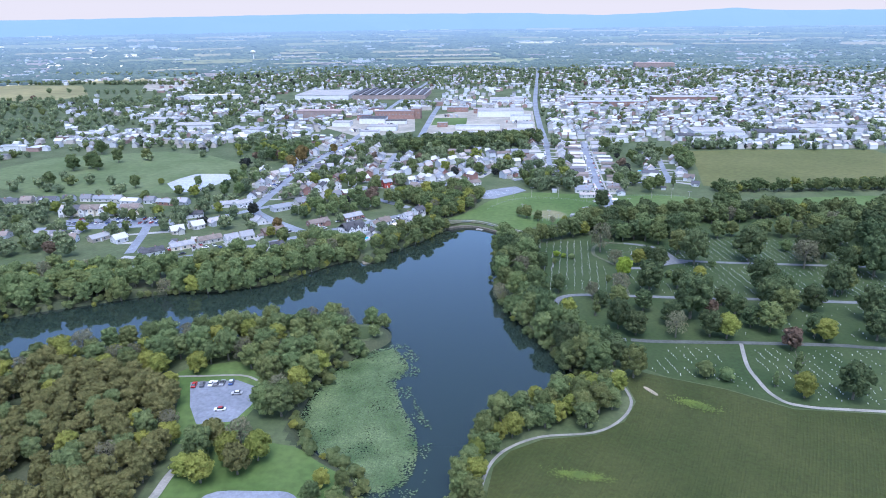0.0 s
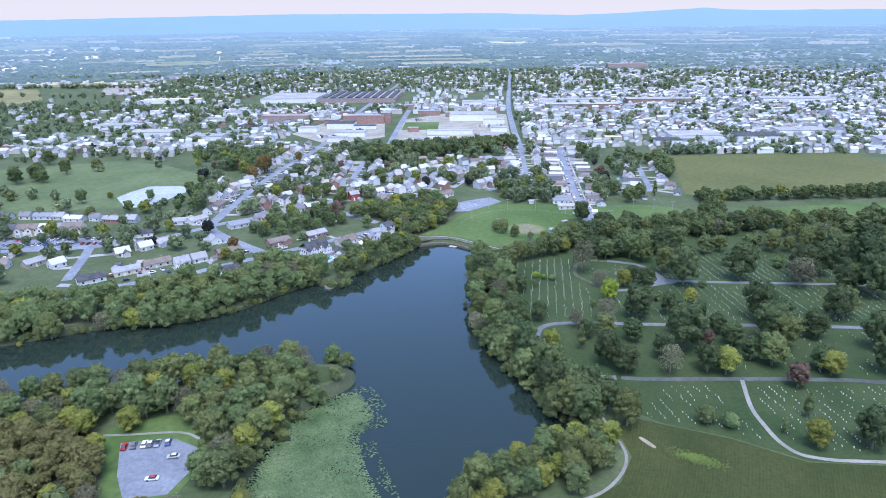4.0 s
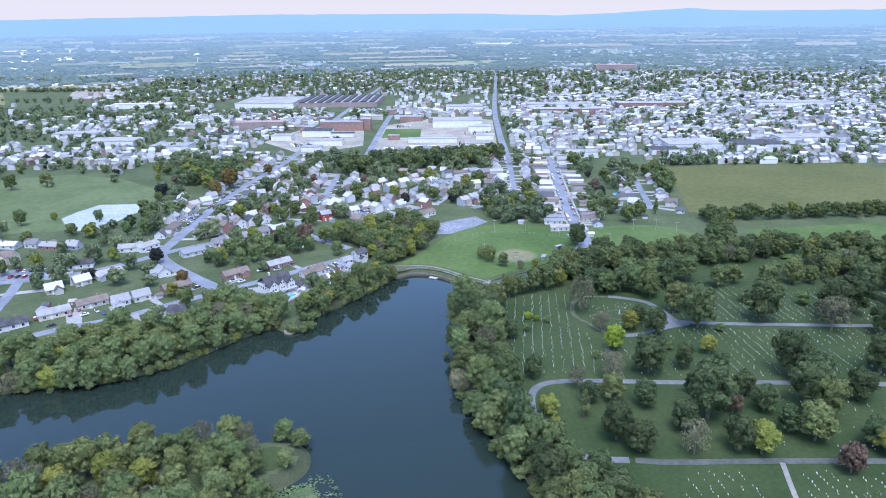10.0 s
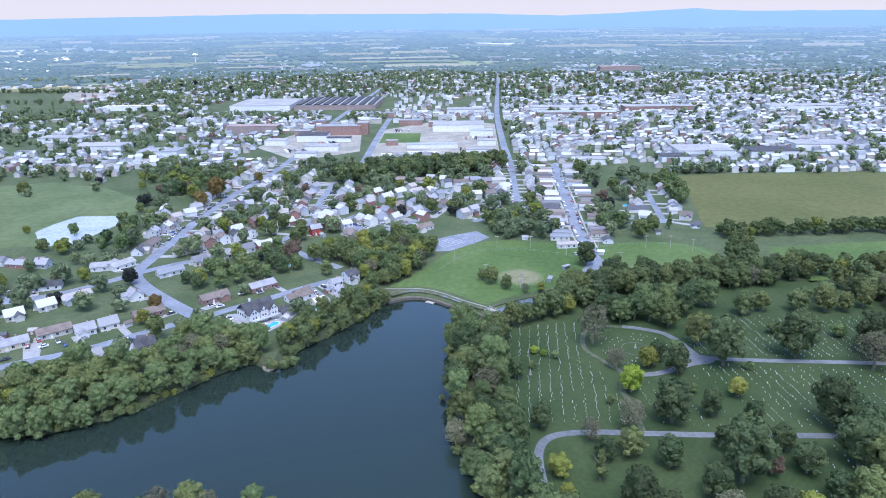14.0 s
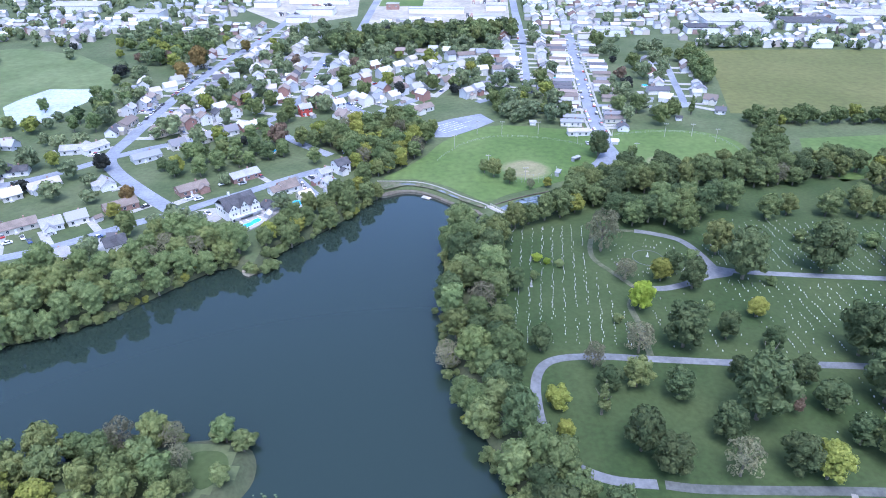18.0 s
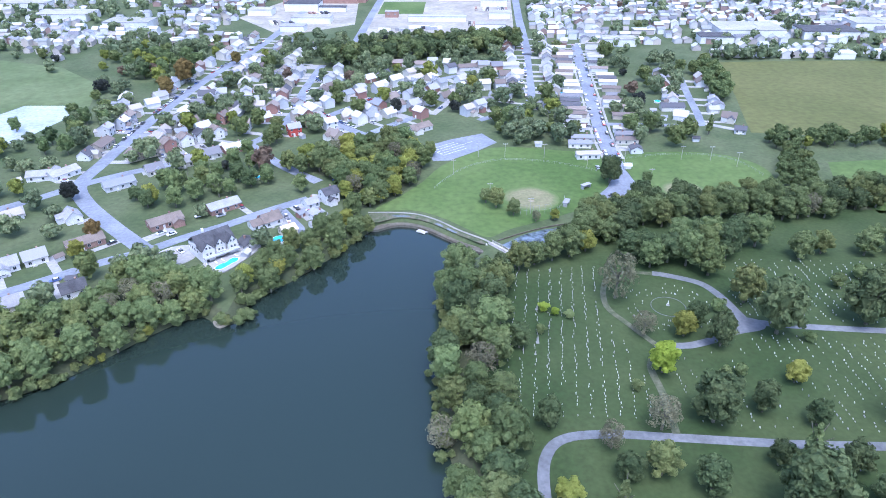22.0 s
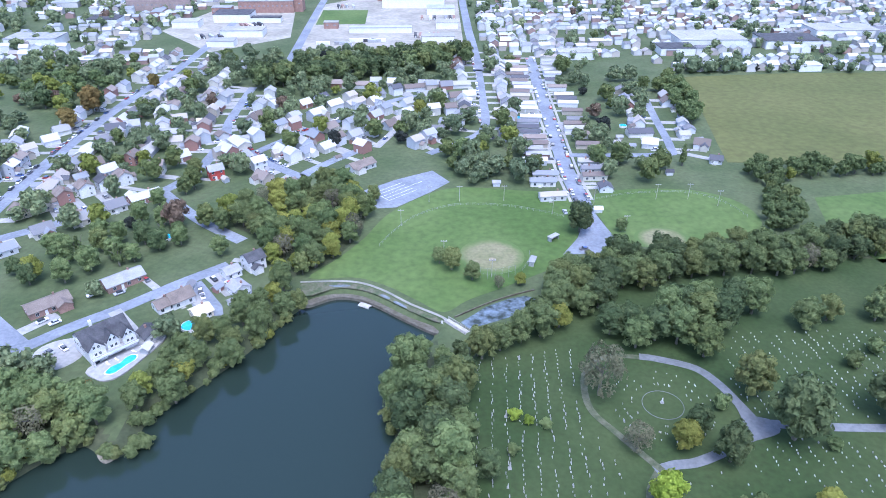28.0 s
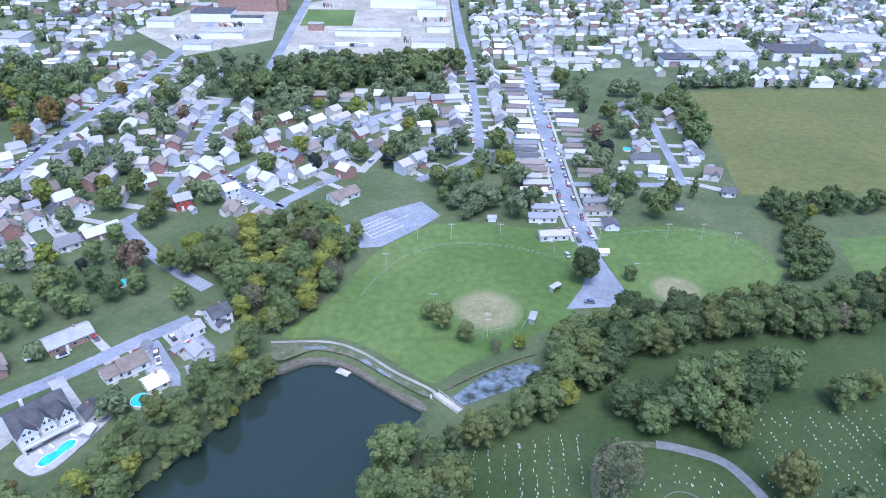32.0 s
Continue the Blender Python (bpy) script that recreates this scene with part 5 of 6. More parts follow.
for k in range(7):
    part("column", shape(box(-0.25, -0.25, -0.5, 0.25, 0.25, 2.75), WHITE) if k == 0 else manor.children[-1].data, manor, m=Matrix.Translation((-8.1 + 2.7 * k, -10.1, 0)))
for k in range(6):
    part("glass_door", shape(box(-0.9, -0.06, 0, 0.9, 0.06, 2.3), GLASS) if k == 0 else manor.children[-1].data, manor, m=Matrix.Translation((-6.8 + 2.7 * k, -8.5 if k in (0, 1, 5) else -7.5, 0)))
part("chimney", shape(box(-0.5, -0.5, 6, 0.5, 0.5, 11.6), WHITE), manor, m=Matrix.Translation((-2.5, 2.5, 0)))
for k in range(4):
    part("window", WIN, manor, m=Matrix.Translation((8.55, -3 + 2.6 * k, 4.4)) @ Matrix.Rotation(math.pi / 2, 4, "Z"))
    part("window", WIN, manor, m=Matrix.Translation((-8.55, -3 + 2.6 * k, 4.4)) @ Matrix.Rotation(-math.pi / 2, 4, "Z"))
M45 = pose(-88, 254.5, G, 0, 0, 45)
house("garage", *(M45 @ Vector((13.2, -6.5, 0))).xy, 135, WHITE, SLATE, "white pool house with a dark roof")
patio_pts = [tuple((M45 @ Vector((x, y, 0))).xy) for x, y in [(-9.5, -8), (-10, -15), (-8, -18.5), (-3, -19.2), (6, -16), (14, -12.5), (17, -10), (16, -6), (9, -6)]]
slab("pavement_patio", patio_pts, G + 0.5, PALE, "pale paved pool terrace with a stone edge", "patio", 1.2)
pool = thing("swimming_pool", "kidney-shaped turquoise swimming pool", "pool", at=pose(-88, 254.5, G + 0.5, 0, 0, 45))
kid = [(-6.5, -14.6), (-5, -16.6), (-2, -16.2), (0.5, -15.4), (3.2, -15), (4.6, -13.4), (3.6, -11.8), (1.4, -11.9), (-0.8, -13), (-4, -13)]


def flat(pts, z, t, mat):
    q = curve_points(pts, True, 4)
    n = len(q)
    return mesh_from("flat", [(x, y, z) for x, y in q] + [(x, y, z - t) for x, y in q], [tuple(range(n)), *[(i, n + i, n + (i + 1) % n, (i + 1) % n) for i in range(n)]], mat)


c = np.mean(kid, 0)
part("coping", flat([tuple(c + (np.array(p) - c) * 1.1) for p in kid], 0.06, 0.3, WHITE), pool)
part("pool_water", flat(kid, 0.09, 0.2, POOL), pool)
for k, (x, y) in enumerate([(-4, -10.9), (-1, -10.9), (5, -11), (7.5, -12), (8.8, -10.4)]):
    sl = thing("sun_lounger", "pale sun lounger on the pool terrace", "lounger", "pool furniture", at=M45 @ pose(x, y, 0.5, 0, 0, 15 * k))
    part("seat", shape(box(-0.3, -0.9, 0.25, 0.3, 0.4, 0.35), WHITE), sl)
    part("backrest", shape(box(-0.3, 0, -0.04, 0.3, 0.7, 0.04), WHITE), sl, m=pose(0, 0.4, 0.32, 35, 0, 0))
    part("frame", shape(many(box(-0.28, -0.8, 0, -0.22, -0.74, 0.25), box(0.22, -0.8, 0, 0.28, -0.74, 0.25), box(-0.28, 0.5, 0, -0.22, 0.56, 0.25), box(0.22, 0.5, 0, 0.28, 0.56, 0.25)), GREY), sl)
slab("pavement_drive", [(-110, 247), (-104, 242), (-98, 243), (-94, 250), (-97, 259), (-106, 258), (-111, 253)], G + 0.1, PALE, "pale paved house drive", "drive")
for x, y, r, lab in ((-62, 264.5, 3.2, "round turquoise pool beside a deck"), (-92, 331, 2.4, "small round turquoise garden pool"), (84, 486, 2.6, "round turquoise garden pool"), (148, 470, 2.4, "small round turquoise garden pool"), (-8, 466, 2.2, "small round turquoise garden pool")):
    rp = thing("swimming_pool", lab, "pool", "garden pools", at=pose(x, y, G + 0.05))
    part("pool_wall", shape(rod((0, 0, -0.2), (0, 0, 1.1), r, r, 20), WHITE), rp)
    part("pool_water", shape(rod((0, 0, 1.05), (0, 0, 1.13), r * 0.93, r * 0.93, 20), POOL), rp)
slab("pavement_driveway", [(-62, 300), (-57, 303), (-46, 292), (-44, 284), (-50, 283), (-56, 288)], G + 0.09, ASPHALT, "dark asphalt house drive", "drive", smooth=False)
slab("pavement_driveway_2", [(-73, 291), (-67, 296), (-54, 278), (-52, 272), (-60, 271), (-64, 276)], G + 0.09, ASPHALT, "asphalt drive beside a house", "drive", smooth=False)

# ---- cars ----
CAR_BODY = shape(many(box(-0.9, -2.2, 0.28, 0.9, 2.2, 0.85), box(-0.82, -1.5, 0.85, 0.82, 1.2, 0.9)), PAINTS, bevel=0.1)


def cabin(bm):
    lo = [(-0.82, -1.5), (0.82, -1.5), (0.82, 1.2), (-0.82, 1.2)]
    hi = [(-0.66, -1.0), (0.66, -1.0), (0.66, 0.5), (-0.66, 0.5)]
    a = [bm.verts.new((x, y, 0.85)) for x, y in lo]
    b = [bm.verts.new((x, y, 1.42)) for x, y in hi]
    for i in range(4):
        bm.faces.new((a[i], a[(i + 1) % 4], b[(i + 1) % 4], b[i]))
    bm.faces.new(b)


CAR_GLASS = shape(cabin, GLASS)
CAR_ROOF = shape(box(-0.67, -1.02, 1.41, 0.67, 0.52, 1.47), PAINTS)
TYRE = shape(rod((-0.11, 0, 0), (0.11, 0, 0), 0.33, 0.33, 10), RUBBER)
RIM = shape(rod((-0.12, 0, 0), (0.12, 0, 0), 0.18, 0.18, 8), GREY)


def car(x, y, turn, z=None):
    ob = thing("car", "parked car with glossy paint on the asphalt", "car", "parked cars", at=pose(x, y, (G + 0.14) if z is None else z, 0, 0, turn))
    part("body", CAR_BODY, ob)
    part("cabin_glass", CAR_GLASS, ob, "dark car glass")
    part("roof", CAR_ROOF, ob)
    for sx in (-0.85, 0.85):
        for sy in (-1.4, 1.35):
            wheel = part("wheel", TYRE, ob, m=Matrix.Translation((sx, sy, 0.33)))
            part("rim", RIM, wheel)


for x, y, t in [(-109, 47, 10), (-106, 47.8, 12), (-102.5, 48.6, 10), (-100.5, 49, 12), (-98, 49.4, 8), (-94.5, 50.2, 10), (-89, 42, 100), (-91, 30, 100), (-106, 251, 60), (-102, 253, 50), (-104, 246, 100), (-65, 288, 20), (-63, 284, 25), (-96, 287, 130), (-106, 286, 130), (-112, 268, 133), (-50, 333, 60), (-47, 335, 60), (-49, 329, 60), (-82, 352, 50), (90, 352, 5), (92, 317, 80), (-55, 293, 50)]:
    car(x, y, t)
rng = np.random.default_rng(44)
for line, off in ((H_LINE, 3.2), (H_LINE, -3.2), ([(61, 473), (64, 539), (66, 640)], 3), ([(-102, 540), (-100, 466), (-76, 430), (-50, 404)], 2.6), ([(-59, 455), (-35, 483), (-13, 509)], 2.6), (W_LINE, 3)):
    q = curve_points(line, False, 12)
    for i in range(2, len(q) - 1):
        if rng.random() < 0.62:
            u = q[i + 1] - q[i]
            u /= np.hypot(*u)
            p = q[i] + u * rng.uniform(-2, 2) + np.array((-u[1], u[0])) * off
            if rng.random() < 0.8:
                car(p[0], p[1], math.degrees(math.atan2(u[1], u[0])) - 90)

rng = np.random.default_rng(45)
for k in range(19):
    if rng.random() < 0.8:
        car(-314 + 4.1 * k, 283.0 + 0.25 * k, 3 + rng.uniform(-3, 3))
    if rng.random() < 0.6:
        car(-312 + 4.1 * k, 271.0 + 0.35 * k, 3 + rng.uniform(-3, 3))
for x, y, t in ((-180, 221, 130), (-190, 208, 130), (-171, 223, 40), (-176, 226, 40), (-203, 216, 40), (-186, 227, 40), (-143, 228, 130), (-166, 230, 130)):
    car(x, y, t)

# ---- ball fields, dam, bridge and dock ----
# sky reflection is put into the pale blue of the puddles
PUDDLE = material("puddle_water", (0.12, 0.135, 0.14), (0.19, 0.21, 0.23), 0.4, rough=0.12, fine=0.6, spec=0.5)
WEEDY = material("weedy_mud", (0.12, 0.112, 0.075), (0.06, 0.082, 0.034), 0.35, fine=1.2, bump=0.5)
slab("ground_dam", [(-26, 292.7), (-7, 292.7), (4.3, 287.3), (16.2, 276.9), (27.2, 268.9), (28.0, 265.6), (17.3, 273.2), (1.5, 286.0), (-11.5, 289.4), (-23, 284)], G + 0.05, WEEDY, "weedy muddy slope between the footpath and the lake", "bank", 0.3)
for pts in ([(-15, 291.4), (-8, 291.6), (-7, 290.4), (-13, 290.2)], [(6.5, 284.4), (9.5, 282), (8.6, 281.2), (5.6, 283.6)], [(12, 279.6), (16, 275.9), (15.2, 275.3), (11, 278.8)]):
    slab("water_puddle", pts, G + 0.08, PUDDLE, "shallow pale puddle on the muddy bank", "puddle", 0.05)
for pts in ([(95.2, 364), (94.2, 400), (96.2, 446), (102, 572)], [(106.2, 366), (105.8, 400), (107.8, 446), (113.8, 572)]):
    tagged(new("pavement_walk", ribbon_mesh(pts, 1.5, G + 0.14, PALE, 5, 0.14)), "pale concrete pavement beside the street", "pavement", kind="structure")


def lamp_pole(x, y, h=8.5):
    ob = thing("light_pole", "tall grey ball field light pole", "light pole", "ball field lights", at=pose(x, y, G))
    part("pole", shape(rod((0, 0, -0.3), (0, 0, h), 0.13, 0.09, 8), WOOD), ob)
    part("crossarm", shape(box(-1.4, -0.08, h - 0.7, 1.4, 0.08, h - 0.5), WOOD), ob)
    for k in (-1.1, 0, 1.1):
        part("lamp", shape(many(box(k - 0.18, -0.25, h - 0.5, k + 0.18, 0.05, h - 0.2)), GREY), ob)


for x, y in ((12, 341), (25, 366), (40, 366), (62, 366), (31, 312), (50, 296), (166, 358), (114, 333), (138, 366), (154, 366), (106, 362), (84, 352)):
    lamp_pole(x, y)


def fence(line, h=1.2, gap=3.0, label="low chain-link fence round the ball field"):
    ob = thing("fence", label, "fence", "field fences")
    q = curve_points(line, False, 6)
    dist = np.r_[0, np.cumsum(np.hypot(*np.diff(q, axis=0).T))]
    pts = [np.array([np.interp(s, dist, q[:, 0]), np.interp(s, dist, q[:, 1])]) for s in np.arange(0, dist[-1], gap)]
    post = shape(rod((0, 0, -0.2), (0, 0, h), 0.05, 0.05, 6), FENCE)
    for p in pts:
        part("post", post, ob, m=Matrix.Translation((*p, G)))
    for a, b in zip(pts, pts[1:]):
        part("rail", shape(many(rod((*a, G + h), (*b, G + h), 0.035, 0.035, 5), rod((*a, G + h * 0.5), (*b, G + h * 0.5), 0.025, 0.025, 4)), FENCE), ob)


fence([(3, 322), (9, 335), (20, 351), (38, 361), (60, 360), (77, 354), (90, 347)])
fence([(108, 366), (127, 372), (154, 373), (169, 363), (176, 345)])
fence([(40, 298), (50, 294), (62, 298)], 5, 3, "tall backstop fence behind home plate")
fence([(63, 300), (67, 308), (68, 316)], 1.8, 3)
for x, y, t in ((80, 326, 40), (68, 306, 70)):
    ob = thing("dugout", "small open-fronted players' shelter", "shelter", "ball field shelters", at=pose(x, y, G, 0, 0, t))
    part("wall", shape(many(box(-2.5, -1, -0.1, -2.3, 1, 2.2), box(2.3, -1, -0.1, 2.5, 1, 2.2), box(-2.5, 0.9, -0.1, 2.5, 1.1, 2.2)), GREY), ob)
    part("roof", shape(box(-2.8, -1.3, 2.2, 2.8, 1.3, 2.4), PALE_ROOF), ob)
    part("bench", shape(box(-2.1, 0.3, 0.4, 2.1, 0.7, 0.5), WOOD), ob)
slab("ground_mound", [(51.5 + 1.5 * math.cos(a), 310 + 1.2 * math.sin(a)) for a in ang], G + 0.12, DIRT, "pale worn dirt round home plate", "dirt", smooth=False)
slab("ground_worn", [(129 + 2 * math.cos(a), 323 + 1.4 * math.sin(a)) for a in ang], G + 0.12, DIRT, "pale worn dirt round home plate", "dirt", smooth=False)
slab("ground_bank", [(-30, 287), (-25, 291), (-8, 292), (4, 286), (15, 276), (27, 267), (30, 262), (26, 262), (16, 269.6), (0, 282.6), (-12, 285.4), (-23, 280)], 1.2, MUD, "bare muddy bank in front of the dam", "bank", 1.5)
dock = thing("dock", "small grey wooden fishing dock", "dock", at=pose(-0.5, 281, 0.35, 0, 0, -30))
for k in range(9):
    part("plank", shape(box(-0.24, -1.3, 0, 0.24, 1.3, 0.09), WOOD) if k == 0 else dock.children[0].data, dock, m=Matrix.Translation((-2.2 + 0.55 * k, 0, 0)))
part("beam", shape(many(box(-2.5, -1.1, -0.5, 2.5, -0.9, 0), box(-2.5, 0.9, -0.5, 2.5, 1.1, 0)), WOOD), dock)
bridge = thing("footbridge", "grey wooden footbridge over the spillway", "bridge", at=pose(34.5, 263, G - 0.2, 0, 0, -47))
for k in range(24):
    part("plank", shape(box(-0.21, -1.2, 0, 0.21, 1.2, 0.1), WOOD) if k == 0 else bridge.children[0].data, bridge, m=Matrix.Translation((-5.2 + 0.45 * k, 0, 0.25)))
for side in (-1.2, 1.2):
    part("beam", shape(box(-5.6, side - 0.12, -0.2, 5.6, side + 0.12, 0.24), WOOD), bridge)
    part("rail", shape(many(box(-5.6, side - 0.06, 1.2, 5.6, side + 0.06, 1.35), box(-5.6, side - 0.04, 0.75, 5.6, side + 0.04, 0.85)), WOOD), bridge)
    for k in range(6):
        part("post", shape(box(-0.08, -0.08, 0, 0.08, 0.08, 1.3), WOOD), bridge, m=Matrix.Translation((-5.2 + 2.08 * k, side, 0.1)))
for x, y in ((30.6, 267), (38.4, 259)):
    part("abutment", shape(box(-1.2, -2.2, -4, 1.2, 2.2, 0), PALE), bridge, m=bridge.matrix_basis.inverted() @ pose(x, y, G - 0.2, 0, 0, -47))
# dark tone is weed, the pale blue is sky reflection painted as colour
CREEK = material("weedy_creek_water", (0.035, 0.042, 0.03), (0.15, 0.18, 0.21), 0.3, rough=0.12, fine=0.9, spec=0.5)
slab("water_creek", [(36, 265.5), (41, 270), (46, 275), (55, 280), (62, 282), (68, 279), (66, 274), (56, 269), (45, 264), (39, 261.5)], G + 0.1, CREEK, "shallow creek below the spillway with pale weed", "creek", 0.4, smooth=False)
creek_wall = tagged(new("wall_creek", ribbon_mesh([(34, 268.5), (45, 276), (56, 282), (66, 286)], 0.4, G + 0.6, MUD, 4, 0.8)), "low dark retaining wall along the creek", "wall", kind="structure")
for x, y, k, s in ((93, 333, "deep", 1.5), (92, 338, "conifer", 1.3), (34, 302, "olive", 0.95), (42, 294, "green", 0.75), (29, 307, "green", 0.7), (112, 333, "green", 0.6), (-2, 367, "olive", 0.9), (-66, 229, "yellow", 0.95), (-55, 236, "yellow", 1.0), (-83, 225, "amber", 0.9), (29, 240, "green", 0.8), (35, 243, "deep", 0.72), (41, 246, "green", 0.75), (46, 249, "grey", 0.75), (51, 252, "olive", 0.75), (57, 256, "green", 0.8), (61, 290, "yellow", 0.7), (52, 288, "grey", 0.6), (-12, 346, "yellow", 1.25), (-14, 336, "yellow", 1.1), (-10, 355, "yellow", 1.0), (-17, 316, "yellow", 1.1), (-22, 306, "yellow", 1.0), (-27, 300, "olive", 0.9)):
    plant(k, x, y, s, group="park trees")
rng = np.random.default_rng(12)
for lab, cx, cy, a, rx, ry in (("patch of yellow-flowering weeds in the crop", 91, 46, -0.5, 8.5, 2.6), ("patch of yellow-green weeds in the crop", 43, 0, -0.15, 8, 2.2)):
    g = rng.normal(scale=0.5, size=(1100, 2)) * (rx, ry)
    V = []
    for u, v in g:
        x, y, z = cx + u * math.cos(a) - v * math.sin(a), cy + u * math.sin(a) + v * math.cos(a), G + rng.uniform(0.15, 0.4)
        w, b = rng.uniform(0.18, 0.4), rng.uniform(0, 6.28)
        V += [(x + w * math.cos(b + k * 2.09), y + w * math.sin(b + k * 2.09), z + rng.normal(0, 0.1)) for k in range(3)]
    tagged(new("weeds", mesh_arrays("weeds", np.array(V), np.arange(len(V)).reshape(-1, 3), YELLOW)), lab, "weeds", kind="stuff")
slab("ground_bare", [(73.6, 57.6), (75, 58), (78.2, 53), (77, 52.2)], G + 0.26, DIRT, "bare patch of soil in the crop", "soil")

for x, y, k, s in ((-422, 456, "green", 1.6), (-410, 470, "green", 1.5), (-432, 470, "green", 1.5), (-418, 486, "green", 1.4), (-399, 462, "green", 1.3), (-399, 500, "green", 1.3), (-375, 516, "olive", 1.3), (-447, 549, "green", 1.4), (-397, 382, "green", 1.3), (-317, 385, "green", 1.2), (-238, 420, "green", 1.1), (-262, 395, "green", 0.8), (-300, 400, "yellow", 0.7), (-176, 301, "dark", 1.05), (-144, 247, "yellow", 0.9), (-134, 298, "yellow", 1.1), (-123, 315, "conifer", 1.4), (-104, 308, "conifer", 1.3), (-115, 305, "conifer", 1.2), (-86, 330, "green", 0.8), (-77, 342, "olive", 1.1), (-69, 338, "green", 1.0), (-64, 316, "green", 0.9), (-176, 560, "amber", 1.2), (-196, 502, "amber", 1.8), (-198, 472, "amber", 1.5), (-144, 262, "amber", 0.9), (-30, 440, "dark", 1.1), (20, 490, "yellow", 1.2), (56, 430, "green", 1.2), (44, 416, "green", 1.2), (70, 416, "conifer", 1.4), (82, 400, "green", 1.1), (130, 410, "green", 1.2), (118, 408, "green", 1.1), (152, 410, "conifer", 1.4), (165, 408, "conifer", 1.5)):
    plant(k, x, y, s, group="town trees")
lines = thing("court_markings", "worn white lines on the paved court", "markings", at=pose(8, 378, G + 0.08, 0, 0, 42))
for k in range(5):
    part("stripe", shape(box(-9, -0.1, -0.005, 9, 0.1, 0.005), WHITE) if k == 0 else lines.children[0].data, lines, m=Matrix.Translation((0, -6 + 3 * k, 0)))
for k in range(2):
    part("end_stripe", shape(box(-0.1, -6, -0.005, 0.1, 6, 0.005), WHITE) if k == 0 else lines.children[-1].data, lines, m=Matrix.Translation((-9 + 18 * k, 0, 0.002)))

# ---- town trees ----
LOW = []
for k in range(8):
    r = np.random.default_rng(300 + k)
    LOW.append(crown_arrays(r, 4.6, 9.0, 0.3, 10, 230, 0.85))
TINY = []
for k in range(6):
    r = np.random.default_rng(330 + k)
    TINY.append(crown_arrays(r, 5.6, 8.8, 0.2, 6, 30, 1.5))
MID_MATS = [LEAF_FAR_HAZED, LEAF_OLIVE, LEAF_YELLOW, LEAF_RUST, LEAF_DARK]


def grove(name, label, spots, protos, rng, weights=(0.8, 0.12, 0.05, 0.02, 0.01), size=(0.7, 1.25), mats=None, z=G):
    V, F, M, n = [], [], [], 0
    for x, y in spots:
        v, f = protos[rng.integers(len(protos))]
        a, s = rng.uniform(0, 6.28), rng.uniform(*size)
        c, t = math.cos(a) * s, math.sin(a) * s
        zz = z(x, y) if callable(z) else z
        V.append(np.stack([x + v[:, 0] * c - v[:, 1] * t, y + v[:, 0] * t + v[:, 1] * c, zz + v[:, 2] * s * rng.uniform(0.85, 1.2)], 1))
        F.append(f + n)
        M.append(np.full(len(f), rng.choice(len(weights), p=weights)))
        n += len(v)
    me = mesh_arrays(name, np.concatenate(V), np.concatenate(F), mats or MID_MATS)
    me.polygons.foreach_set("material_index", np.concatenate(M).astype(np.int32))
    return tagged(new(name, me), label, "trees", kind="stuff")


rng = np.random.default_rng(55)
for x, y, r in list(PLACED):
    if y < 520 and r > 3 and rng.random() < 0.35:
        a = rng.uniform(0, 6.28)
        sx, sy = x + (r + 5) * math.cos(a), y + (r + 5) * math.sin(a)
        if clear(sx, sy, 1.5) and all(away(l, [sx], [sy])[0] > w / 2 + 2.5 for l, w in ROADS) and not inside(LAKE, [sx], [sy])[0] and away(LAKE, [sx], [sy], True)[0] > 8:
            house("shed", sx, sy, rng.uniform(0, 180), detail=False)
house_pts = np.array([p[:2] for p in PLACED])


def free(spots, r=6.0):
    return [(x, y) for x, y in spots if np.min(np.hypot(house_pts[:, 0] - x, house_pts[:, 1] - y)) > r]


drives, n = tagged(new("pavement_driveways"), "pale concrete driveways of the houses", "driveways", kind="structure"), 0
for x, y, r in PLACED:
    if r < 2.5:
        continue
    best, spot = 1e9, None
    for l, w in ROADS:
        k = np.argmin(np.hypot(l[:, 0] - x, l[:, 1] - y))
        for a, b in zip(l[max(k - 1, 0):k + 1], l[max(k - 1, 0) + 1:k + 2]):
            t = np.clip(np.dot((x - a[0], y - a[1]), b - a) / max(np.dot(b - a, b - a), 1e-6), 0, 1)
            p = a + t * (b - a)
            if np.hypot(p[0] - x, p[1] - y) < best:
                best, spot = np.hypot(p[0] - x, p[1] - y), p
    if best < 34:
        u = np.array((x, y)) - spot
        u /= np.hypot(*u)
        c = np.array((-u[1], u[0]))
        off = c * (r * 0.8 + 1) * rng.choice([-1, 1])
        h = rng.uniform(1.4, 2.6)
        top = G + 0.1005 + n * 0.00008
        n += 1
        edge = [(*p, top) for p in (spot + off - c * h, spot + off + c * h, np.array((x, y)) + off + c * h, np.array((x, y)) + off - c * h)]
        part("driveway", mesh_from("driveway", edge + [(a, b, z - 0.12) for a, b, z in edge], [(3, 2, 1, 0), (0, 1, 5, 4), (1, 2, 6, 5), (2, 3, 7, 6), (3, 0, 4, 7)], PALE), drives)
        if rng.random() < 0.4 and y < 520 and best > 12:
            p = spot + off + u * rng.uniform(6.5, max(7, best - 2))
            car(p[0], p[1], math.degrees(math.atan2(u[1], u[0])) - 90, G + 0.09)
AVOID = [(l, w / 2 + (2.5 if w < 5.4 or l[0][1] > 580 else 11 if w == 8 else 6.5)) for l, w in ROADS]
spots = []
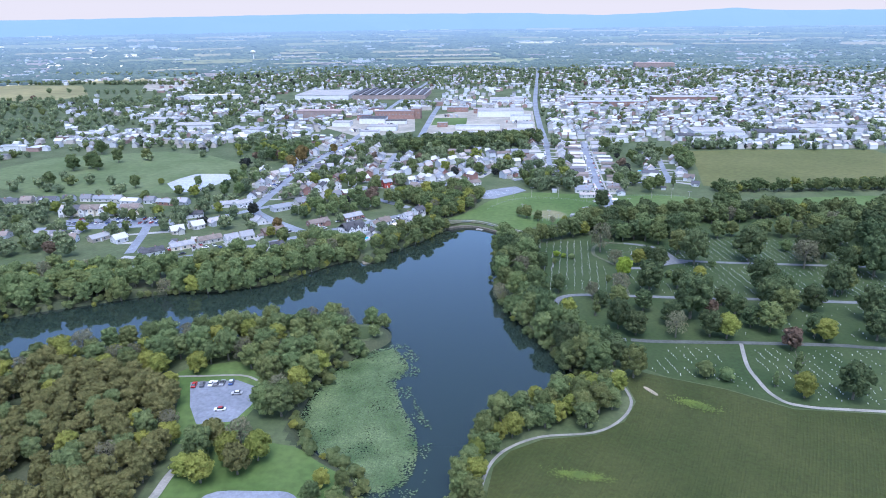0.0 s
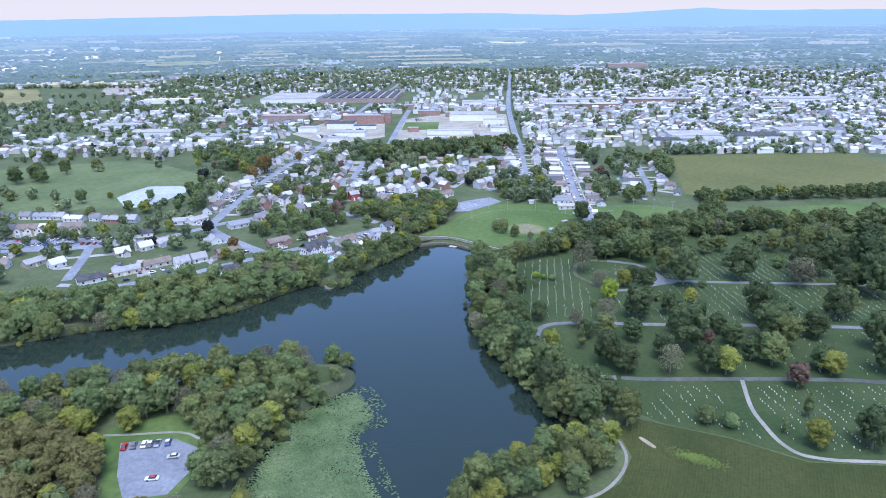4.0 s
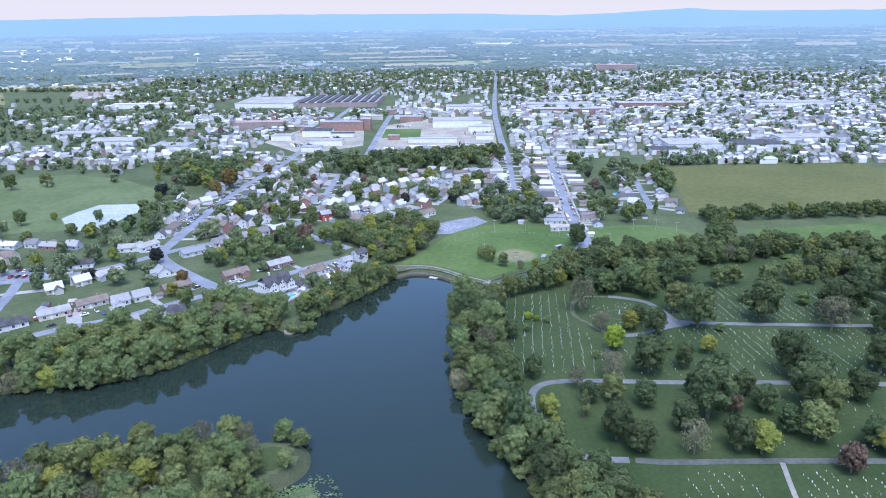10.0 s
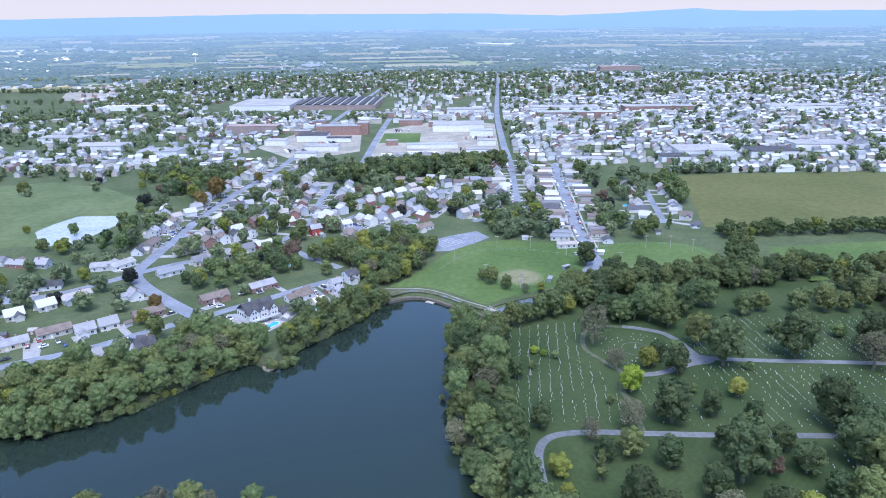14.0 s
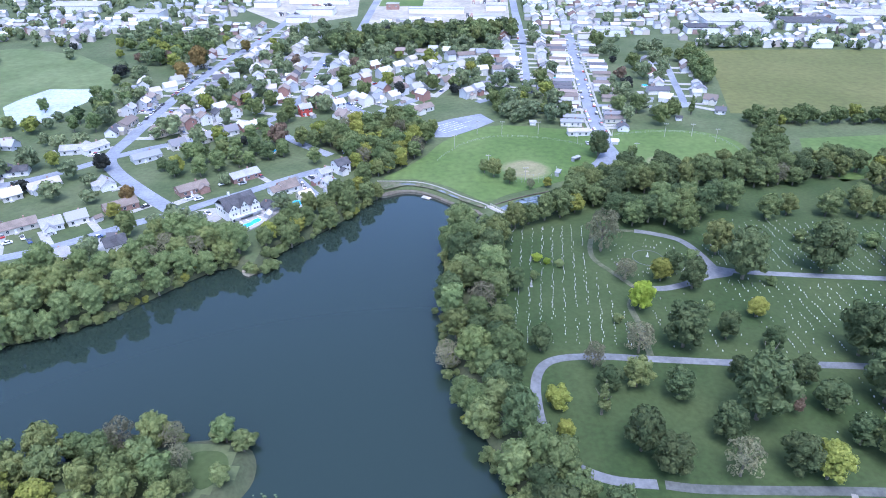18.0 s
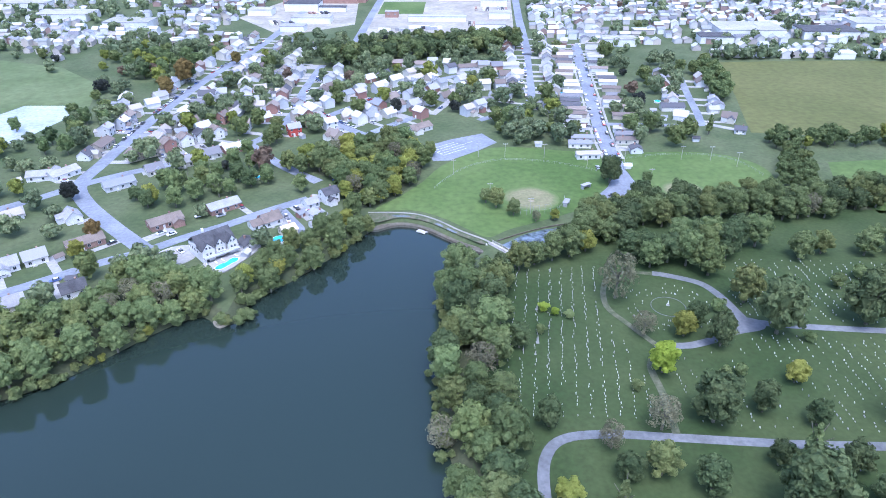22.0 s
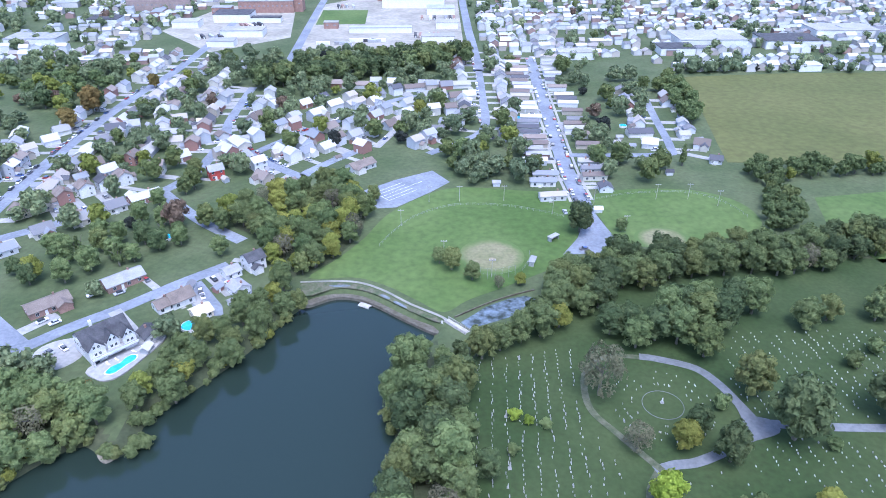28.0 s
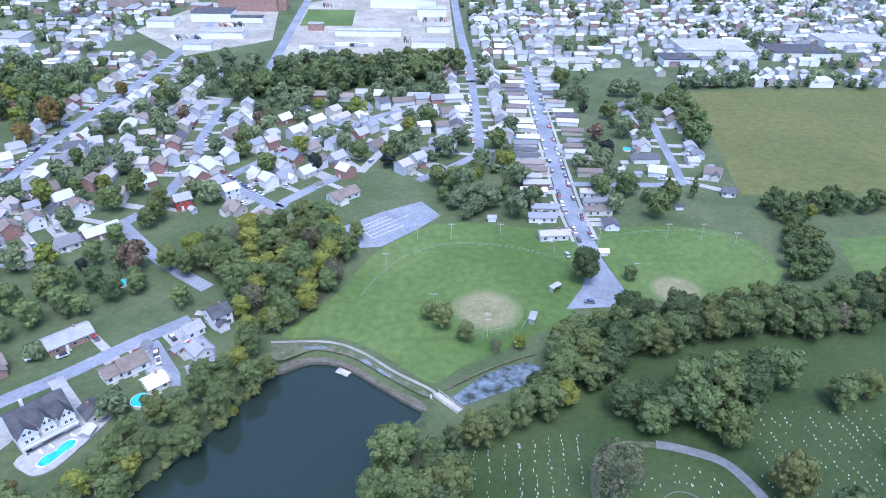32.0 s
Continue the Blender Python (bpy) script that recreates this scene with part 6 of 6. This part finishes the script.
for outline, gap, share in [([(-190, 345), (-140, 330), (-112, 392), (-45, 408), (-10, 448), (25, 440), (50, 460), (95, 385), (96, 600), (-85, 600), (-175, 600)], 9, 0.9),
                            ([(106, 380), (150, 388), (160, 420), (168, 440), (180, 500), (196, 560), (110, 620)], 9.5, 0.75),
                            ([(-420, 320), (-195, 320), (-190, 560), (-200, 640), (-330, 640), (-245, 470), (-245, 370), (-300, 362)], 10, 0.5),
                            ([(-400, 190), (-262, 200), (-225, 240), (-205, 262), (-160, 258), (-140, 262), (-150, 288), (-180, 308), (-260, 300), (-400, 310)], 9, 0.75),
                            ([(-120, 262), (-70, 305), (-60, 325), (-110, 378), (-180, 318), (-145, 285)], 12, 0.15),
                            ([(-160, 190), (-150, 205), (-128, 232), (-112, 246), (-100, 240), (-112, 226), (-140, 203)], 7.5, 0.75),
                            ([(-105, 268), (-60, 310), (-30, 290), (-60, 240)], 14, 0.15),
                            ([(30, 410), (50, 380), (96, 378), (94, 400), (60, 425), (36, 428)], 7, 0.9),
                            ([(-170, 598), (-90, 612), (60, 636), (60, 660), (-90, 655), (-172, 630)], 7.5, 0.9),
                            ([(-260, 520), (-195, 480), (-195, 590), (-260, 620)], 9, 0.45)]:
    spots += [p for p in free(scatter(outline, gap, rng, AVOID)) if rng.random() < share]
grove("town_trees", "leafy trees between the houses of the town", spots, LOW, rng, (0.76, 0.13, 0.08, 0.01, 0.02), size=(0.65, 1.35))

# ---- far town ----
slab("ground_farm", [(-1800, 1480), (-1030, 1445), (-870, 1210), (-880, 1100), (-1300, 1075)], G + 0.1, PASTURE, "pale yellow-green far farm field", "field", smooth=False)
slab("ground_farm_2", [(-1700, 1700), (-1010, 1690), (-790, 1500), (-1300, 1520)], G + 0.1, PASTURE, "pale far farm field with hedges", "field", smooth=False)
slab("pavement_depot", [(-960, 1640), (-800, 1560), (-670, 1290), (-800, 1300)], G + 0.16, YARD, "pale far paved depot yard", "yard", smooth=False)


def house_arrays(x, y, a, w, d, h, r):
    """Walls and roof of one small house."""
    ca, sa = math.cos(a), math.sin(a)

    def place(pts):
        p = np.array(pts, float)
        return np.stack([x + p[:, 0] * ca - p[:, 1] * sa, y + p[:, 0] * sa + p[:, 1] * ca, G + p[:, 2]], 1)
    wall = place([(-w, -d, 0), (w, -d, 0), (w, d, 0), (-w, d, 0), (-w, -d, h), (w, -d, h), (w, d, h), (-w, d, h), (-w, 0, h + r), (w, 0, h + r)])
    o = 0.4
    roof = place([(-w - o, -d - o, h - 0.1), (w + o, -d - o, h - 0.1), (w + o, 0, h + r + 0.15), (-w - o, 0, h + r + 0.15), (-w - o, d + o, h - 0.1), (w + o, d + o, h - 0.1)])
    return wall, roof


WALL_F = np.array([(0, 1, 5), (0, 5, 4), (2, 3, 7), (2, 7, 6), (1, 2, 6), (1, 6, 5), (3, 0, 4), (3, 4, 7), (5, 6, 9), (7, 4, 8)])
ROOF_F = np.array([(0, 1, 2), (0, 2, 3), (3, 2, 5), (3, 5, 4)])
rng = np.random.default_rng(66)
far_h = []
WORKS = [(-240, 655), (-215, 890), (-20, 975), (68, 940), (60, 655)]
FACTORY = [(-430, 1080), (-430, 1260), (-110, 1300), (-100, 1070)]
HAY = [(180, 400), (215, 592), (450, 596), (450, 400)]
PARK = [(-620, 330), (-520, 560), (-370, 580), (-240, 500), (-240, 340)]
for yy in np.arange(640, 2000, 21):
    x0, x1 = -0.62 * yy - 160, 0.62 * yy + 190
    xx = x0
    while xx < x1:
        xx += rng.uniform(7, 11.5) * (1.0 if xx > 70 or yy < 1050 else 1.25)
        x, y = xx, yy + rng.uniform(-3.5, 3.5) + 0.04 * xx
        thin = 0.8 if (x > 60 and y < 1250) else (0.7 if y < 1050 and x > -560 else 0.36 if y < 1700 else 0.25)
        if x < -0.42 * y and y > 700:
            thin *= 0.5
        if x < -0.45 * y - 150 and y > 1040:
            thin *= 0.12
        blot = noise.noise(Vector((x / 140, y / 140, 0)))
        if rng.random() > thin * (1.0 + 0.8 * blot):
            continue
        if y < 660 and -200 < x < 100:
            continue
        far_h.append((x, y))
for yy in np.arange(600, 640, 20):
    far_h += [(x, yy + rng.uniform(-3, 3)) for x in np.arange(215, 640, 9.5) if rng.random() < 0.85]
for yy in np.arange(360, 640, 26):
    far_h += [(x, yy + rng.uniform(-3, 3)) for x in np.arange(460, 700, 14) if rng.random() < 0.5]
    far_h += [(x, yy + rng.uniform(-3, 3)) for x in np.arange(-640, -330, 14) if rng.random() < (0.5 if yy > 560 else 0.1)]
fh = np.array(far_h)
ok = ~inside(WORKS, *fh.T) & ~inside(FACTORY, *fh.T) & ~inside(HAY, *fh.T) & ~inside(PARK, *fh.T)
for l, w in ROADS:
    ok &= away(l, *fh.T) > w / 2 + 6
fh = fh[ok]
WV, WF, RV, RF = [], [], [], []
for k, (x, y) in enumerate(fh):
    w, d, h, r = rng.uniform(2.8, 5), rng.uniform(2.8, 4.2), rng.uniform(3.2, 6), rng.uniform(1.2, 2.5)
    if rng.random() < 0.035:
        w, d, h, r = rng.uniform(7, 15), rng.uniform(5, 8), rng.uniform(4, 7), 0.3
    wall, roof = house_arrays(x, y, rng.choice([0.04, 1.61]) + rng.normal(0, 0.06), w, d, h, r)
    WV.append(wall)
    WF.append(WALL_F + 10 * k)
    RV.append(roof)
    RF.append(ROOF_F + 6 * k)
tagged(new("town_house_walls", mesh_arrays("town_house_walls", np.concatenate(WV), np.concatenate(WF), FAR_WALLS)), "pale walls of the many houses of a far town", "houses", kind="stuff")
tagged(new("town_house_roofs", mesh_arrays("town_house_roofs", np.concatenate(RV), np.concatenate(RF), FAR_ROOFS)), "grey and white roofs of the many far houses", "roofs", kind="stuff")


DULL_PANE = material("dusty_glass", (0.2, 0.22, 0.24), (0.28, 0.3, 0.32), 0.3, rough=0.2, fine=1)


def block(x, y, w, d, h, wall, roof, label, turn=0.0, bays=0):
    ob = thing("industrial_building", label, "building", "works and shops", at=pose(x, y, G, 0, 0, turn))
    part("wall", shape(box(-w / 2, -d / 2, -0.3, w / 2, d / 2, h), wall), ob)
    part("roof", shape(many(box(-w / 2 - 0.3, -d / 2 - 0.3, h, w / 2 + 0.3, d / 2 + 0.3, h + 0.5)), roof), ob)
    for i in range(bays):
        part("roof_light", shape(box(-w / 2 + (i + 0.2) * w / bays, -d / 2, h + 0.5, -w / 2 + (i + 0.8) * w / bays, d / 2, h + 2.2), SLATE), ob)
    n = max(2, int(w / 5))
    pane = shape(box(-1.0, -0.06, -0.5, 1.0, 0.06, 0.5), DULL_PANE)
    for i in range(min(n, 14) if wall in (BRICK, DULL_HAZED_BRICK) else 0):
        part("window", pane, ob, m=Matrix.Translation((-w / 2 + (i + 0.5) * w / min(n, 14), -d / 2 - 0.05, h * 0.6)))


for args in [(-335, 1165, 105, 110, 8, WHITE, PALE, "long white factory hall"), (-205, 1170, 140, 120, 8, DULL_HAZED_BRICK, PALE_ROOF, "dull brick factory with sawtooth roof", 0, 9), (10, 880, 70, 40, 9, WHITE, PALE, "pale warehouse with a flat roof"), (-20, 740, 60, 9, 5, WHITE, GREY, "long low pale shed"), (35, 705, 30, 14, 5, WHITE, PALE, "small white works shed"), (-70, 760, 14, 8, 6, BRICK, PALE, "small brick works office"), (-150, 845, 60, 16, 12, BRICK, PALE_ROOF, "long red brick mill building"), (-118, 850, 14, 18, 15, BRICK, PALE, "red brick mill tower"), (-175, 800, 38, 26, 8, WHITE, SLATE, "shop with a dark flat roof"), (-270, 860, 70, 22, 11, DULL_HAZED_BRICK, DULL_HAZED_BRICK, "red brick apartment block"), (-150, 730, 40, 18, 6, WHITE, PALE, "white flat-roofed shop building"), (280, 690, 60, 40, 7, WHITE, PALE, "wide white flat-roofed warehouse"), (350, 680, 50, 30, 7, WHITE, SLATE, "warehouse with a dark roof"), (420, 720, 60, 30, 7, WHITE, PALE, "wide pale flat-roofed warehouse"), (190, 1000, 120, 24, 8, BRICK, GREY, "long red brick works building"), (180, 1060, 110, 30, 9, WHITE, PALE, "long white flat-roofed warehouse"), (445, 1880, 110, 40, 18, DULL_HAZED_BRICK, DULL_HAZED_BRICK, "pale brick hospital building"), (330, 1060, 110, 30, 9, BRICK, PALE, "long red brick warehouse building"), (560, 1050, 120, 30, 9, WHITE, PALE, "long white flat-roofed warehouse"), (-560, 1130, 110, 18, 8, WHITE, CREAM, "long pale flat-roofed warehouse"), (20, 1040, 60, 30, 9, WHITE, PALE, "pale flat-roofed warehouse building")]:
    block(*args)
rng = np.random.default_rng(61)
CRATE = [shape(box(-1.25, -6, 0, 1.25, 6, 2.7), m) for m in (WHITE, GREY, PALE_ROOF, SLATE, BRICK)]
for x0, y0, nx, t in ((-70, 690, 7, 80), (-40, 700, 6, 95), (10, 720, 8, 0), (-74, 866, 5, 10), (20, 800, 9, 0), (-10, 930, 8, 0), (-190, 720, 6, 30), (-160, 770, 5, 30)):
    for k in range(nx):
        if rng.random() < 0.8:
            ob = thing("shipping_container", "long metal storage container in the yard", "container", "yard containers", at=pose(x0 + 4.2 * k + rng.uniform(-0.6, 0.6), y0 + rng.uniform(-3, 3), G + 0.06, 0, 0, t + rng.uniform(-4, 4)))
            part("body", CRATE[rng.integers(5)], ob)
            part("door", DOOR, ob, m=Matrix.Translation((0, -6.05, 0.1)))
for x, y, w, d, h, wl, rf, lab in ((-215, 770, 26, 18, 6, WHITE, PALE, "white shop with flat roof"), (-195, 830, 20, 14, 8, BRICK, PALE_ROOF, "brick shop with grey roof"), (-140, 790, 30, 10, 5, WHITE, SLATE, "low shop with dark roof"), (-160, 690, 24, 14, 5, WHITE, PALE_ROOF, "low white roadside building"), (-60, 930, 34, 16, 7, BRICK, PALE_ROOF, "brick building with grey roof"), (-20, 910, 26, 14, 7, BRICK, PALE, "brick building with pale roof"), (45, 760, 22, 16, 6, WHITE, PALE, "white works building with flat roof"), (40, 830, 30, 18, 7, WHITE, GREY, "grey works building with flat roof"), (150, 640, 30, 16, 6, WHITE, PALE, "white works building with flat roof"), (240, 655, 30, 20, 6, WHITE, SLATE, "works building with dark roof"), (500, 650, 50, 30, 7, WHITE, PALE_ROOF, "wide works building with grey roof"), (-330, 700, 46, 26, 7, WHITE, PALE_ROOF, "wide shop building with grey roof"), (-420, 740, 60, 30, 7, WHITE, PALE, "wide store building with flat roof"), (-300, 780, 30, 20, 7, WHITE, SLATE, "store building with dark roof"), (-500, 800, 60, 24, 7, WHITE, PALE, "wide store building with flat roof")):
    block(x, y, w, d, h, wl, rf, lab)
tower = thing("water_tower", "pale water tower above the trees", "water tower", at=pose(-900, 2300, G))
part("leg", shape(rod((0, 0, 0), (0, 0, 38), 2.2, 2.0, 10), WHITE), tower)
part("tank", shape(many(rod((0, 0, 36), (0, 0, 40), 3, 9, 14), rod((0, 0, 40), (0, 0, 46), 9, 9, 14), rod((0, 0, 46), (0, 0, 49), 9, 2, 14)), WHITE, True), tower)
# hedges, street trees and woods of the far town
spots = []
for outline, gap, share in [([(-900, 640), (-190, 640), (-240, 900), (-260, 1000), (-1000, 1000)], 12, 0.6), ([(70, 600), (450, 600), (700, 640), (900, 1050), (72, 1050)], 12, 0.42), ([(-1000, 1000), (-110, 975), (-100, 1015), (-440, 1030), (-1000, 1055)], 8.5, 0.9), ([(-640, 1090), (-440, 1090), (-440, 1260), (-100, 1310), (100, 1300), (120, 1990), (-860, 1990)], 12, 0.72), ([(-1400, 1470), (-660, 1440), (-660, 1466), (-1400, 1510)], 9, 0.8), ([(-1500, 1750), (-870, 1700), (-870, 1775), (-1500, 1850)], 10, 0.8), ([(-1300, 1075), (-650, 1085), (-650, 1130), (-1300, 1110)], 12, 0.6), ([(-1000, 1240), (-660, 1200), (-660, 1270), (-1000, 1270)], 13, 0.5), ([(72, 1050), (900, 1050), (1600, 1990), (120, 1990), (96, 1560)], 12.5, 0.5), ([(450, 400), (450, 600), (760, 640), (700, 330)], 13, 0.6), ([(-700, 560), (-330, 560), (-240, 600), (-240, 660), (-700, 660)], 13, 0.6), ([(-620, 330), (-520, 430), (-520, 560), (-660, 560)], 12, 0.6), ([(-480, 360), (-300, 365), (-300, 400), (-480, 420)], 13, 0.35), ([(-480, 450), (-270, 470), (-270, 540), (-480, 540)], 28, 0.3), ([(220, 596), (450, 600), (450, 590), (220, 588)], 7, 0.8)]:
    pts = np.array(scatter(outline, gap, rng, AVOID))
    for x, y in pts:
        lump = noise.noise(Vector((x / 90, y / 90, 3)))
        if rng.random() < share * (1.0 + 0.9 * lump) and not inside(WORKS, [x], [y])[0]:
            spots.append((x, y))
hp = fh
keep = []
for x, y in spots:
    if y > 1500 or np.min(np.abs(hp[:, 0] - x) + np.abs(hp[:, 1] - y)) > 5.5:
        keep.append((x, y))
grove("far_trees", "dense dark green trees among the far houses", keep, TINY, rng, (0.93, 0.05, 0.0, 0.01, 0.01), (0.6, 1.22))

# ---- backdrop of far country and hills ----


def hazed_far_material(name, colours, scale, speck=True, haze=(0.42, 0.56, 0.74), island=False, near=1900, far=4500, least=0.2):
    """Far country: its own colours near, blue haze painted in as emission with distance."""
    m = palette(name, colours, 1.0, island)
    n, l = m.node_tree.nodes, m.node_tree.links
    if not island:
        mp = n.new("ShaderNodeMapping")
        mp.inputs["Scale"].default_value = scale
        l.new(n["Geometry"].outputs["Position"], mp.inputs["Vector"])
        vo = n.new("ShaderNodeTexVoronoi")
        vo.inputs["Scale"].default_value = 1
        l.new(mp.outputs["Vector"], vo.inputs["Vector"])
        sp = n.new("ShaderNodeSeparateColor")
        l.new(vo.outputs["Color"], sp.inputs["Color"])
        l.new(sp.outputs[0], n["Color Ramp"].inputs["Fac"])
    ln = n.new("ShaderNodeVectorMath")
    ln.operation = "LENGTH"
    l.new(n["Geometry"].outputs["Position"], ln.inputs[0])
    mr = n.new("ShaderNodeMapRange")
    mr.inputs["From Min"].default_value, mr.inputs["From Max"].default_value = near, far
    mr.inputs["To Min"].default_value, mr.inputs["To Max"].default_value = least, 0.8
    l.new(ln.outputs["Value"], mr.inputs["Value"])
    # haze is a blue glow mixed into the surface, not air
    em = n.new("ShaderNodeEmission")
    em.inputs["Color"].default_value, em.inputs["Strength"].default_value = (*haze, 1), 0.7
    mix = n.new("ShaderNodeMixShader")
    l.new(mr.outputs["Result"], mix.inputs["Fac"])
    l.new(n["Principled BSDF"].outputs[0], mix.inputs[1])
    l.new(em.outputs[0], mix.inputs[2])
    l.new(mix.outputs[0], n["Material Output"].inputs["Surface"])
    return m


BACK = hazed_far_material("far_country", [(0.1, 0.14, 0.07), (0.24, 0.25, 0.1), (0.1, 0.13, 0.08), (0.5, 0.42, 0.2), (0.14, 0.17, 0.08), (0.36, 0.34, 0.14), (0.12, 0.15, 0.08), (0.72, 0.63, 0.4)], (0.0011, 0.0034, 0.0))
BACK_WOOD = hazed_far_material("far_woods", [(0.07, 0.095, 0.06), (0.095, 0.12, 0.07), (0.06, 0.082, 0.055)], None, island=True)
BACK_HOUSE = hazed_far_material("far_houses", [(0.5, 0.5, 0.5), (0.38, 0.38, 0.38), (0.44, 0.44, 0.46), (0.34, 0.28, 0.25)], None, island=True)
# mostly painted haze: the ridge glows blue by itself
RIDGE = hazed_far_material("hazy_ridge", [(0.07, 0.1, 0.08), (0.09, 0.12, 0.08), (0.08, 0.11, 0.08)], (0.004, 0.004, 0.004), haze=(0.44, 0.62, 0.83), near=4000, far=4700, least=0.7)
SKYBAND = bpy.data.materials.new("pale_horizon_sky")
SKYBAND.use_nodes = True
sb = SKYBAND.node_tree.nodes
sb_em = sb.new("ShaderNodeEmission")
sb_em.inputs["Color"].default_value, sb_em.inputs["Strength"].default_value = (0.9, 0.76, 0.66, 1), 0.62
SKYBAND.node_tree.links.new(sb_em.outputs[0], sb["Material Output"].inputs["Surface"])
AZ = [-60, -36, -26, -14.7, -9, 1, 7.3, 10.7, 14.4, 17.5, 20.9, 24, 30, 60]
EL = [0.4, 0.4, 0.52, 0.63, 0.57, 0.5, 0.26, 0.32, 0.49, 0.63, 0.4, 0.36, 0.32, 0.4]


def far_level(r):
    return G + 0.5 + 86 * max(0.0, (r - 1950) / 2610) ** 1.3


angs = np.radians(np.linspace(-58, 58, 241))
V, n = [], len(angs)
radii = np.r_[np.linspace(1950, 4560, 60)]
for r in radii:
    for a in angs:
        V.append((15 + r * math.sin(a), -60 + r * math.cos(a), far_level(r) + (5 * noise.noise(Vector((r / 160, a * 20, 0))) if r > 2200 else -0.2)))
F = [(j * n + i, j * n + i + 1, (j + 1) * n + i + 1, (j + 1) * n + i) for j in range(len(radii) - 1) for i in range(n - 1)]
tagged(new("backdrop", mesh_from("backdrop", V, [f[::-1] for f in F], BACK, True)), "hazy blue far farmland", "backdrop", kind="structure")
V = []
for r, share in ((4540, 0.0), (4620, 0.5), (4690, 0.85), (4750, 1.0), (4780, 0.9)):
    for a in angs:
        el = np.interp(math.degrees(a), AZ, EL) + 0.05 * noise.noise(Vector((a * 40, 2, 0)))
        top = 146 + 4750 * math.tan(math.radians(el))
        V.append((15 + r * math.sin(a), -60 + r * math.cos(a), 84 + (top - 84) * share))
F = [(j * n + i, j * n + i + 1, (j + 1) * n + i + 1, (j + 1) * n + i) for j in range(4) for i in range(n - 1)]
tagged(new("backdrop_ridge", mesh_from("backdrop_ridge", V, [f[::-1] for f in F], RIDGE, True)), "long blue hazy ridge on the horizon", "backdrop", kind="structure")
V = [(15 + 4800 * math.sin(a), -60 + 4800 * math.cos(a), z) for z in (60, 900) for a in angs]
tagged(new("backdrop_sky", mesh_from("backdrop_sky", V, [(i + 1, i, n + i, n + i + 1) for i in range(n - 1)], SKYBAND)), "pale hazy evening sky low over the horizon", "sky", kind="structure")
rng = np.random.default_rng(91)
FAR_FIELD = hazed_far_material("far_fields", [(0.25, 0.22, 0.11), (0.2, 0.2, 0.08), (0.3, 0.26, 0.16), (0.13, 0.16, 0.06), (0.27, 0.24, 0.12), (0.18, 0.19, 0.09)], None, island=True)
V, F, n, strips = [], [], 0, []
for _ in range(120):
    a = rng.uniform(-0.62, 0.6)
    r = rng.uniform(2150, 4300) if a < -0.05 else rng.uniform(3000, 4400)
    wide, deep, lean = rng.uniform(60, 240), rng.uniform(30, 85) * r / 3000, rng.normal(0, 0.06)
    if any(abs(r - q) < deep + e and abs(a - b) * r < wide + w for q, b, w, e in strips):
        continue
    strips.append((r, a, wide, deep))
    for i in range(9):
        for j in (-1, 1):
            aa, rr = a + (i / 4 - 1) * wide / r, r + j * deep * (1 + 0.45 * rng.uniform(-1, 1)) + lean * (i / 4 - 1) * wide
            V.append((15 + rr * math.sin(aa), -60 + rr * math.cos(aa), far_level(rr) + 6.0))
    F += [(n + 2 * i, n + 2 * i + 2, n + 2 * i + 3, n + 2 * i + 1) for i in range(8)]
    n += 18
tagged(new("backdrop_fields", mesh_from("backdrop_fields", V, F, FAR_FIELD)), "pale yellow and green fields of the far country", "fields", kind="stuff")
V, F, n, HV, HF, hn = [], [], 0, [], [], 0
for _ in range(20000):
    r, a = 1950 + 2500 * rng.random() ** 1.15, rng.uniform(-0.7, 0.6)
    x, y = 15 + r * math.sin(a), -60 + r * math.cos(a)
    if noise.noise(Vector((x / 420, y / 300, 7))) + 0.35 * noise.noise(Vector((x / 120, y / 90, 1))) < rng.uniform(-0.45, 0.3):
        continue
    if any(abs(r - q) < e and abs(a - b) * r < w for q, b, w, e in strips):
        continue
    grow = 0.55 + (r - 1950) / 2500
    long, deep, tall = rng.uniform(10, 30) * grow, rng.uniform(6, 13) * grow, rng.uniform(6, 9.5)
    v = ICO_V * (long, deep, tall) * rng.uniform(0.75, 1.2, (len(ICO_V), 1)) + (x, y, far_level(r) + 1)
    V.append(v)
    F.append(ICO_F + n)
    n += len(v)
for _ in range(6500):
    r, a = 1950 + 2300 * rng.random() ** 1.7, rng.uniform(-0.7, 0.6)
    x, y = 15 + r * math.sin(a), -60 + r * math.cos(a)
    if noise.noise(Vector((x / 300, y / 300, 4))) + (0.25 if a > 0.02 and r < 2900 else -0.1) < rng.uniform(-0.2, 0.6):
        continue
    w, d, h = rng.uniform(3, 6), rng.uniform(3, 5), rng.uniform(4, 6.5)
    if rng.random() < 0.04:
        w, h = rng.uniform(15, 40), 8
    z = far_level(r)
    HV.append(np.array([(x + i * w, y + j * d, z + k * h) for k in (-0.3, 1) for i, j in ((-1, -1), (1, -1), (1, 1), (-1, 1))]))
    HF.append(np.array([(4, 5, 6, 7), (0, 1, 5, 4), (1, 2, 6, 5), (3, 0, 4, 7)]) + hn)
    hn += 8
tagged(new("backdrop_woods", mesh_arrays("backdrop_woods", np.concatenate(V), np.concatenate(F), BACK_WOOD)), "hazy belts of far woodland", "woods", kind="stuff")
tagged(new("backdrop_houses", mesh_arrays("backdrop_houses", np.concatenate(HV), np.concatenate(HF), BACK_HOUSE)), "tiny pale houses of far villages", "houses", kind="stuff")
